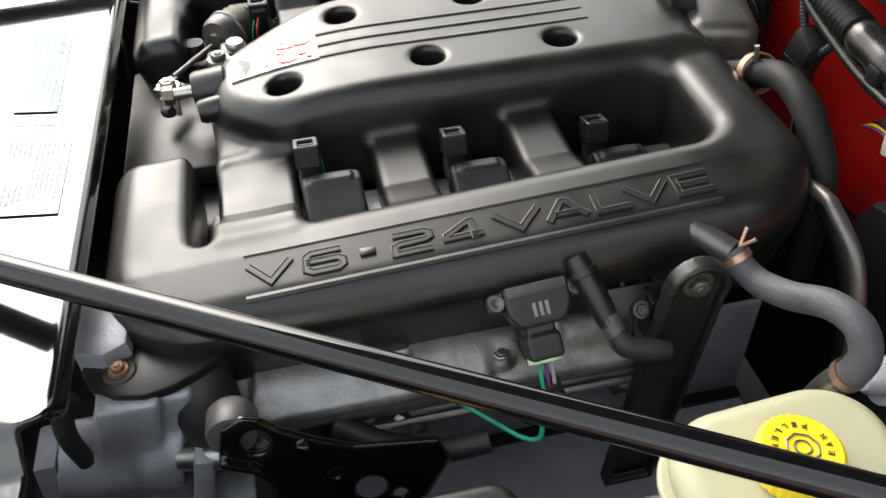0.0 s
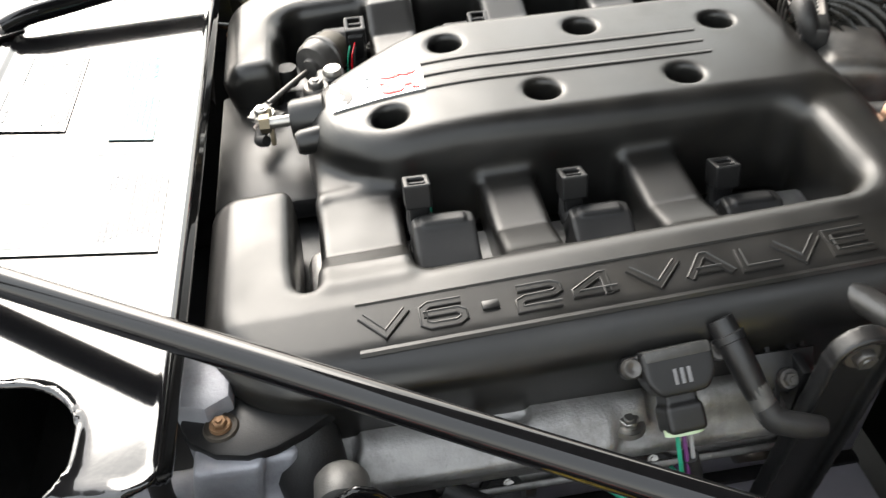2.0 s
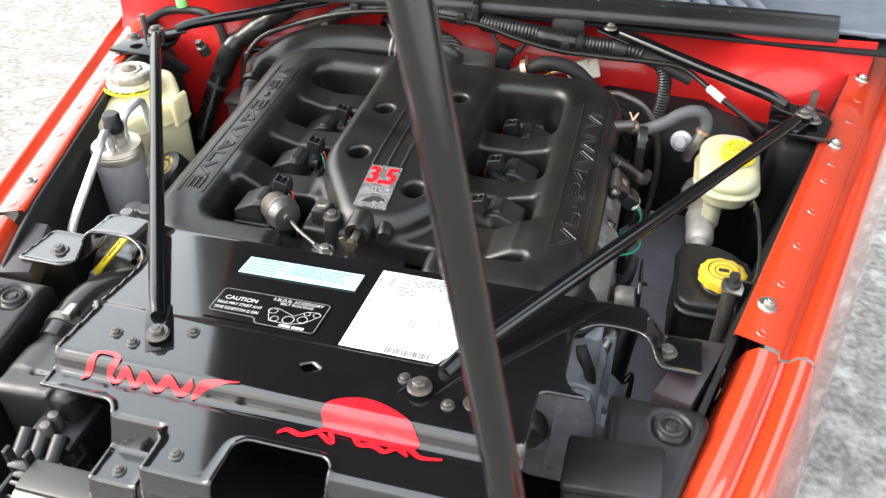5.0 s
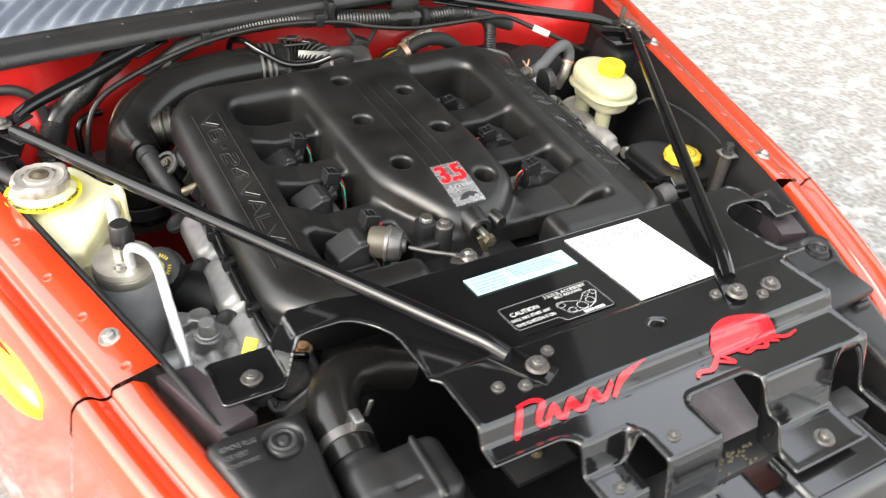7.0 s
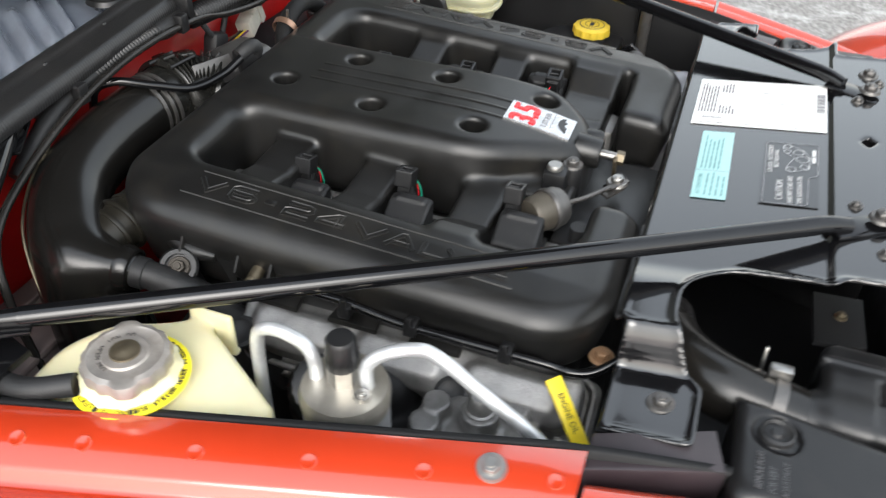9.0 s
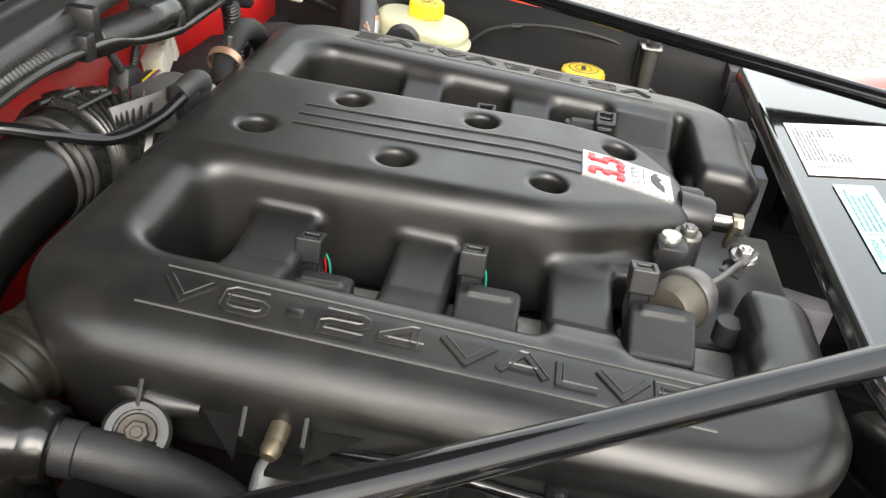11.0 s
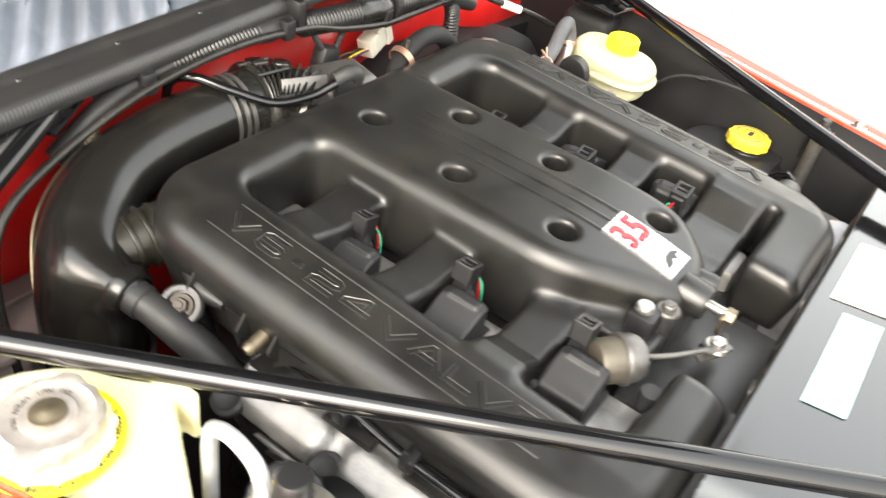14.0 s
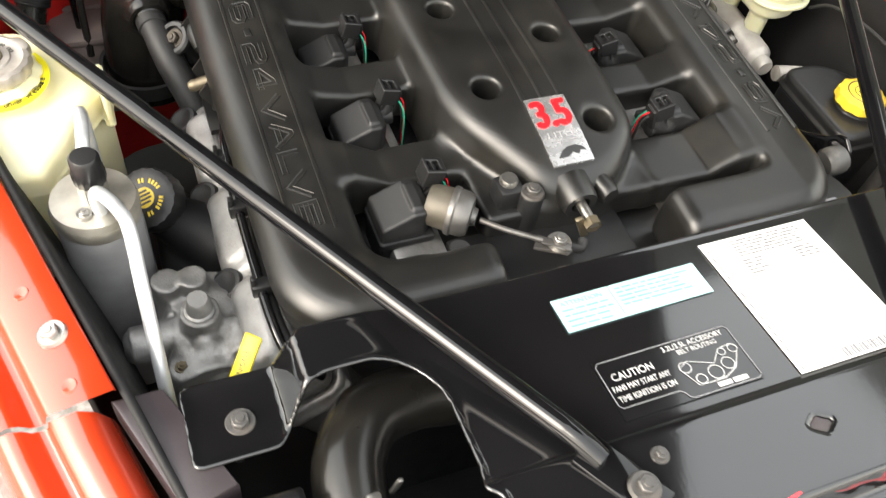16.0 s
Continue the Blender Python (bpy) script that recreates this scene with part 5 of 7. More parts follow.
# Dipstick handle.
dip = thing("oil_dipstick", (-0.325, -0.18, 0.70), "yellow flat dipstick handle leaning by the rocker cover", "dipstick")
DX = Vector((0.457, 0.407, -0.790)).normalized()
DZ = Vector((0.034, 0.039, 0.040)).normalized()
DX = (DX - DZ * DX.dot(DZ)).normalized()
dm = Matrix.Translation((-0.340, -0.199, 0.755)) @ Matrix((DX, DZ.cross(DX), DZ)).transposed().to_4x4()
part("handle", rbox(0.004, 0.015, 0.066, 0.0015), YELLOW, dip, m=dm)
part("handle_print", writing("ENGINE OIL", (0, 0, 0), (0, 1, 0), (0, 0, 1), 0.005, 0.034, 0, 0.0004), INK, dip, "ENGINE OIL lettering",
     dm @ Matrix.Translation((-0.0022, 0.0025, 0.052)) @ Euler((radians(-90), 0, radians(180))).to_matrix().to_4x4())
part("tube", tube([(-0.339, -0.198, 0.757), (-0.342, -0.202, 0.74), (-0.335, -0.195, 0.66)], 0.006, 12), ALU, dip)

# Grey compressor fitting in front of the drier.
ps = thing("compressor", (-0.335, -0.11, 0.60), "dull grey cast compressor body with bolted fittings", "compressor")


def pump_field(x, y, z):
    def upright(cx, cy, r, z1):
        return np.maximum(np.hypot(x - cx, y - cy) - r, np.maximum(z - z1, 0.69 - z))
    d = np.maximum(np.hypot(x + 0.340, z - 0.705) - 0.046, np.abs(y + 0.105) - 0.050)
    d = smin(d, extrude(rect2(x + 0.338, y + 0.108, 0.030, 0.032, 0.014), np.maximum(z - 0.752, 0.69 - z), 0.008), 0.008)
    d = smin(d, upright(-0.341, -0.110, 0.0165, 0.772), 0.007)
    d = smin(smin(d, upright(-0.362, -0.068, 0.0130, 0.766), 0.006), upright(-0.340, -0.071, 0.0120, 0.768), 0.006)
    d = smin(d, np.maximum(np.hypot(y + 0.107, z - 0.736) - 0.017, np.abs(x + 0.383) - 0.018), 0.005)
    for cx, cy, r, z1 in ((-0.301, -0.114, 0.0115, 0.750), (-0.299, -0.156, 0.0115, 0.744), (-0.364, -0.143, 0.0115, 0.744)):
        d = smin(d, upright(cx, cy, r, z1), 0.010)
    d = smin(d, np.maximum(np.hypot(x + 0.314, z - 0.745) - 0.012, np.abs(y + 0.130) - 0.016), 0.008)
    h = np.clip((-0.132 - y) / 0.020, 0, 1)
    d = smin(d, np.sqrt((x + 0.342 - 0.007 * h) ** 2 + (y + 0.132 + 0.020 * h) ** 2 + (z - 0.748 + 0.022 * h) ** 2) - 0.011, 0.006)
    slot = np.maximum(rect2(x + 0.366, y + 0.094, 0.006, 0.0025, 0.002), 0.749 - z)
    return smax(d, -slot, 0.002)


part("casting", net(pump_field, (-0.41, -0.175, 0.655), (-0.28, -0.045, 0.795), 0.0022), ALU, ps)
part("cap_nut", lathe([(0.0, 0.015), (0.008, 0.015), (0.0095, 0.013), (0.0105, 0.0), (0.0125, -0.001), (0.0125, -0.004)], 24, lambda a, z: 1 + (0.03 * math.cos(12 * a) if 0 < z < 0.014 else 0)), ALU, ps, "round ribbed plug", Matrix.Translation((-0.341, -0.110, 0.775)))
for p in ((-0.301, -0.114, 0.7505), (-0.299, -0.156, 0.7445), (-0.364, -0.143, 0.7445)):
    bolt(p, ps, OLIVE, True)
part("end_cap", lathe([(0.0, 0.006), (0.010, 0.006), (0.0135, 0.003), (0.0145, 0.0)], 28), ALU, ps, m=along((-0.400, -0.107, 0.736), (-0.42, -0.107, 0.736)))

# Big intake duct from the throttle body round the back corner and down.
duct = thing("intake_duct", (-0.36, 0.26, 0.60), "satin black moulded intake duct bending down behind the engine", "intake duct")


DUCT_RUN = [(-0.105, 0.368, 0.830), (-0.19, 0.366, 0.828), (-0.255, 0.352, 0.822), (-0.300, 0.324, 0.806), (-0.322, 0.300, 0.775), (-0.330, 0.290, 0.73), (-0.332, 0.288, 0.66)]


def duct_field(x, y, z):
    run = np.array(spline(DUCT_RUN, 6))
    d = np.full(np.broadcast(x, y, z).shape, 9.0, np.float32)
    for k, (a, b) in enumerate(zip(run[:-1], run[1:])):
        ab = b - a
        h = np.clip(((x - a[0]) * ab[0] + (y - a[1]) * ab[1] + (z - a[2]) * ab[2]) / (ab @ ab), 0, 1)
        r = 0.036 + 0.006 * step(0.3, 0.7, (k + h) / len(run))
        d = smin(d, np.sqrt((x - a[0] - h * ab[0]) ** 2 + (y - a[1] - h * ab[1]) ** 2 + (z - a[2] - h * ab[2]) ** 2) - r, 0.004)
    # The neck for the breather, with a stepped collar.
    a, b = np.array((-0.330, 0.290, 0.800)), np.array((-0.323, 0.246, 0.801))
    ab = b - a
    h = np.clip(((x - a[0]) * ab[0] + (y - a[1]) * ab[1] + (z - a[2]) * ab[2]) / (ab @ ab), 0, 1)
    dist = np.sqrt((x - a[0] - h * ab[0]) ** 2 + (y - a[1] - h * ab[1]) ** 2 + (z - a[2] - h * ab[2]) ** 2)
    d = smin(d, dist - 0.026 + 0.007 * h, 0.020)
    return np.maximum(d, np.maximum(x + 0.108, 0.67 - z))


part("duct", net(duct_field, (-0.41, 0.20, 0.655), (-0.10, 0.42, 0.88), 0.0028), TUBE, duct)
part("mould_seam", tube([(-0.236, 0.392, 0.850), (-0.290, 0.372, 0.838), (-0.332, 0.348, 0.822), (-0.356, 0.324, 0.79), (-0.367, 0.304, 0.755), (-0.372, 0.294, 0.70), (-0.372, 0.29, 0.665)], 0.0016, 8), OLIVE, duct, "thin tan moulding seam")
part("collar", lathe([(0.0175, -0.006), (0.0215, -0.006), (0.0225, 0.0), (0.0205, 0.004), (0.0205, 0.007), (0.0175, 0.008)], 36), TUBE, duct, "stepped rubber collar", along((-0.3225, 0.243, 0.801), (-0.318, 0.20, 0.795)))
part("breather_hose", tube([(-0.323, 0.246, 0.801), (-0.320, 0.222, 0.797), (-0.312, 0.188, 0.782), (-0.300, 0.160, 0.755), (-0.288, 0.135, 0.71), (-0.28, 0.11, 0.66)], [0.0135, 0.0135, 0.015, 0.015, 0.015, 0.015], 20), RUBBER, duct, "black rubber breather hose")
part("sleeve", lathe([(0.0130, -0.001), (0.0152, 0.0), (0.0152, 0.016), (0.0130, 0.017)], 28), RUBBER, duct, m=along((-0.3225, 0.240, 0.8), (-0.320, 0.222, 0.797)))

# Ribbed bellows and throttle body.
tb = thing("throttle_bellows", (-0.05, 0.35, 0.74), "black ribbed rubber bellows between duct and throttle body", "bellows")
BC, BR = Vector((-0.083, 0.306, 0.827)), 0.060


def elbow(a):
    """A place on the bellows' bent middle line."""
    return BC + Vector((math.cos(radians(a)) * BR, math.sin(radians(a)) * BR, -0.010 * (92 - a) / 80))


part("bellows", tube([(-0.112, 0.3675, 0.830)] + [elbow(a) for a in (92, 76, 60, 44, 28, 12)], [0.037, 0.040, 0.043, 0.045, 0.045, 0.044, 0.042], 40), SHINY_RUBBER, tb)
for k in range(10):
    a = 84 - 7.6 * k
    r = 1.0 + 0.06 * math.sin(math.pi * k / 9)
    part("rib_ring", lathe([(0.0425 * r, -0.0020), (0.0475 * r, -0.0012), (0.0488 * r, 0.0), (0.0475 * r, 0.0012), (0.0425 * r, 0.0020)], 56), SHINY_RUBBER, tb, m=along(elbow(a), elbow(a - 4)))
for a in (72, 47):
    part("moulded_pad", rbox(0.016, 0.026, 0.004, 0.0015), SHINY_RUBBER, tb, m=Matrix.Translation(elbow(a) + Vector((0.006, 0.010, 0.0455))) @ Euler((radians(-14), 0, radians(a - 90))).to_matrix().to_4x4())
for s in (0.0, 0.009, 0.017):
    part("clamp_band", lathe([(0.0365, -0.002), (0.0395, -0.002), (0.0395, 0.002), (0.0365, 0.002)], 40), DARK_STEEL, tb, m=along((-0.112 + s, 0.3685 - 0.15 * s, 0.830), (-0.05 + s, 0.358, 0.831)))
for k in range(4):
    a = radians(35 + 38 * k)
    o = Vector((0.2, -math.cos(a), math.sin(a))) * 0.0445
    part("web", tube([Vector((-0.088, 0.362, 0.830)) + o, Vector((-0.055, 0.353, 0.831)) + o * 1.02], 0.0018, 6), PLASTIC_DARK, tb)
part("cable_bracket", rbox(0.05, 0.004, 0.030, 0.001), DARK_STEEL, tb, "dull steel cable bracket", Matrix.Translation((-0.045, 0.312, 0.842)) @ Euler((radians(-25), 0, radians(-25))).to_matrix().to_4x4())
part("cable_wheel", lathe([(0.0, 0.003), (0.018, 0.003), (0.020, 0.0045), (0.020, 0.0), (0.0, 0.0)], 32), WHITEMETAL, tb, "pale throttle wheel", along((-0.062, 0.322, 0.815), (-0.062, 0.29, 0.822)))
part("throttle_body", rbox(0.075, 0.06, 0.085, 0.012, 3), DARK_STEEL, tb, "dull dark throttle body", Matrix.Translation((0.015, 0.322, 0.775)) @ Matrix.Rotation(radians(-15), 4, "Z"))
part("sensor", rbox(0.030, 0.022, 0.026, 0.003), PLASTIC_DARK, tb, m=Matrix.Translation((-0.004, 0.296, 0.846)) @ Matrix.Rotation(radians(-25), 4, "Z"))
part("hose_elbow", tube([(0.002, 0.292, 0.860), (0.0, 0.286, 0.874), (-0.012, 0.287, 0.880), (-0.026, 0.293, 0.874)], 0.0085, 12), RUBBER, tb)
part("vacuum_pipe", tube([(-0.026, 0.290, 0.872), (-0.050, 0.302, 0.860), (-0.085, 0.320, 0.856), (-0.115, 0.348, 0.868), (-0.135, 0.378, 0.876), (-0.148, 0.398, 0.868), (-0.152, 0.405, 0.84)], 0.0048, 12), BLACK_ROD, tb, "shiny thin vacuum pipe")

# ---- right of the engine: brake fluid, second reservoir, sensor, hoses ----
CYLINDER = mat("stained_cylinder", (0.40, 0.385, 0.36), 0.5, metal=0.3, scale=30, bump=0.25, grain=500, vary=0.18, stain=0.6, stain_color=(0.16, 0.14, 0.11), stain_scale=20)
mc = thing("brake_reservoir", (0.41955, 0.1725, 0.70), "milky brake fluid reservoir with a yellow cap on its master cylinder", "brake reservoir")


def brake_field(x, y, z):
    d2 = rect2(x - 0.4195, y - 0.1725, 0.040, 0.060, 0.036)
    up = extrude(d2, np.maximum(z - 0.825 - 0.10 * (y - 0.1705), 0.796 - z), 0.013)
    rim = extrude(d2 - 0.004, np.abs(z - 0.796) - 0.003, 0.002)
    low = extrude(rect2(x - 0.4195, y - 0.1725, 0.034, 0.054, 0.030) - 0.12 * (z - 0.796), np.abs(z - 0.784) - 0.014, 0.008)
    feet = np.maximum(np.hypot(x - 0.4075, np.abs(y - 0.1725) - 0.028) - 0.013, np.abs(z - 0.75) - 0.02)
    return smin(smin(np.minimum(up, rim), low, 0.004), feet, 0.006)


part("tank", net(brake_field, (0.350, 0.08, 0.728), (0.475, 0.260, 0.85), 0.002), MILKY, mc)
cm = Matrix.Translation((0.4275, 0.1705, 0.826))
bc = part("cap", lathe([(0.0, 0.017), (0.0195, 0.017), (0.0215, 0.015), (0.0222, 0.0), (0.019, -0.002)], 60, lambda a, z: 1 + (0.018 * math.cos(30 * a) if z < 0.0165 else 0)), YELLOW, mc, "ridged yellow cap", cm)
part("cap_mark", lathe([(0.0075, 0.0174), (0.0082, 0.0180), (0.0090, 0.0174)], 8), OLIVE, bc, m=cm)
part("cap_mark", lathe([(0.0035, 0.0174), (0.0041, 0.0180), (0.0047, 0.0174)], 24), OLIVE, bc, m=cm)
ring_text("CLEAN FILLER CAP", (0.4275, 0.1705), 0.0150, 0.8434, 0.0030, 20, 340, OLIVE, bc)
part("cylinder", lathe([(0.0, 0.0), (0.010, 0.0), (0.012, 0.004), (0.012, 0.014), (0.0175, 0.018), (0.019, 0.024), (0.019, 0.060), (0.0215, 0.063), (0.0215, 0.074), (0.019, 0.077), (0.019, 0.125), (0.032, 0.128), (0.032, 0.136)], 28), CYLINDER, mc, "stained cast aluminium master cylinder", along((0.396, 0.085, 0.727), (0.40, 0.23, 0.73)))
part("port", tube([(0.405, 0.075, 0.727), (0.440, 0.068, 0.725)], 0.010, 16, smooth_path=False), CYLINDER, mc)
part("brake_pipe", tube([(0.44, 0.068, 0.725), (0.456, 0.064, 0.728), (0.462, 0.060, 0.716), (0.460, 0.056, 0.69)], 0.003, 8), STEEL, mc)
part("fitting", lathe([(0.006, 0), (0.006, 0.012), (0.0, 0.0125)], 6), STEEL, mc, m=along((0.438, 0.068, 0.725), (0.46, 0.064, 0.726)))

bo = thing("brake_booster", (0.38, 0.32, 0.60), "round matt black brake booster against the firewall", "brake booster")
part("drum", lathe([(0.0, 0.0), (0.040, 0.0), (0.072, 0.012), (0.086, 0.03), (0.089, 0.06), (0.085, 0.085), (0.0, 0.09)], 56), LINER, bo, m=along((0.40, 0.290, 0.705), (0.395, 0.40, 0.705)))
part("check_valve", lathe([(0.0, 0.016), (0.008, 0.016), (0.010, 0.013), (0.010, 0.004), (0.016, 0.002), (0.016, 0.0)], 24), ALU_LIGHT, bo, "pale round check valve", along((0.358, 0.286, 0.775), (0.352, 0.25, 0.785)))

r2 = thing("power_steering_reservoir", (0.42, -0.03, 0.66), "black fluid reservoir with a ridged yellow screw cap", "fluid reservoir")


def res_field(x, y, z):
    d2 = rect2(x - 0.4145, y + 0.022, 0.048, 0.062, 0.018)
    d2 = smax(d2, 0.75 * (x - 0.45) + 0.66 * (y - 0.01), 0.02)
    top = extrude(d2, np.maximum(z - 0.772, 0.66 - z), 0.006)
    rim = extrude(d2 - 0.004, np.abs(z - 0.756) - 0.003, 0.002)
    neck = np.maximum(np.hypot(x - 0.4165, y + 0.037) - 0.024, np.abs(z - 0.774) - 0.006)
    return np.minimum(np.minimum(top, rim), neck)


part("tank", net(res_field, (0.35, -0.10, 0.65), (0.485, 0.055, 0.79), 0.0025), PLASTIC_DARK, r2)
ym = Matrix.Translation((0.4165, -0.037, 0.779))
yc = part("cap", lathe([(0.0, 0.013), (0.020, 0.013), (0.0225, 0.0125), (0.027, 0.010), (0.028, 0.0), (0.024, -0.002)], 80, lambda a, z: 1 + (0.03 * math.copysign(abs(math.cos(11 * a)) ** 0.5, math.cos(11 * a)) if z < 0.012 else 0)), YELLOW_DIRTY, r2, "scalloped yellow cap", ym)
part("cap_ring", lathe([(0.0175, 0.0132), (0.0182, 0.0138), (0.019, 0.0132)], 36), OLIVE, yc, m=ym)
part("cap_mark", rbox(0.012, 0.006, 0.0008, 0.0002), INK, yc, m=ym @ Matrix.Translation((0, 0, 0.0130)))
part("cap_mark", lathe([(0.010, 0.0132), (0.0105, 0.0137), (0.011, 0.0132)], 24), INK, yc, m=ym)

hs = thing("hood_stop", (0.417, -0.114, 0.70), "dark hood stop post with a steel washer plate", "hood stop")
part("post", tube([(0.417, -0.114, 0.70), (0.417, -0.114, 0.834)], 0.0085, 14, smooth_path=False), DARK_STEEL, hs)
part("plate", prism([(-0.013, -0.012), (0.013, -0.014), (0.017, 0.000), (0.012, 0.016), (-0.012, 0.014), (-0.016, 0.002)], 0, 0.0025, 0.001), STEEL, hs, "steel washer plate", Matrix.Translation((0.417, -0.114, 0.830)) @ Matrix.Diagonal((0.75, 0.95, 1, 1)))
part("rubber_tip", lathe([(0.0065, 0.0), (0.0085, 0.001), (0.0085, 0.005), (0.0055, 0.006), (0.0050, 0.011), (0.0062, 0.012), (0.0055, 0.016), (0.0, 0.0165)], 24), RUBBER, hs, m=Matrix.Translation((0.417, -0.114, 0.8325)))
part("gusset", prism([(0.0, 0.0), (0.020, 0.0), (0.020, -0.055), (0.012, -0.050)], -0.0015, 0.0015, 0.0005), PLASTIC_DARK, hs, m=Matrix.Translation((0.420, -0.100, 0.830)) @ Matrix.Rotation(radians(90), 4, "X"))

# Pressure sensor on the manifold's side.
ms = thing("map_sensor", (0.30, 0.07, 0.78), "small worn black pressure sensor bolted to the manifold side", "sensor")
MS = Matrix.Translation((0.277, 0.079, 0.806)) @ Euler((0, radians(42), radians(4))).to_matrix().to_4x4()
WORN = mat("worn_grey_plastic", (0.055, 0.054, 0.052), 0.42, scale=60, bump=0.15, grain=900, stain=0.5, stain_color=(0.16, 0.155, 0.145), stain_scale=60)


def sensor_field(x, y, z):
    d = extrude(smax(rect2(x + 0.006, y, 0.0135, 0.0215, 0.003), 0.6 * (x - 0.002) + 0.8 * (np.abs(y) - 0.0185), 0.003), np.maximum(z - 0.016, -z), 0.0022)
    ear = extrude(rect2(x + 0.012, y, 0.0065, 0.0325, 0.006), np.maximum(z - 0.009, -z), 0.002)
    return np.minimum(d, ear)


def socket_field(x, y, z):
    d = extrude(rect2(x - 0.012, y + 0.002, 0.010, 0.0095, 0.003), np.maximum(z - 0.013, -0.004 - z), 0.002)
    d = smin(d, extrude(rect2(x - 0.021, y + 0.002, 0.008, 0.0115, 0.003), np.maximum(z - 0.015, -0.005 - z), 0.002), 0.003)
    return np.maximum(d, -extrude(rect2(x - 0.029, y + 0.002, 0.005, 0.009, 0.002), np.abs(z - 0.005) - 0.0075, 0.001))


part("body", net(sensor_field, (-0.025, -0.037, -0.004), (0.025, 0.037, 0.02), 0.0012), PLASTIC_DARK, ms, m=MS)
part("edge_band", rbox(0.007, 0.040, 0.0165, 0.0015), WORN, ms, "worn pale upper edge", MS @ Matrix.Translation((-0.0165, 0, 0)))
part("socket", net(socket_field, (-0.002, -0.018, -0.008), (0.034, 0.014, 0.02), 0.0011), PLASTIC_DARK, ms, m=MS)
for s in (-1, 1):
    part("screw", lathe([(0.0015, 0.004), (0.0028, 0.005), (0.005, 0.005), (0.006, 0.003), (0.006, 0.0)], 20), DARK_STEEL, ms, m=MS @ Matrix.Translation((-0.012, 0.0265 * s, 0.008)))
part("plug_seal", lathe([(0.0075, -0.002), (0.0105, -0.002), (0.0105, 0.002), (0.0075, 0.002)], 24), mat("pale_green_seal", (0.5, 0.62, 0.42), 0.5), ms, "pale green plug seal", MS @ Matrix.Translation((0.0285, -0.002, 0.005)) @ Matrix.Rotation(radians(90), 4, "Y") @ Matrix.Diagonal((0.85, 1.1, 1, 1)))
for k in range(3):
    part("print_bar", rbox(0.009, 0.0022, 0.0004, 0.0001), GREY_INK, ms, m=MS @ Matrix.Translation((-0.003, -0.004 + 0.0042 * k, 0.0159)))
WIRES = [GREEN_WIRE, mat("violet_wire", (0.12, 0.03, 0.14), 0.5), mat("grey_wire", (0.3, 0.3, 0.3), 0.5)]
for k in range(3):
    base = MS @ Vector((0.025, -0.006 + 0.004 * k, 0.005))
    part("wire", tube([base, base + Vector((0.012, 0, -0.014)), base + Vector((0.012, 0.004, -0.035)), base + Vector((-0.01, 0.01, -0.06))], 0.0014, 6), WIRES[k], ms)
part("wire_sleeve", tube([MS @ Vector((0.044, 0.000, 0.000)), MS @ Vector((0.056, 0.006, -0.014)), MS @ Vector((0.064, 0.014, -0.035))], 0.0052, 12), RUBBER, ms)

pv = thing("pcv_elbow", (0.30, 0.125, 0.78), "black rubber breather elbow plugged into the manifold side", "hose")
part("valve", tube([(0.262, 0.108, 0.836), (0.280, 0.115, 0.822), (0.297, 0.1225, 0.806)], [0.0080, 0.0084, 0.0074], 18), PLASTIC_DARK, pv)
part("collar", lathe([(0.0072, -0.003), (0.0098, -0.002), (0.0098, 0.002), (0.0072, 0.003)], 24), PLASTIC_DARK, pv, m=along((0.271, 0.1115, 0.829), (0.280, 0.115, 0.822)))
part("valve_tip", tube([(0.293, 0.121, 0.810), (0.306, 0.1265, 0.798)], [0.0076, 0.0070], 16, smooth_path=False), WORN, pv, "worn grey valve tip")
part("elbow", tube([(0.302, 0.125, 0.802), (0.308, 0.129, 0.797), (0.311, 0.136, 0.795), (0.313, 0.146, 0.793), (0.314, 0.157, 0.791)], [0.0074, 0.0078, 0.0076, 0.0074, 0.0060], 16), RUBBER, pv)

hh = thing("heater_hose", (0.33, 0.23, 0.78), "grey braided heater hose with spring clamps bending to the firewall", "hose")
hp = [(0.278, 0.208, 0.834), (0.288, 0.213, 0.826), (0.302, 0.219, 0.824), (0.326, 0.223, 0.836), (0.350, 0.229, 0.852), (0.370, 0.233, 0.855), (0.381, 0.234, 0.845), (0.383, 0.231, 0.833), (0.379, 0.228, 0.820)]
part("hose", tube(hp, 0.0090, 20), HOSE, hh)
CLAMP = lathe([(0.0143, -0.004), (0.0155, -0.004), (0.0155, 0.004), (0.0143, 0.004)], 24)
COPPER = mat("tarnished_clamp", (0.42, 0.26, 0.18), 0.4, metal=0.8)
for a, c in ((0, 1), (8, 7)):
    q = Vector(hp[a]).lerp(Vector(hp[c]), 0.45)
    part("clamp", CLAMP, COPPER, hh, "tarnished spring clamp", along(q, hp[c]) @ Matrix.Diagonal((0.66, 0.66, 0.6, 1)))
    for s in (-1, 1):
        part("clamp_ear", tube([q + Vector((0, 0, 0.010)), q + Vector((0.006 * s, 0.006, 0.020))], 0.0012, 6, smooth_path=False), COPPER, hh)
part("stub", tube([(0.280, 0.208, 0.833), (0.245, 0.185, 0.838)], 0.0088, 14, smooth_path=False), DARK_STEEL, hh)
part("end_pipe", tube([(0.380, 0.228, 0.824), (0.374, 0.226, 0.805), (0.366, 0.230, 0.780)], 0.0086, 14), STEEL, hh)

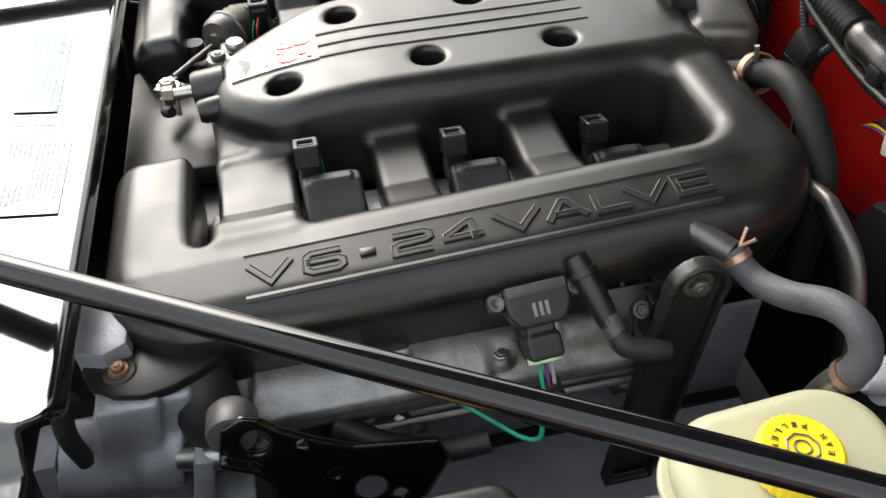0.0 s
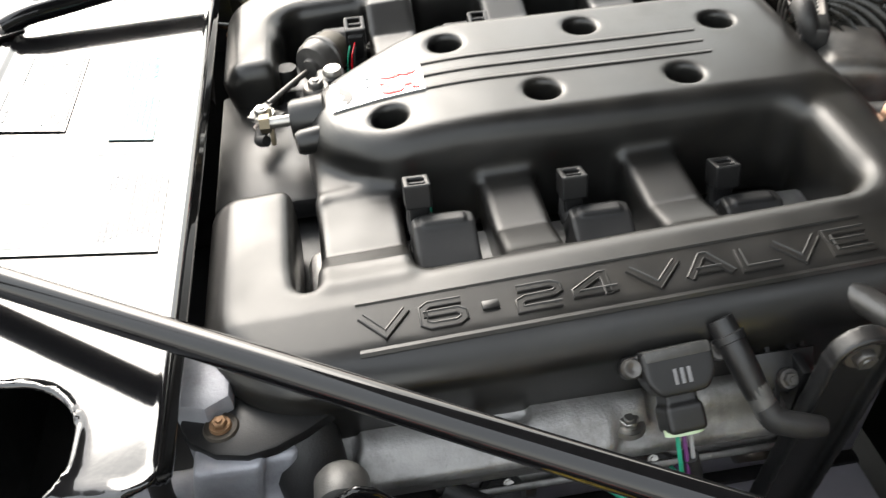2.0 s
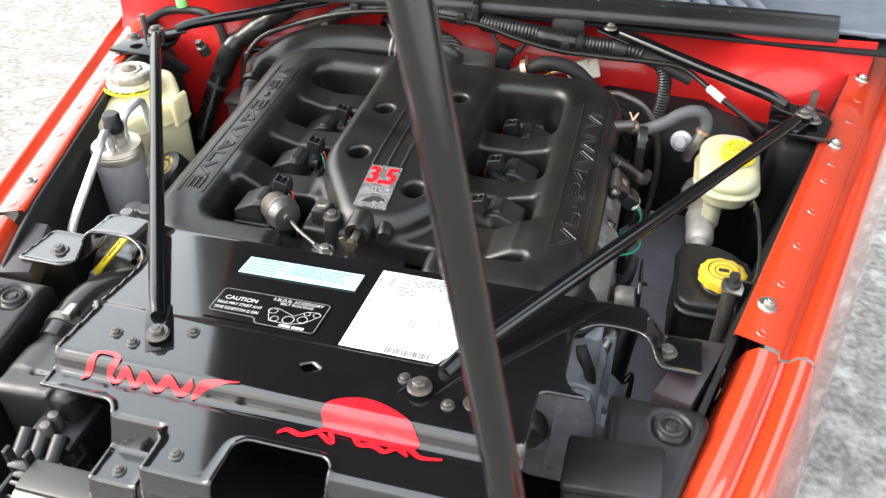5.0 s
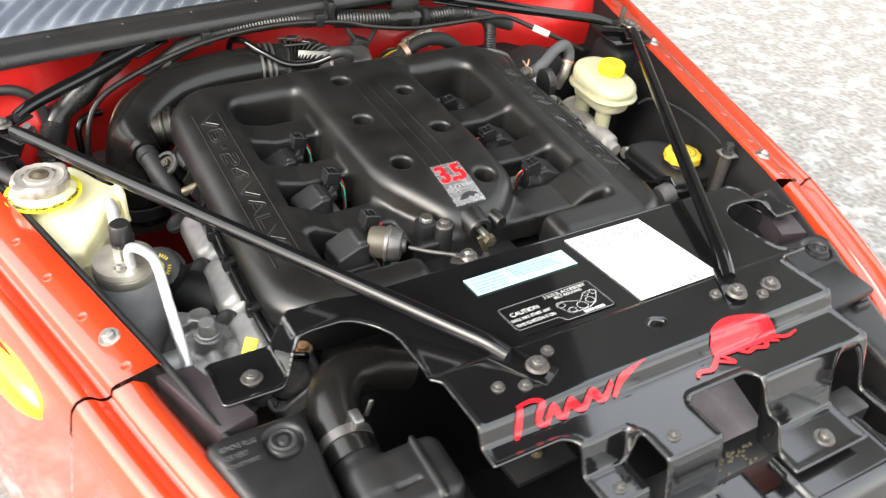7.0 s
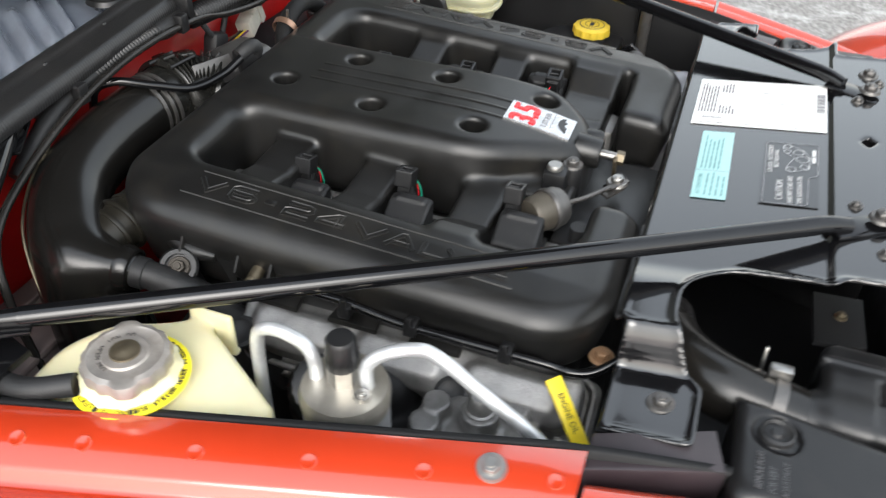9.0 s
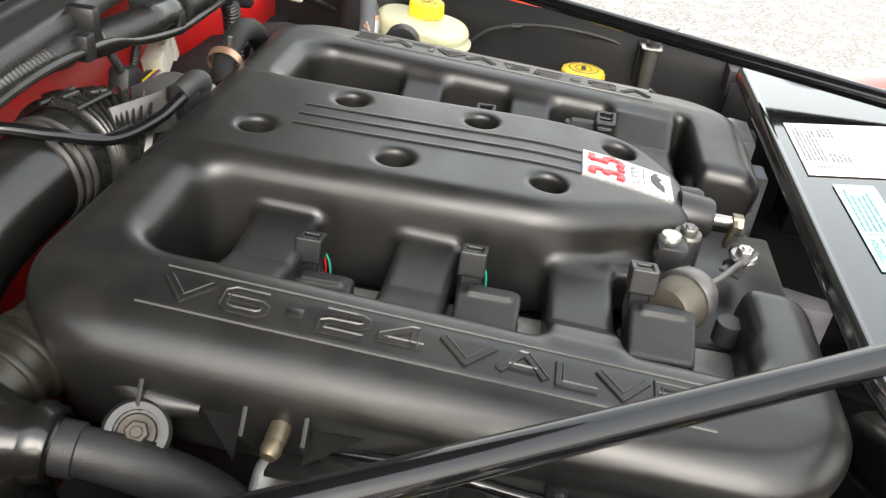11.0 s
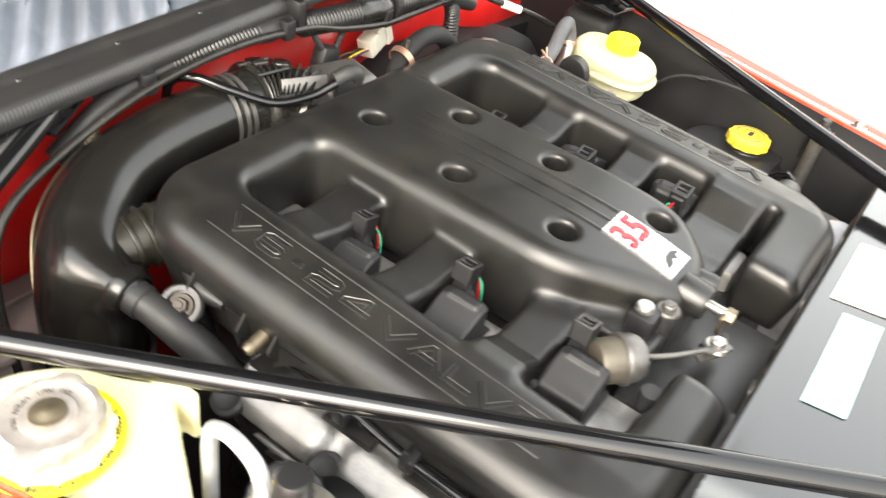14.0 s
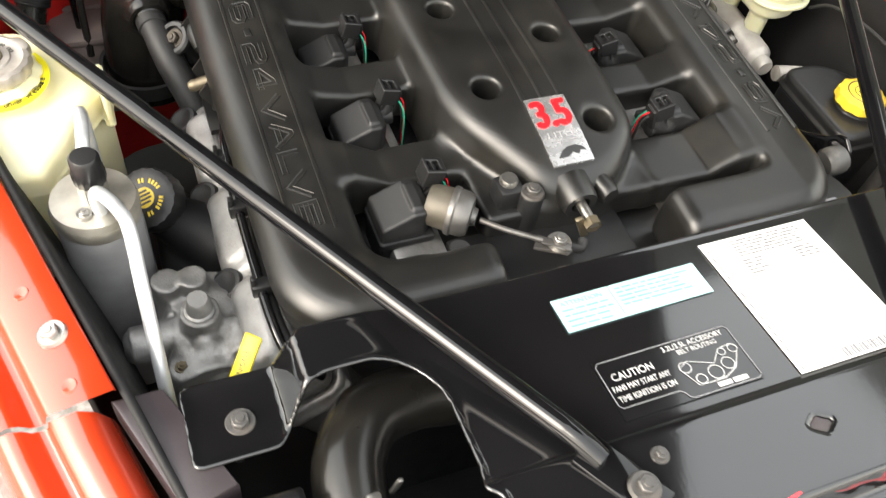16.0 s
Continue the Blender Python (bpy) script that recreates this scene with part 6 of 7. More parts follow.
# ---- throttle linkage at the manifold's nose ----
TARNISH = mat("tarnished_can", (0.075, 0.066, 0.052), 0.5, metal=0.4, scale=70, bump=0.1, grain=700, stain=0.5, stain_color=(0.03, 0.028, 0.025))
lk = thing("throttle_linkage", (-0.06, -0.12, 0.76), "stained vacuum actuator with rod, levers and bolts at the manifold nose", "linkage")
A0, A1 = Vector((-0.138, -0.090, 0.826)), Vector((-0.098, -0.120, 0.826))
part("actuator", lathe([(0.0, 0.0), (0.019, 0.0), (0.0215, 0.004), (0.0225, 0.020)], 36), TARNISH, lk, "tarnished bronze actuator can", along(A0, A1) @ Matrix.Diagonal((0.86, 0.86, 1, 1)))
part("actuator_rear", lathe([(0.0245, 0.020), (0.0255, 0.0215), (0.0255, 0.0245), (0.0240, 0.026), (0.0235, 0.034), (0.0205, 0.039), (0.010, 0.040), (0.009, 0.044), (0.0, 0.0445)], 36), DARK_STEEL, lk, "dark crimped actuator half", along(A0, A1) @ Matrix.Diagonal((0.86, 0.86, 1, 1)))
part("rod", tube([(-0.10, -0.119, 0.825), (-0.082, -0.134, 0.824), (-0.055, -0.153, 0.824)], 0.0026, 10), DARK_STEEL, lk)
part("rod_end", rbox(0.026, 0.008, 0.003, 0.001), DARK_STEEL, lk, m=Matrix.Translation((-0.045, -0.160, 0.822)) @ Matrix.Rotation(radians(-35), 4, "Z"))
part("lever", prism([(-0.016, -0.006), (0.014, -0.005), (0.018, 0.0), (0.014, 0.006), (-0.014, 0.010)], 0, 0.003, 0.0008), DARK_STEEL, lk, m=Matrix.Translation((-0.045, -0.156, 0.813)) @ Matrix.Rotation(radians(-30), 4, "Z"))
bolt((-0.041, -0.158, 0.822), lk, STEEL, name="nut")
part("post", rbox(0.024, 0.024, 0.050, 0.004), PLASTIC_DARK, lk, m=Matrix.Translation((-0.066, -0.098, 0.790)))
part("post", lathe([(0.0, 0.052), (0.0105, 0.052), (0.0115, 0.050), (0.0115, 0.0)], 24), PLASTIC_DARK, lk, m=Matrix.Translation((-0.049, -0.111, 0.786)))
part("collar", lathe([(0.004, 0.006), (0.007, 0.006), (0.0085, 0.003), (0.0085, 0.0)], 20), STEEL, lk, m=Matrix.Translation((-0.066, -0.096, 0.839)))
bolt((-0.049, -0.111, 0.837), lk, DARK_STEEL)
part("shaft_boss", lathe([(0.0, 0.0), (0.018, 0.0), (0.0165, 0.024), (0.0150, 0.027), (0.009, 0.0265), (0.0085, 0.020), (0.0, 0.02)], 32), PLASTIC, lk, m=along((-0.010, -0.106, 0.834), (-0.010, -0.150, 0.832)))
part("shaft", tube([(-0.010, -0.12, 0.834), (-0.010, -0.158, 0.833)], 0.0048, 14, smooth_path=False), STEEL, lk)
part("shaft_lever", rbox(0.007, 0.004, 0.030, 0.001), OLIVE, lk, m=Matrix.Translation((-0.010, -0.150, 0.812)) @ Matrix.Rotation(radians(-25), 4, "Y"))
part("shaft_nut", lathe([(0.0, 0.008), (0.0075, 0.008), (0.0078, 0.0)], 6), OLIVE, lk, m=along((-0.010, -0.150, 0.833), (-0.010, -0.17, 0.833)))
part("ball_link", tube([(-0.014, -0.156, 0.814), (-0.020, -0.162, 0.812), (-0.032, -0.158, 0.815), (-0.044, -0.148, 0.814)], 0.0048, 12), RUBBER, lk)
part("side_boss", lathe([(0.0, 0.022), (0.008, 0.022), (0.010, 0.018), (0.011, 0.0)], 20), PLASTIC, lk, m=along((0.018, -0.108, 0.832), (0.024, -0.14, 0.832)))
part("tray", rbox(0.17, 0.09, 0.02, 0.004), PLASTIC_DARK, lk, m=Matrix.Translation((-0.04, -0.155, 0.775)))
part("hose_port", lathe([(0.006, 0.016), (0.009, 0.016), (0.0095, 0.012), (0.0095, 0.0), (0.0, 0.0)], 20), RUBBER, lk, m=Matrix.Translation((-0.125, -0.138, 0.802)))

# ---- webs and bosses on the manifold's flanks ----
for y, up in ((0.2035, 0.007), (0.1455, 0.0), (0.111, 0.0)):
    web = prism([(0, -0.048), (0.017, -0.024), (0.019, -0.019), (0.005, 0.0), (0, 0.0)], -0.0014, 0.0014, 0.0006)
    part("web", web, PLASTIC, manifold, m=Matrix.Translation((-0.277, y, 0.824 + up)) @ Matrix(((-1, 0, 0), (0, 0, 1), (0, 1, 0))).to_4x4())
for tri in ([(0.170, 0.806), (0.148, 0.808), (0.155, 0.772)], [(0.108, 0.807), (0.080, 0.808), (0.115, 0.777)]):
    part("gusset", prism(tri, -0.004, 0.004, 0.0014), PLASTIC, manifold, m=Matrix.Translation((-0.281, 0, 0)) @ Matrix(((0, 0, 1), (1, 0, 0), (0, 1, 0))).to_4x4())
part("shoulder", tube([(-0.270, 0.232, 0.812), (-0.282, 0.203, 0.807), (-0.283, 0.172, 0.806)], [0.010, 0.010, 0.005], 14), PLASTIC, manifold)
for y in (-0.05, 0.03, 0.11):
    part("flange_plate", prism([(-0.016, -0.024), (0.02, -0.020), (0.02, 0.020), (-0.016, 0.024)], 0, 0.006, 0.002), PLASTIC, manifold, m=Matrix.Translation((-0.276, y, 0.772)))
GRIMY = mat("grimy_bolt", (0.045, 0.038, 0.030), 0.55, metal=0.4, scale=120, bump=0.3, grain=900)
boss = thing("manifold_stay", (-0.290, 0.21, 0.74), "round black stay bracket with a bolt beside the manifold", "bracket", "manifold stays")
STAY = Matrix.Translation((-0.301, 0.202, 0.797)) @ Euler((radians(18), radians(-38), 0)).to_matrix().to_4x4()
part("ring", lathe([(0.0125, 0.0), (0.0165, 0.0), (0.0185, 0.002), (0.0185, 0.006), (0.0165, 0.008), (0.0125, 0.008)], 36), PLASTIC_DARK, boss, m=STAY)
part("seat", lathe([(0.0, 0.003), (0.013, 0.003), (0.013, 0.0)], 28), PLASTIC_DARK, boss, m=STAY)
bolt(STAY @ Vector((0, 0, 0.003)), boss, GRIMY, tilt=STAY.to_3x3().to_4x4())
part("stem", tube([(-0.299, 0.202, 0.795), (-0.290, 0.202, 0.780), (-0.280, 0.20, 0.745)], 0.010, 12), PLASTIC_DARK, boss)
stub = thing("vacuum_stub", (-0.295, 0.118, 0.75), "brass-tinted hose stub on the manifold flank", "fitting")
part("stub", tube([(-0.274, 0.1255, 0.808), (-0.294, 0.127, 0.802)], [0.0064, 0.0062], 16, smooth_path=False), OLIVE, stub)
part("nipple", lathe([(0.0, 0.011), (0.0045, 0.010), (0.0062, 0.006), (0.0055, 0.0)], 16), OLIVE, stub, m=along((-0.293, 0.127, 0.8023), (-0.313, 0.1285, 0.7963)))

# Hard lines with clips along the left rocker cover.
fl = thing("fuel_line", (-0.285, -0.05, 0.74), "thin black line held by clips along the rocker cover", "pipe")
part("line", tube([(-0.276, 0.10, 0.785), (-0.286, 0.047, 0.797), (-0.289, -0.014, 0.792), (-0.290, -0.07, 0.792), (-0.290, -0.12, 0.792), (-0.289, -0.150, 0.791), (-0.286, -0.170, 0.786), (-0.280, -0.19, 0.788), (-0.265, -0.212, 0.80)], 0.0042, 10), BLACK_ROD, fl)
for y in (0.035, -0.028, -0.115):
    part("clip", rbox(0.016, 0.012, 0.014, 0.002), PLASTIC_DARK, fl, m=Matrix.Translation((-0.290, y, 0.786)))
    part("clip_tongue", rbox(0.004, 0.006, 0.018, 0.001), PLASTIC_DARK, fl, m=Matrix.Translation((-0.296, y, 0.790)))
part("second_line", tube([(-0.270, 0.02, 0.776), (-0.280, -0.05, 0.781), (-0.284, -0.12, 0.781), (-0.278, -0.175, 0.778), (-0.26, -0.20, 0.782)], 0.0048, 10), RUBBER, fl)
bolt((-0.262, -0.192, 0.790), fl, RUST)

# ---- right flank: bracket, castings, brackets below ----
CAST_GREY = mat("grey_casting", (0.30, 0.305, 0.335), 0.5, metal=0.35, scale=30, bump=0.3, grain=500, vary=0.18, stain=0.5, stain_color=(0.10, 0.095, 0.09), stain_scale=20)
al = thing("alternator", (0.27, -0.20, 0.55), "grey cast alternator and bracket at the front of the engine", "alternator")
part("bracket_tab", prism([(0.232, -0.204), (0.256, -0.207), (0.268, -0.202), (0.280, -0.186), (0.284, -0.168), (0.281, -0.152), (0.273, -0.135), (0.262, -0.118), (0.232, -0.118)], 0.799, 0.806, 0.002), PLASTIC_DARK, al)
part("washer", lathe([(0.0, 0.0015), (0.0095, 0.0015), (0.0105, 0.0)], 28), GRIMY, al, m=Matrix.Translation((0.262, -0.183, 0.806)))
bolt((0.262, -0.183, 0.8072), al, RUST, True)
part("cover_edge", prism([(0.196, -0.208), (0.252, -0.208), (0.258, -0.190), (0.250, -0.176), (0.196, -0.176)], 0.700, 0.819, 0.004), CAST_GREY, al, "pale timing cover edge")


def casting_field(x, y, z):
    yy = y + 0.20 * (0.76 - z)
    d = extrude(rect2(x - 0.232, yy + 0.174, 0.050, 0.026, 0.005), np.abs(z - 0.735) - 0.062, 0.004)
    d = np.minimum(d, extrude(rect2(x - 0.245, yy + 0.187, 0.044, 0.020, 0.005), np.abs(z - 0.735) - 0.066, 0.004))
    barrel = np.maximum(np.hypot(x - 0.268, z - 0.734) - 0.027, np.abs(yy + 0.196) - 0.038)
    d = smin(d, barrel, 0.007)
    d = smin(d, np.maximum(np.hypot(x - 0.268, z - 0.734) - 0.030, np.abs(yy + 0.168) - 0.012), 0.003)
    body = np.maximum(np.hypot(x - 0.262, z - 0.62) - 0.070, np.abs(y + 0.168) - 0.045)
    d = np.minimum(d, body)
    slot = np.maximum(np.abs(np.mod(z, 0.020) - 0.010) - 0.0055, np.abs(y + 0.196) - 0.013)
    return smax(d, -np.maximum(slot, np.maximum(z - 0.690, 0.29 - x)), 0.002)


part("casting", net(casting_field, (0.16, -0.26, 0.56), (0.345, -0.095, 0.815), 0.0024), CAST_GREY, al, "pale cast alternator bracket and housing")
lean_x = Matrix.Rotation(radians(-13), 4, "X")
part("ear", rbox(0.034, 0.0135, 0.125, 0.003), CAST_GREY, al, "pale vertical mounting ear", Matrix.Translation((0.288, -0.171, 0.633)) @ lean_x)
part("arm", prism([(-0.024, -0.07), (0.020, -0.07), (0.024, 0.03), (0.014, 0.062), (-0.020, 0.062)], -0.007, 0.007, 0.003), CAST_GREY, al, m=Matrix.Translation((0.272, -0.243, 0.694)) @ Matrix.Rotation(radians(90), 4, "X"))
part("through_bolt", tube([(0.290, -0.160, 0.745), (0.298, -0.132, 0.748)], 0.0085, 18, smooth_path=False), STEEL, al)
part("spring_clip", tube([(0.322, -0.150, 0.690), (0.329, -0.136, 0.690), (0.331, -0.132, 0.675), (0.331, -0.132, 0.645)], 0.0035, 8), BLACK_ROD, al)
part("hose_hook", tube([(0.268, -0.214, 0.800), (0.272, -0.221, 0.792), (0.280, -0.222, 0.775), (0.284, -0.217, 0.752)], [0.006, 0.007, 0.0065, 0.006], 12), RUBBER, al)
part("boot", tube([(0.238, -0.142, 0.795), (0.262, -0.140, 0.785), (0.277, -0.136, 0.760), (0.280, -0.134, 0.725)], [0.020, 0.022, 0.021, 0.017], 16, flat=0.8), RUBBER, al, "wrinkled black rubber boot")
part("tensioner", lathe([(0.0, 0.010), (0.020, 0.010), (0.026, 0.0), (0.024, -0.03)], 32), DARK_STEEL, al, m=along((0.22, -0.235, 0.67), (0.22, -0.27, 0.67)))
lb = thing("lifting_bracket", (0.27, -0.10, 0.60), "black pressed steel bracket with holes below the rocker cover", "bracket")


def inside(px, py, poly):
    """Signed distance to a polygon."""
    d = np.full(np.broadcast(px, py).shape, 1e9)
    odd = np.zeros(d.shape, bool)
    for (ax, ay), (bx2, by2) in zip(poly, poly[1:] + poly[:1]):
        ex, ey = bx2 - ax, by2 - ay
        k = np.clip(((px - ax) * ex + (py - ay) * ey) / (ex * ex + ey * ey), 0, 1)
        d = np.minimum(d, np.hypot(px - ax - k * ex, py - ay - k * ey))
        cross = (ay > py) != (by2 > py)
        odd ^= cross & (px < ex * (py - ay) / (ey if ey else 1e-9) + ax)
    return np.where(odd, -d, d)


WING = [(-0.128, 0.782), (-0.122, 0.806), (-0.110, 0.8135), (-0.100, 0.809), (-0.090, 0.797), (-0.071, 0.782), (-0.050, 0.769), (0.003, 0.758), (0.010, 0.737), (-0.005, 0.706),
        (-0.018, 0.681), (-0.066, 0.683), (-0.088, 0.727), (-0.110, 0.770)]


def bracket_field(x, y, z):
    d2 = inside(y, z, WING) - 0.001
    lip = np.maximum(np.abs(d2 + 0.003) - 0.0024, np.maximum(y + 0.075, z - 0.786))
    mid = 0.322 + 0.05 * (0.78 - z)
    for hy, hz, r in ((-0.1053, 0.7904, 0.0085), (-0.0429, 0.7215, 0.0100), (-0.0633, 0.7456, 0.0040), (-0.0248, 0.7095, 0.0045)):
        d2 = np.maximum(d2, r - np.hypot(y - hy, (z - hz) * 0.75))
    return np.minimum(smax(np.abs(x - mid) - 0.0026, d2, 0.003), smax(np.abs(x - mid - 0.004) - 0.005, lip, 0.002))


part("plate", net(bracket_field, (0.310, -0.14, 0.66), (0.340, 0.02, 0.825), 0.0017), BLACK_ROD, lb)
part("knuckle", lathe([(0.0, 0.0), (0.013, 0.0), (0.0155, 0.004), (0.0155, 0.018), (0.0145, 0.022), (0.009, 0.024), (0.0, 0.024)], 28), WORN, lb, "worn rounded knuckle", along((0.296, -0.1185, 0.790), (0.320, -0.1185, 0.794)))
gw = thing("engine_wiring", (0.28, 0.0, 0.72), "taped black wiring with a loose green wire beside the rocker cover", "wiring")
part("green_lead", tube([(0.262, -0.020, 0.738), (0.272, 0.004, 0.742), (0.281, 0.022, 0.738), (0.296, 0.044, 0.728), (0.311, 0.063, 0.722), (0.318, 0.073, 0.728), (0.314, 0.076, 0.742)], 0.0018, 8), GREEN_WIRE, gw, "loose green wire")
part("taped_sleeve", tube([(0.240, -0.115, 0.735), (0.255, -0.10, 0.742), (0.262, -0.085, 0.735), (0.272, -0.075, 0.70)], [0.016, 0.018, 0.016, 0.014], 14), RUBBER, gw)
part("sleeve", tube([(0.282, -0.06, 0.738), (0.298, -0.03, 0.728), (0.308, 0.005, 0.722), (0.312, 0.04, 0.728)], 0.0085, 12), RUBBER, gw)
part("yellow_tag", rbox(0.012, 0.010, 0.004, 0.001), CONNECTOR, gw, m=Matrix.Translation((0.262, -0.050, 0.762)))
part("foil_tag", rbox(0.012, 0.034, 0.003, 0.001), STEEL, gw, m=Matrix.Translation((0.238, -0.115, 0.762)))
bolt((0.273, 0.058, 0.762), gw, STEEL)
st = thing("hose_stay", (0.29, 0.18, 0.62), "tall black stay plate with a rounded top and bolt", "bracket")


def stay_field(x, y, z):
    d2 = np.maximum(np.abs(y - 0.176 + 0.10 * (0.832 - z)) - 0.020, np.maximum(z - 0.830, 0.62 - z))
    d2 = smin(d2, np.hypot(y - 0.176, z - 0.830) - 0.020, 0.004)
    rim = np.maximum(np.abs(d2 + 0.002) - 0.002, np.abs(x - 0.299) - 0.006)
    return np.minimum(smax(np.abs(x - 0.295) - 0.0025, d2, 0.002), rim)


part("plate", net(stay_field, (0.286, 0.12, 0.61), (0.312, 0.21, 0.862), 0.0018), PLASTIC_DARK, st)
bolt((0.298, 0.176, 0.832), st, DARK_STEEL, tilt=Matrix.Rotation(radians(90), 4, "Y"))
for y in (0.165, 0.235):
    part("web", prism([(0, 0), (0.036, 0), (0.028, 0.010), (0.004, 0.040)], -0.0015, 0.0015, 0.0005), PLASTIC, manifold, m=Matrix.Translation((0.246, y, 0.785)) @ Matrix(((1, 0, 0), (0, 0, 1), (0, 1, 0))).to_4x4())
sl = thing("chassis_rail", (0.36, 0.0, 0.50), "dull grey painted chassis rail low beside the engine", "rail")
GREY_RAIL = mat("grey_rail_paint", (0.38, 0.37, 0.41), 0.45, scale=20, bump=0.1, grain=300, stain=0.35, stain_color=(0.2, 0.19, 0.2))
part("rail", rbox(0.10, 0.9, 0.07, 0.008), GREY_RAIL, sl, m=Matrix.Translation((0.35, 0.05, 0.50)))
part("top_plate", rbox(0.17, 0.40, 0.006, 0.002), GREY_RAIL, sl, m=Matrix.Translation((0.278, 0.12, 0.537)))
part("side_plate", rbox(0.006, 0.40, 0.12, 0.002), GREY_RAIL, sl, m=Matrix.Translation((0.185, 0.12, 0.545)))
part("seam", rbox(0.012, 0.40, 0.006, 0.002), PLASTIC_DARK, sl, m=Matrix.Translation((0.195, 0.12, 0.5425)))
cy = thing("washer_pump_pipe", (0.30, -0.02, 0.60), "dark round pipe running below the bracket", "pipe")
part("pipe", tube([(0.30, -0.08, 0.60), (0.31, 0.0, 0.612), (0.32, 0.05, 0.61)], 0.024, 20), PLASTIC_DARK, cy)

# ---- firewall: pipes, looms, connector ----
PIPE = mat("satin_dark_pipe", (0.028, 0.026, 0.024), 0.24, metal=0.5, scale=60, stain=0.4, stain_color=(0.02, 0.018, 0.016))
hp2 = thing("brake_pipe", (0.0, 0.375, 0.86), "long thin black pipe clipped along the firewall", "pipe")
part("pipe", tube([(-0.39, 0.315, 0.70), (-0.385, 0.33, 0.78), (-0.360, 0.35, 0.828), (-0.30, 0.365, 0.855), (-0.20, 0.372, 0.884), (-0.09, 0.375, 0.895), (0.02, 0.377, 0.886), (0.08, 0.376, 0.870), (0.15, 0.374, 0.858), (0.22, 0.374, 0.856), (0.30, 0.374, 0.856), (0.345, 0.372, 0.852), (0.385, 0.345, 0.838), (0.42, 0.32, 0.825), (0.47, 0.30, 0.80)], 0.0042, 12), PIPE, hp2)
part("sleeve", tube([(0.385, 0.345, 0.838), (0.408, 0.328, 0.829)], 0.0062, 12, smooth_path=False), CONNECTOR, hp2, "white sleeve")
for x, z in ((-0.19, 0.886), (-0.01, 0.890), (0.16, 0.860)):
    part("clip", rbox(0.014, 0.012, 0.022, 0.002), PLASTIC_DARK, hp2, m=Matrix.Translation((x, 0.377, z - 0.008)))
lm = thing("wiring_loom", (0.0, 0.39, 0.86), "ribbed black wiring loom taped along the red firewall", "wiring")
part("taped_loom", tube([(-0.285, 0.390, 0.840), (-0.252, 0.391, 0.858), (-0.222, 0.391, 0.873), (-0.190, 0.391, 0.884), (-0.150, 0.391, 0.890)], [0.009, 0.0105, 0.0115, 0.010, 0.0095], 14), RUBBER, lm)
part("conduit", tube([(-0.155, 0.391, 0.889), (-0.094, 0.391, 0.892), (-0.042, 0.391, 0.892)], 0.0088, 14, ribs=0.0020, rib_len=0.0048), PLASTIC_DARK, lm, "ribbed conduit")
part("taped_loom", tube([(-0.046, 0.391, 0.892), (-0.025, 0.391, 0.890), (0.0, 0.391, 0.890), (0.018, 0.390, 0.888)], [0.010, 0.0125, 0.011, 0.012], 16), RUBBER, lm)
part("clip", rbox(0.012, 0.026, 0.030, 0.004), PLASTIC_DARK, lm, m=Matrix.Translation((0.012, 0.389, 0.889)))
part("conduit", tube([(0.020, 0.389, 0.886), (0.069, 0.388, 0.880), (0.113, 0.388, 0.876)], 0.0125, 14, ribs=0.0024, rib_len=0.0056), PLASTIC_DARK, lm, "ribbed conduit")
part("taped_loom", tube([(0.108, 0.388, 0.877), (0.124, 0.388, 0.874), (0.142, 0.387, 0.873), (0.160, 0.387, 0.871), (0.176, 0.387, 0.870)], [0.011, 0.0155, 0.0145, 0.0155, 0.012], 16), SHINY_RUBBER, lm)
part("clip_ring", lathe([(0.012, -0.005), (0.0165, -0.005), (0.0165, 0.005), (0.012, 0.005)], 28), LINER, lm, m=along((0.181, 0.387, 0.870), (0.21, 0.387, 0.868)))
part("conduit", tube([(0.184, 0.387, 0.869), (0.215, 0.387, 0.868), (0.236, 0.387, 0.868)], 0.0118, 14, ribs=0.0022, rib_len=0.0054), PLASTIC_DARK, lm, "ribbed conduit")
part("taped_loom", tube([(0.232, 0.387, 0.868), (0.244, 0.387, 0.868), (0.254, 0.387, 0.867)], 0.0132, 14), RUBBER, lm)
part("conduit", tube([(0.252, 0.387, 0.867), (0.266, 0.386, 0.866), (0.280, 0.386, 0.862)], 0.0110, 14, ribs=0.0022, rib_len=0.0054), PLASTIC_DARK, lm, "ribbed conduit")
part("drop_wire", tube([(0.036, 0.386, 0.878), (0.046, 0.384, 0.860), (0.060, 0.384, 0.842), (0.074, 0.386, 0.835), (0.088, 0.388, 0.850), (0.100, 0.388, 0.868)], 0.0035, 8, ribs=0.0006, rib_len=0.003), RUBBER, lm)
for k, c in enumerate((CONNECTOR, RUBBER, OLIVE)):
    part("drop_wire", tube([(0.060 + 0.003 * k, 0.384, 0.790), (0.066 + 0.003 * k, 0.388, 0.770), (0.060 + 0.004 * k, 0.395, 0.745)], 0.0011, 6), c, lm)
part("taped_loom", tube([(0.27, 0.386, 0.862), (0.31, 0.386, 0.850), (0.36, 0.38, 0.83)], [0.010, 0.012, 0.009], 14), RUBBER, lm)
part("conduit", tube([(0.306, 0.386, 0.852), (0.319, 0.385, 0.83), (0.322, 0.384, 0.79), (0.316, 0.38, 0.74)], 0.0095, 14, ribs=0.002, rib_len=0.005), PLASTIC_DARK, lm, "ribbed conduit drop")
part("junction", rbox(0.030, 0.022, 0.036, 0.006), RUBBER, lm, m=Matrix.Translation((0.055, 0.386, 0.815)) @ Matrix.Rotation(radians(20), 4, "Y"))
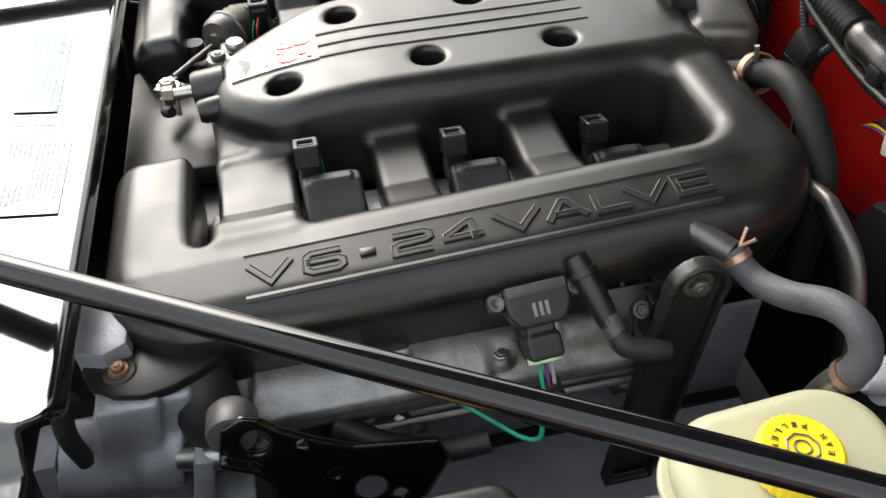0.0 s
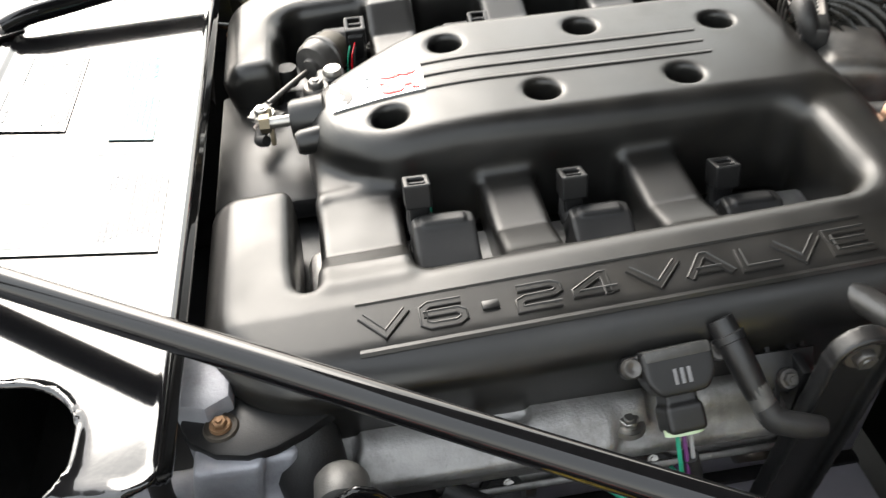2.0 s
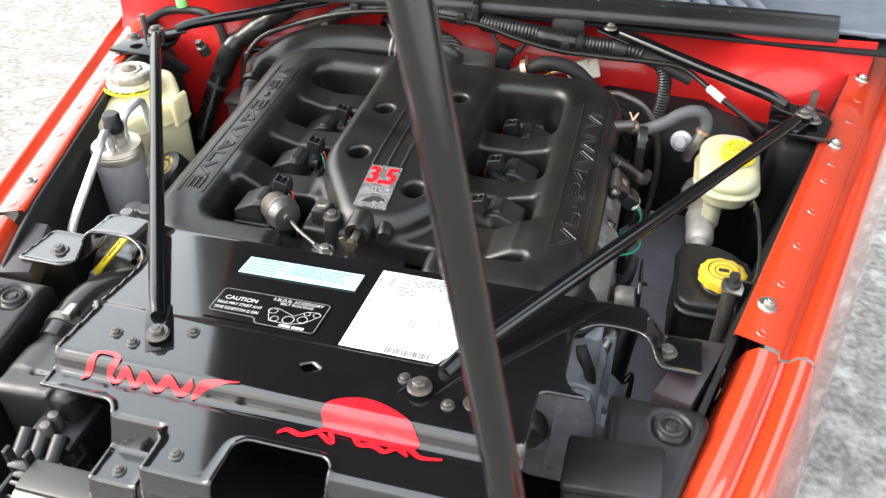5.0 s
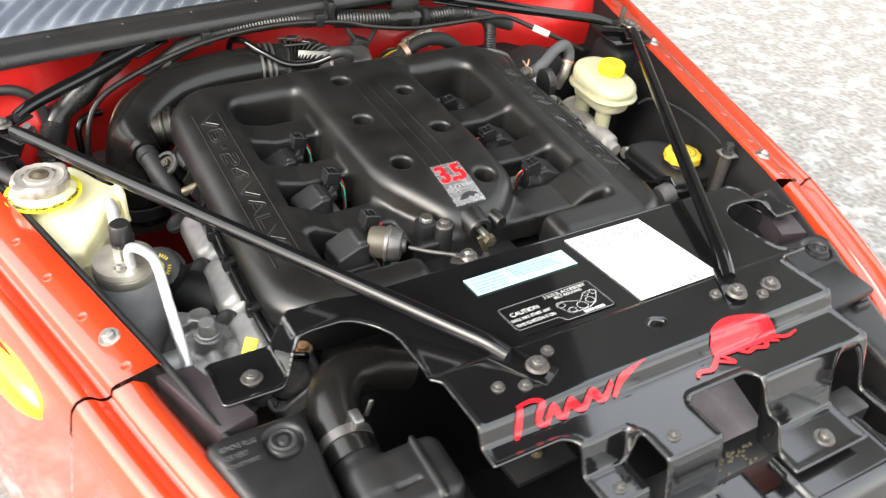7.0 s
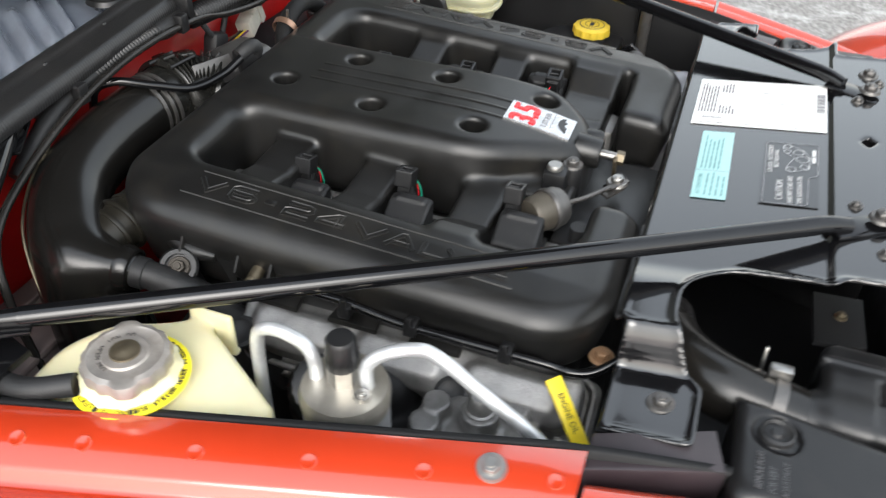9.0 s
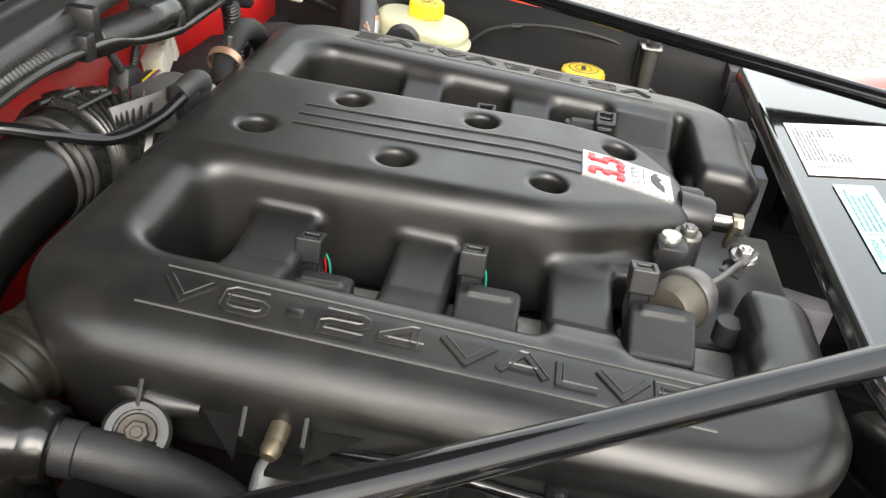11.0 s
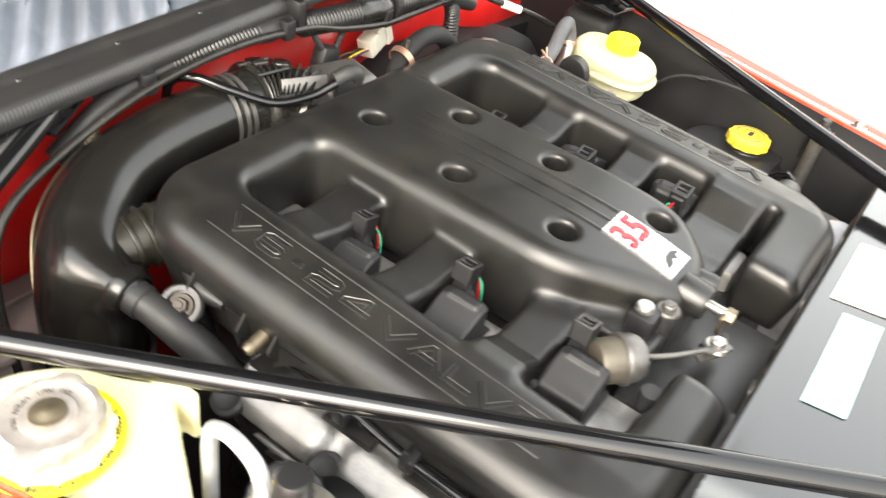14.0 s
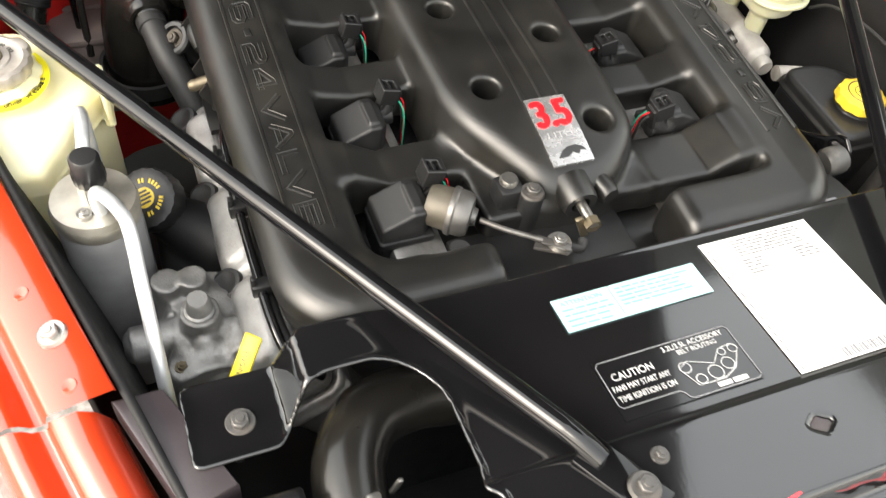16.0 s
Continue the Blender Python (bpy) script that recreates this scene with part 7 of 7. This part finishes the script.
part("junction", rbox(0.030, 0.022, 0.040, 0.006), PLASTIC_DARK, lm, m=Matrix.Translation((0.058, 0.384, 0.785)))
part("grommet", lathe([(0.0, 0.010), (0.018, 0.009), (0.0255, 0.005), (0.027, 0.0)], 36), RUBBER, lm, "large round rubber grommet", along((0.158, 0.412, 0.886), (0.158, 0.36, 0.890)))
wc = thing("white_plug", (0.185, 0.40, 0.80), "loose white multi-pin wiring plug hanging at the firewall", "wiring plug")
WM = Matrix.Translation((0.187, 0.412, 0.799)) @ Euler((radians(-8), radians(-14), radians(12))).to_matrix().to_4x4()
part("shell", rbox(0.042, 0.022, 0.026, 0.0025), CONNECTOR, wc, m=WM)
part("collar", rbox(0.014, 0.027, 0.031, 0.002), CONNECTOR, wc, m=WM @ Matrix.Translation((0.024, 0, -0.0025)))
part("latch", rbox(0.016, 0.006, 0.006, 0.001), CONNECTOR, wc, m=WM @ Matrix.Translation((0.006, -0.010, 0.024)))
for k in range(4):
    q = WM @ Vector((-0.020, 0.006 - 0.004 * k, 0.013))
    part("wire", tube([q, q + Vector((-0.014, 0.002, -0.002)), q + Vector((-0.030, 0.006, -0.004 - 0.002 * k)), q + Vector((-0.045, 0.012, -0.02))], 0.0013, 6), [OLIVE, RUBBER, YELLOW, WIRES[1]][k], wc)
cn = thing("coolant_connector", (0.11, 0.36, 0.78), "black rubber coolant hose bend behind the manifold", "hose")
part("hose", tube([(0.085, 0.300, 0.836), (0.108, 0.310, 0.849), (0.141, 0.311, 0.864), (0.175, 0.310, 0.862), (0.201, 0.310, 0.845), (0.220, 0.310, 0.818), (0.226, 0.31, 0.74)], 0.0110, 16), LINER, cn)
part("clamp", CLAMP, DARK_STEEL, cn, m=along((0.110, 0.310, 0.850), (0.141, 0.311, 0.864)) @ Matrix.Diagonal((1.05, 1.05, 1, 1)))
part("clamp_stud", tube([(0.112, 0.306, 0.860), (0.110, 0.304, 0.875)], 0.0022, 6, smooth_path=False), STEEL, cn)
pl = thing("side_pipe", (0.30, 0.26, 0.70), "satin metal pipe rising beside the heater hose", "pipe")
part("pipe", tube([(0.225, 0.29, 0.832), (0.249, 0.29, 0.838), (0.263, 0.29, 0.836), (0.296, 0.29, 0.820), (0.318, 0.288, 0.782), (0.330, 0.286, 0.72), (0.326, 0.28, 0.62)], 0.0052, 12), DARK_STEEL, pl)
part("pipe", tube([(0.225, 0.31, 0.812), (0.249, 0.31, 0.806), (0.284, 0.31, 0.775), (0.303, 0.31, 0.71), (0.300, 0.31, 0.64)], 0.0085, 12), LINER, pl)
gc = thing("service_port", (-0.50, 0.36, 0.80), "air-conditioning hose with a green service cap", "hose")
part("hose", tube([(-0.565, 0.33, 0.842), (-0.535, 0.362, 0.856), (-0.49, 0.368, 0.860), (-0.455, 0.365, 0.856), (-0.434, 0.36, 0.832), (-0.428, 0.355, 0.78)], 0.0072, 14), RUBBER, gc)
part("cap", lathe([(0.0, 0.018), (0.008, 0.017), (0.0095, 0.013), (0.0095, 0.0)], 20), GREEN_CAP, gc, "small green cap", Matrix.Translation((-0.505, 0.367, 0.866)))
THROAT = mat("grimy_throat", (0.016, 0.0145, 0.011), 0.34, metal=0.3, scale=60, bump=0.1, grain=600, stain=0.4, stain_color=(0.06, 0.05, 0.035))
bx = thing("duct_throat", (-0.29, 0.29, 0.78), "dark grimy throat with rolled bands between duct and manifold", "coupling")
part("coupling", tube([(-0.300, 0.292, 0.800), (-0.245, 0.279, 0.810)], 0.025, 36, smooth_path=False), THROAT, bx)
for k, r in enumerate((1.0, 1.06, 0.98)):
    part("band", lathe([(0.024, -0.003), (0.0268 * r, -0.0022), (0.0275 * r, 0.0), (0.0268 * r, 0.0022), (0.024, 0.003)], 40), THROAT, bx, m=along((-0.284 + 0.012 * k, 0.2883 - 0.0028 * k, 0.803 + 0.002 * k), (-0.224 + 0.012 * k, 0.2743, 0.813)))
ab = thing("air_box", (-0.37, 0.25, 0.58), "brown-grey air box below the intake duct", "air box")
DUSTY = mat("dusty_box", (0.15, 0.115, 0.105), 0.7, scale=20, bump=0.1, grain=200)
part("box", rbox(0.125, 0.085, 0.11, 0.008), DUSTY, ab, m=Matrix.Translation((-0.362, 0.358, 0.605)))
part("lid", rbox(0.132, 0.088, 0.010, 0.004), DUSTY, ab, m=Matrix.Translation((-0.362, 0.358, 0.712)))
part("lid_rib", rbox(0.10, 0.006, 0.006, 0.002), DUSTY, ab, m=Matrix.Translation((-0.362, 0.372, 0.7215)))
part("rim", lathe([(0.055, 0.0), (0.060, 0.0), (0.060, 0.02), (0.055, 0.02)], 44), RUBBER, ab, m=Matrix.Translation((-0.332, 0.288, 0.688)) @ Matrix.Diagonal((0.86, 0.86, 0.9, 1)))

# ---- nose of the car: hose, boxes, carrier ----
rh = thing("radiator_hose", (-0.26, -0.32, 0.74), "thick black moulded hose elbow with a worm clamp", "hose")
part("hose", tube([(-0.165, -0.240, 0.765), (-0.205, -0.242, 0.785), (-0.242, -0.254, 0.797), (-0.264, -0.280, 0.800), (-0.272, -0.310, 0.798), (-0.273, -0.352, 0.792)], [0.025, 0.026, 0.027, 0.027, 0.0265, 0.025], 28), TUBE, rh)
part("clamp", lathe([(0.0262, -0.005), (0.0278, -0.005), (0.0278, 0.005), (0.0262, 0.005)], 40), DARK_STEEL, rh, m=along((-0.2725, -0.330, 0.795), (-0.273, -0.352, 0.792)))
part("clamp_screw", rbox(0.010, 0.018, 0.010, 0.002), STEEL, rh, m=Matrix.Translation((-0.262, -0.330, 0.821)))
part("tag", rbox(0.004, 0.003, 0.020, 0.0008), STEEL, rh, m=Matrix.Translation((-0.246, -0.318, 0.810)) @ Matrix.Rotation(radians(15), 4, "Y"))
th = thing("thermostat_box", (-0.24, -0.43, 0.70), "black moulded hose housing bolted beside the radiator", "housing")


def thermo_field(x, y, z):
    top = 0.817 - 0.10 * np.maximum(0, -x - 0.235)
    d = extrude(rect2(x + 0.244, y + 0.399, 0.047, 0.035, 0.014), np.maximum(z - top, 0.70 - z), 0.010)
    d = np.minimum(d, extrude(rect2(x + 0.222, y + 0.399, 0.003, 0.037, 0.003), np.maximum(z - top - 0.002, 0.72 - z), 0.002))
    d = smin(d, np.maximum(np.hypot(x + 0.270, z - 0.788) - 0.0255, np.abs(y + 0.370) - 0.03), 0.008)
    return smax(d, -extrude(rect2(x + 0.246, y + 0.408, 0.012, 0.0022, 0.002), top - 0.003 - z, 0.001), 0.001)


part("body", net(thermo_field, (-0.31, -0.47, 0.69), (-0.18, -0.34, 0.84), 0.0022), PLASTIC_DARK, th)
part("mount_plate", prism([(-0.135, -0.372), (-0.060, -0.370), (-0.056, -0.418), (-0.128, -0.420)], 0.752, 0.758, 0.002), LINER, th, "dusty dark mounting plate")
bolt((-0.092, -0.396, 0.758), th, OLIVE, True)
for yy in (-0.442, -0.455):
    part("pin", lathe([(0.0, 0.022), (0.005, 0.021), (0.0065, 0.018), (0.0065, 0.0)], 16), DARK_STEEL, th, m=Matrix.Translation((-0.213, yy, 0.782)))
part("shelf", rbox(0.052, 0.060, 0.010, 0.003), PLASTIC_DARK, th, m=Matrix.Translation((-0.212, -0.435, 0.775)))
for k in range(5):
    part("slat", rbox(0.046, 0.005, 0.012, 0.0015), PLASTIC_DARK, th, m=Matrix.Translation((-0.208, -0.472 - 0.011 * k, 0.770 - 0.006 * k)) @ Matrix.Rotation(radians(35), 4, "X"))
for s in (-1, 1):
    part("slat_rail", rbox(0.006, 0.075, 0.016, 0.002), PLASTIC_DARK, th, m=Matrix.Translation((-0.208 + 0.026 * s, -0.490, 0.752)))
for k in range(3):
    part("fitting", tube([(-0.235 + 0.018 * k, -0.455, 0.79), (-0.232 + 0.018 * k, -0.485, 0.775)], 0.008, 12, smooth_path=False), PLASTIC_DARK, th)
part("lever", tube([(-0.27, -0.47, 0.785), (-0.272, -0.49, 0.78), (-0.285, -0.51, 0.775)], [0.004, 0.005, 0.006], 10), ALU_TUBE, th)


def lamp_cover(side):
    c = thing("headlamp_cover", (side * 0.36, -0.42, 0.70), "black moulded headlamp cover with a round plug", "cover", "headlamp covers")

    def f(x, y, z):
        u = side * x
        t = -(y + 0.305)
        top = 0.832 - 0.16 * np.clip(t - 0.02, 0, 0.4) - 0.35 * np.maximum(0, u - 0.405)
        d2 = smax(np.maximum(0.304 - u, np.abs(y + 0.425) - 0.125), u - edge_x(y) - 0.022, 0.02)
        d = extrude(d2, np.maximum(z - top, 0.66 - z), 0.010)
        ring = np.abs(np.hypot(u - 0.332 - (0.03 if side > 0 else 0), y + 0.329) - 0.0145) - 0.003
        return smax(d, -np.maximum(ring, top - 0.004 - z), 0.002)
    xs = sorted((side * 0.27, side * 0.46))
    part("shell", net(f, (xs[0], -0.56, 0.655), (xs[1], -0.29, 0.85), 0.0024), SATIN, c)
    px = side * (0.332 + (0.03 if side > 0 else 0))
    part("plug", lathe([(0.0, 0.004), (0.004, 0.004), (0.006, 0.001), (0.009, 0.002), (0.0105, 0.0045), (0.0125, 0.0035), (0.013, 0.0)], 28), RUBBER, c, m=Matrix.Translation((px, -0.329, 0.8295)))
    return c


lc, rc = lamp_cover(-1), lamp_cover(1)
for k, row in enumerate(("REMOVE PLUG", "FOR VERT", "ADJUSTMENT")):
    part("moulded_text", writing(row, (-0.386, -0.321 - 0.0095 * k, 0.8316 - 0.0013 * k), (1, 0, 0), (0, 1, 0.14), 0.0052, 0.032 if k == 0 else (0.022 if k == 1 else 0.030), 0, 0.001), MOULDED, lc, "moulded adjustment note")


RAIL_PAINT = mat("dark_rail_paint", (0.030, 0.023, 0.026), 0.4, scale=20, bump=0.08, grain=400, stain=0.3, stain_color=(0.06, 0.055, 0.055))


def side_rail(side):
    r = thing("wing_rail", (side * 0.39, -0.27, 0.80), "dark painted rail continuing the fender flange forward", "rail", "wing rails")
    part("rail", prism([(side * 0.343, -0.288), (side * 0.378, -0.204), (side * 0.413, -0.204), (side * 0.379, -0.298)][::-side], 0.800, 0.830, 0.003), RAIL_PAINT, r)
    part("web", rbox(0.004, 0.11, 0.10, 0.001), PLASTIC_DARK, r, m=Matrix.Translation((side * 0.365, -0.26, 0.72)))
    return r


side_rail(-1), side_rail(1)
rb = thing("latch_box", (0.31, -0.39, 0.72), "black plastic box with a hinged lid beside the panel", "box")
part("box", rbox(0.075, 0.060, 0.11, 0.006), PLASTIC_DARK, rb, m=Matrix.Translation((0.312, -0.385, 0.715)))
part("lid", rbox(0.085, 0.058, 0.012, 0.004), PLASTIC_DARK, rb, m=Matrix.Translation((0.316, -0.388, 0.822)) @ Matrix.Rotation(radians(-6), 4, "Y"))
part("clip", rbox(0.024, 0.008, 0.024, 0.003), PLASTIC_DARK, rb, m=Matrix.Translation((0.340, -0.42, 0.80)))
part("cable", tube([(0.335, -0.43, 0.80), (0.355, -0.46, 0.79), (0.36, -0.50, 0.76), (0.33, -0.54, 0.73)], 0.004, 10), RUBBER, rb)


def carrier_z(x, y):
    f = -y
    return 0.785 - 0.05 * step(0.575, 0.62, f) + 0.006 * np.where((np.abs(x - 0.155) < 0.06) | (np.abs(x + 0.02) < 0.075), 1, 0) * step(0.48, 0.50, f) - 0.02 * step(0.23, 0.25, x) - 0.03 * step(0.105, 0.12, -x)


def carrier_field(x, y, z):
    m = rect2(x - 0.10, y + 0.60, 0.30, 0.115, 0.02)
    m = np.maximum(m, -rect2(x - 0.075, y + 0.515, 0.018, 0.03, 0.006))
    m = np.maximum(m, -rect2(x - 0.26, y + 0.51, 0.03, 0.04, 0.01))
    e = 0.002
    slope = ((carrier_z(x + e, y) - carrier_z(x - e, y)) / (2 * e)) ** 2 + ((carrier_z(x, y + e) - carrier_z(x, y - e)) / (2 * e)) ** 2
    return smax(np.abs(z - carrier_z(x, y)) / np.sqrt(1 + slope) - 0.0028, m, 0.003)


ca = thing("front_carrier", (0.10, -0.60, 0.70), "black pressed front carrier with bolted pads below the panel", "carrier")
part("pressing", net(carrier_field, (-0.22, -0.73, 0.70), (0.42, -0.47, 0.83), 0.0025), GLOSS, ca)
for x, y in ((0.26, -0.60), (-0.02, -0.58), (-0.14, -0.60), (0.33, -0.56)):
    bolt((x, y, float(carrier_z(x, y)) + 0.002), ca, OLIVE)
part("stay", tube([(-0.19, -0.60, 0.74), (0.05, -0.64, 0.755), (0.25, -0.60, 0.76)], 0.008, 12), DARK_STEEL, ca)
ra = thing("radiator", (0.0, -0.47, 0.45), "black finned radiator core standing behind the nose", "radiator")
part("core", rbox(0.44, 0.034, 0.40, 0.004), PLASTIC_DARK, ra, m=Matrix.Translation((0.02, -0.505, 0.40)))
for k in range(16):
    part("fin", rbox(0.078, 0.008, 0.0022, 0.0006), DARK_STEEL, ra, m=Matrix.Translation((-0.160, -0.524, 0.665 + 0.0085 * k)) @ Matrix.Rotation(radians(25), 4, "X"))
for s in (-1, 1):
    part("ladder_rail", rbox(0.005, 0.010, 0.13, 0.0015), PLASTIC_DARK, ra, m=Matrix.Translation((-0.2175 + 0.011 * s, -0.49, 0.675)))
for k in range(8):
    part("ladder_slat", rbox(0.022, 0.009, 0.005, 0.0015), PLASTIC_DARK, ra, m=Matrix.Translation((-0.2175, -0.492, 0.685 + 0.0145 * k)) @ Matrix.Rotation(radians(30), 4, "X"))
rnd = random.Random(8)
for k in range(26):
    part("debris", rbox(0.003 + 0.003 * rnd.random(), 0.003, 0.002, 0.0008), OLIVE, ra, m=Matrix.Translation((0.02 + 0.065 * rnd.random(), -0.500 - 0.02 * rnd.random(), 0.7995)) @ Matrix.Rotation(rnd.random() * 3, 4, "Z"))


def wheel_fender(side):
    w = thing("wheel_fender", (side * 0.85, -0.62, 0.30), "glossy red separate wheel fender arching over a tyre", "fender", "wheel fenders")

    def fn(u, v):
        a = radians(-20 + 220 * u)
        b = (v - 0.5) * 2
        r = 0.38 - 0.055 * b * b - 0.04 * abs(b) ** 6
        return (side * (0.86 + 0.165 * b), -0.66 + r * math.cos(a), 0.34 + r * math.sin(a))
    part("shell", sheet(44, 22, fn), RED, w)
    part("tyre", lathe([(0.19, -0.10), (0.30, -0.105), (0.315, -0.08), (0.315, 0.08), (0.30, 0.105), (0.19, 0.10)], 48), RUBBER, w, m=Matrix.Translation((side * 0.86, -0.66, 0.318)) @ Matrix.Rotation(radians(90), 4, "Y"))
    return w


wheel_fender(1), wheel_fender(-1)

# ---- left rear corner: cooling lines and thin tubes ----
ac = thing("air_conditioning_hose", (-0.45, 0.36, 0.70), "thick black air-conditioning hose with wrapped ribbed sleeve", "hose")
part("hose", tube([(-0.460, 0.27, 0.66), (-0.442, 0.33, 0.745), (-0.418, 0.361, 0.803), (-0.400, 0.370, 0.818), (-0.372, 0.379, 0.836), (-0.350, 0.384, 0.852), (-0.326, 0.387, 0.868), (-0.298, 0.392, 0.884), (-0.265, 0.396, 0.894)], [0.015, 0.0155, 0.018, 0.0155, 0.019, 0.0155, 0.0175, 0.015, 0.013], 18), SHINY_RUBBER, ac)
part("ribbed_sleeve", tube([(-0.436, 0.338, 0.760), (-0.428, 0.350, 0.782), (-0.418, 0.361, 0.803)], 0.0180, 18, ribs=0.0007, rib_len=0.003), LINER, ac, "ribbed wrap")
part("clamp", lathe([(0.016, -0.004), (0.0185, -0.004), (0.0185, 0.004), (0.016, 0.004)], 24), DARK_STEEL, ac, m=along((-0.443, 0.328, 0.742), (-0.436, 0.338, 0.760)))
part("fitting", lathe([(0.0, 0.03), (0.006, 0.03), (0.0065, 0.02), (0.010, 0.018), (0.010, 0.0)], 6), DARK_STEEL, ac, m=along((-0.452, 0.33, 0.80), (-0.462, 0.31, 0.85)))
dt = thing("drain_tube", (-0.40, 0.33, 0.64), "thin black tube bent down past the intake duct", "tube")
part("tube", tube([(-0.355, 0.372, 0.80), (-0.378, 0.362, 0.802), (-0.392, 0.352, 0.79), (-0.394, 0.345, 0.75), (-0.394, 0.335, 0.68), (-0.394, 0.33, 0.63)], 0.0052, 12), BLACK_ROD, dt)
part("end_plug", lathe([(0.0, 0.0), (0.0065, 0.001), (0.007, 0.018), (0.0052, 0.02)], 16), RUBBER, dt, m=Matrix.Translation((-0.394, 0.331, 0.635)))
gb = thing("ground_strap", (-0.25, 0.39, 0.83), "short tan braided ground strap beside the duct", "strap")
part("braid", tube([(-0.226, 0.398, 0.875), (-0.236, 0.391, 0.866), (-0.250, 0.384, 0.852), (-0.262, 0.380, 0.838)], 0.0052, 12, ribs=0.0009, rib_len=0.0035), OLIVE, gb)
part("lug", rbox(0.014, 0.010, 0.004, 0.001), DARK_STEEL, gb, m=Matrix.Translation((-0.226, 0.398, 0.876)))

# ---- small brackets and marks along the right flank ----
hb = thing("hanger_bracket", (0.27, 0.15, 0.78), "small black stamped bracket under the manifold edge", "bracket")
part("plate", prism([(-0.004, -0.020), (0.016, -0.016), (0.022, 0.000), (0.010, 0.018), (-0.004, 0.020)], 0, 0.003, 0.001), PLASTIC_DARK, hb, m=Matrix.Translation((0.270, 0.150, 0.803)) @ Matrix.Rotation(radians(48), 4, "Y"))
part("web", prism([(0, 0), (0.030, 0), (0.024, 0.010), (0.0, 0.026)], -0.0015, 0.0015, 0.0005), PLASTIC_DARK, hb, m=Matrix.Translation((0.262, 0.143, 0.782)) @ Matrix(((1, 0, 0), (0, 0, 1), (0, 1, 0))).to_4x4())
part("foot", rbox(0.030, 0.006, 0.036, 0.001), PLASTIC_DARK, hb, m=Matrix.Translation((0.272, 0.158, 0.770)))
bolt((0.282, 0.150, 0.797), hb, DARK_STEEL, True, Matrix.Rotation(radians(48), 4, "Y"))
for k in range(14):
    if k in (5, 9):
        continue
    for row in range(2):
        if row and k > 8:
            continue
        y = -0.010 + 0.0052 * k
        part("cast_mark", rbox(0.0008, 0.0034, 0.0055, 0.0002), PLASTIC, manifold, m=Matrix.Translation((0.2575 - 0.0016 * row, y, 0.7895 - 0.008 * row)))


# A matt black pad over the lower firewall.
pd = thing("firewall_pad", (0.36, 0.40, 0.50), "matt black pad covering the lower firewall", "pad")
part("pad", prism([(-0.06, 0.47), (0.60, 0.47), (0.60, 0.745), (0.47, 0.760), (0.40, 0.768), (0.30, 0.772), (0.235, 0.776), (0.19, 0.764), (0.165, 0.715), (0.13, 0.690), (-0.06, 0.685)], 0, 0.052, 0.006), LINER, pd, m=Matrix.Translation((0.0, 0.440, 0.0)) @ Matrix.Rotation(radians(90), 4, "X"))
for x, z in ((0.24, 0.75), (0.40, 0.74), (0.30, 0.62)):
    part("button", lathe([(0.0, 0.004), (0.006, 0.003), (0.009, 0.0)], 20), RUBBER, pd, m=along((x, 0.388, z), (x, 0.36, z)))

rc2 = thing("hood_release_cable", (0.44, 0.0, 0.80), "thin black release cable looping along the inner wing", "cable")
part("cable", tube([(0.452, 0.115, 0.790), (0.450, 0.085, 0.814), (0.450, 0.025, 0.827), (0.449, -0.049, 0.825), (0.442, -0.111, 0.811), (0.425, -0.168, 0.792), (0.405, -0.227, 0.767), (0.395, -0.25, 0.74)], 0.0021, 8), RUBBER, rc2)
for p, q in (((0.450, 0.055, 0.8215), (0.450, 0.025, 0.827)), ((0.434, -0.14, 0.802), (0.425, -0.168, 0.792))):
    part("clip", lathe([(0.002, -0.006), (0.0038, -0.006), (0.0038, 0.006), (0.002, 0.006)], 12), PLASTIC_DARK, rc2, m=along(p, q))
tb2 = thing("wing_bracket", (0.41, -0.245, 0.79), "small black tab bracket with a bolt on the inner wing", "bracket")
part("tab", prism([(-0.009, -0.018), (0.009, -0.018), (0.009, 0.010), (0.004, 0.018), (-0.006, 0.016)], 0, 0.003, 0.001), BLACK_ROD, tb2, m=Matrix.Translation((0.406, -0.246, 0.814)) @ Euler((radians(90), 0, radians(70))).to_matrix().to_4x4())
bolt((0.403, -0.246, 0.806), tb2, STEEL, True, tilt=Matrix.Rotation(radians(-90), 4, "Y"))
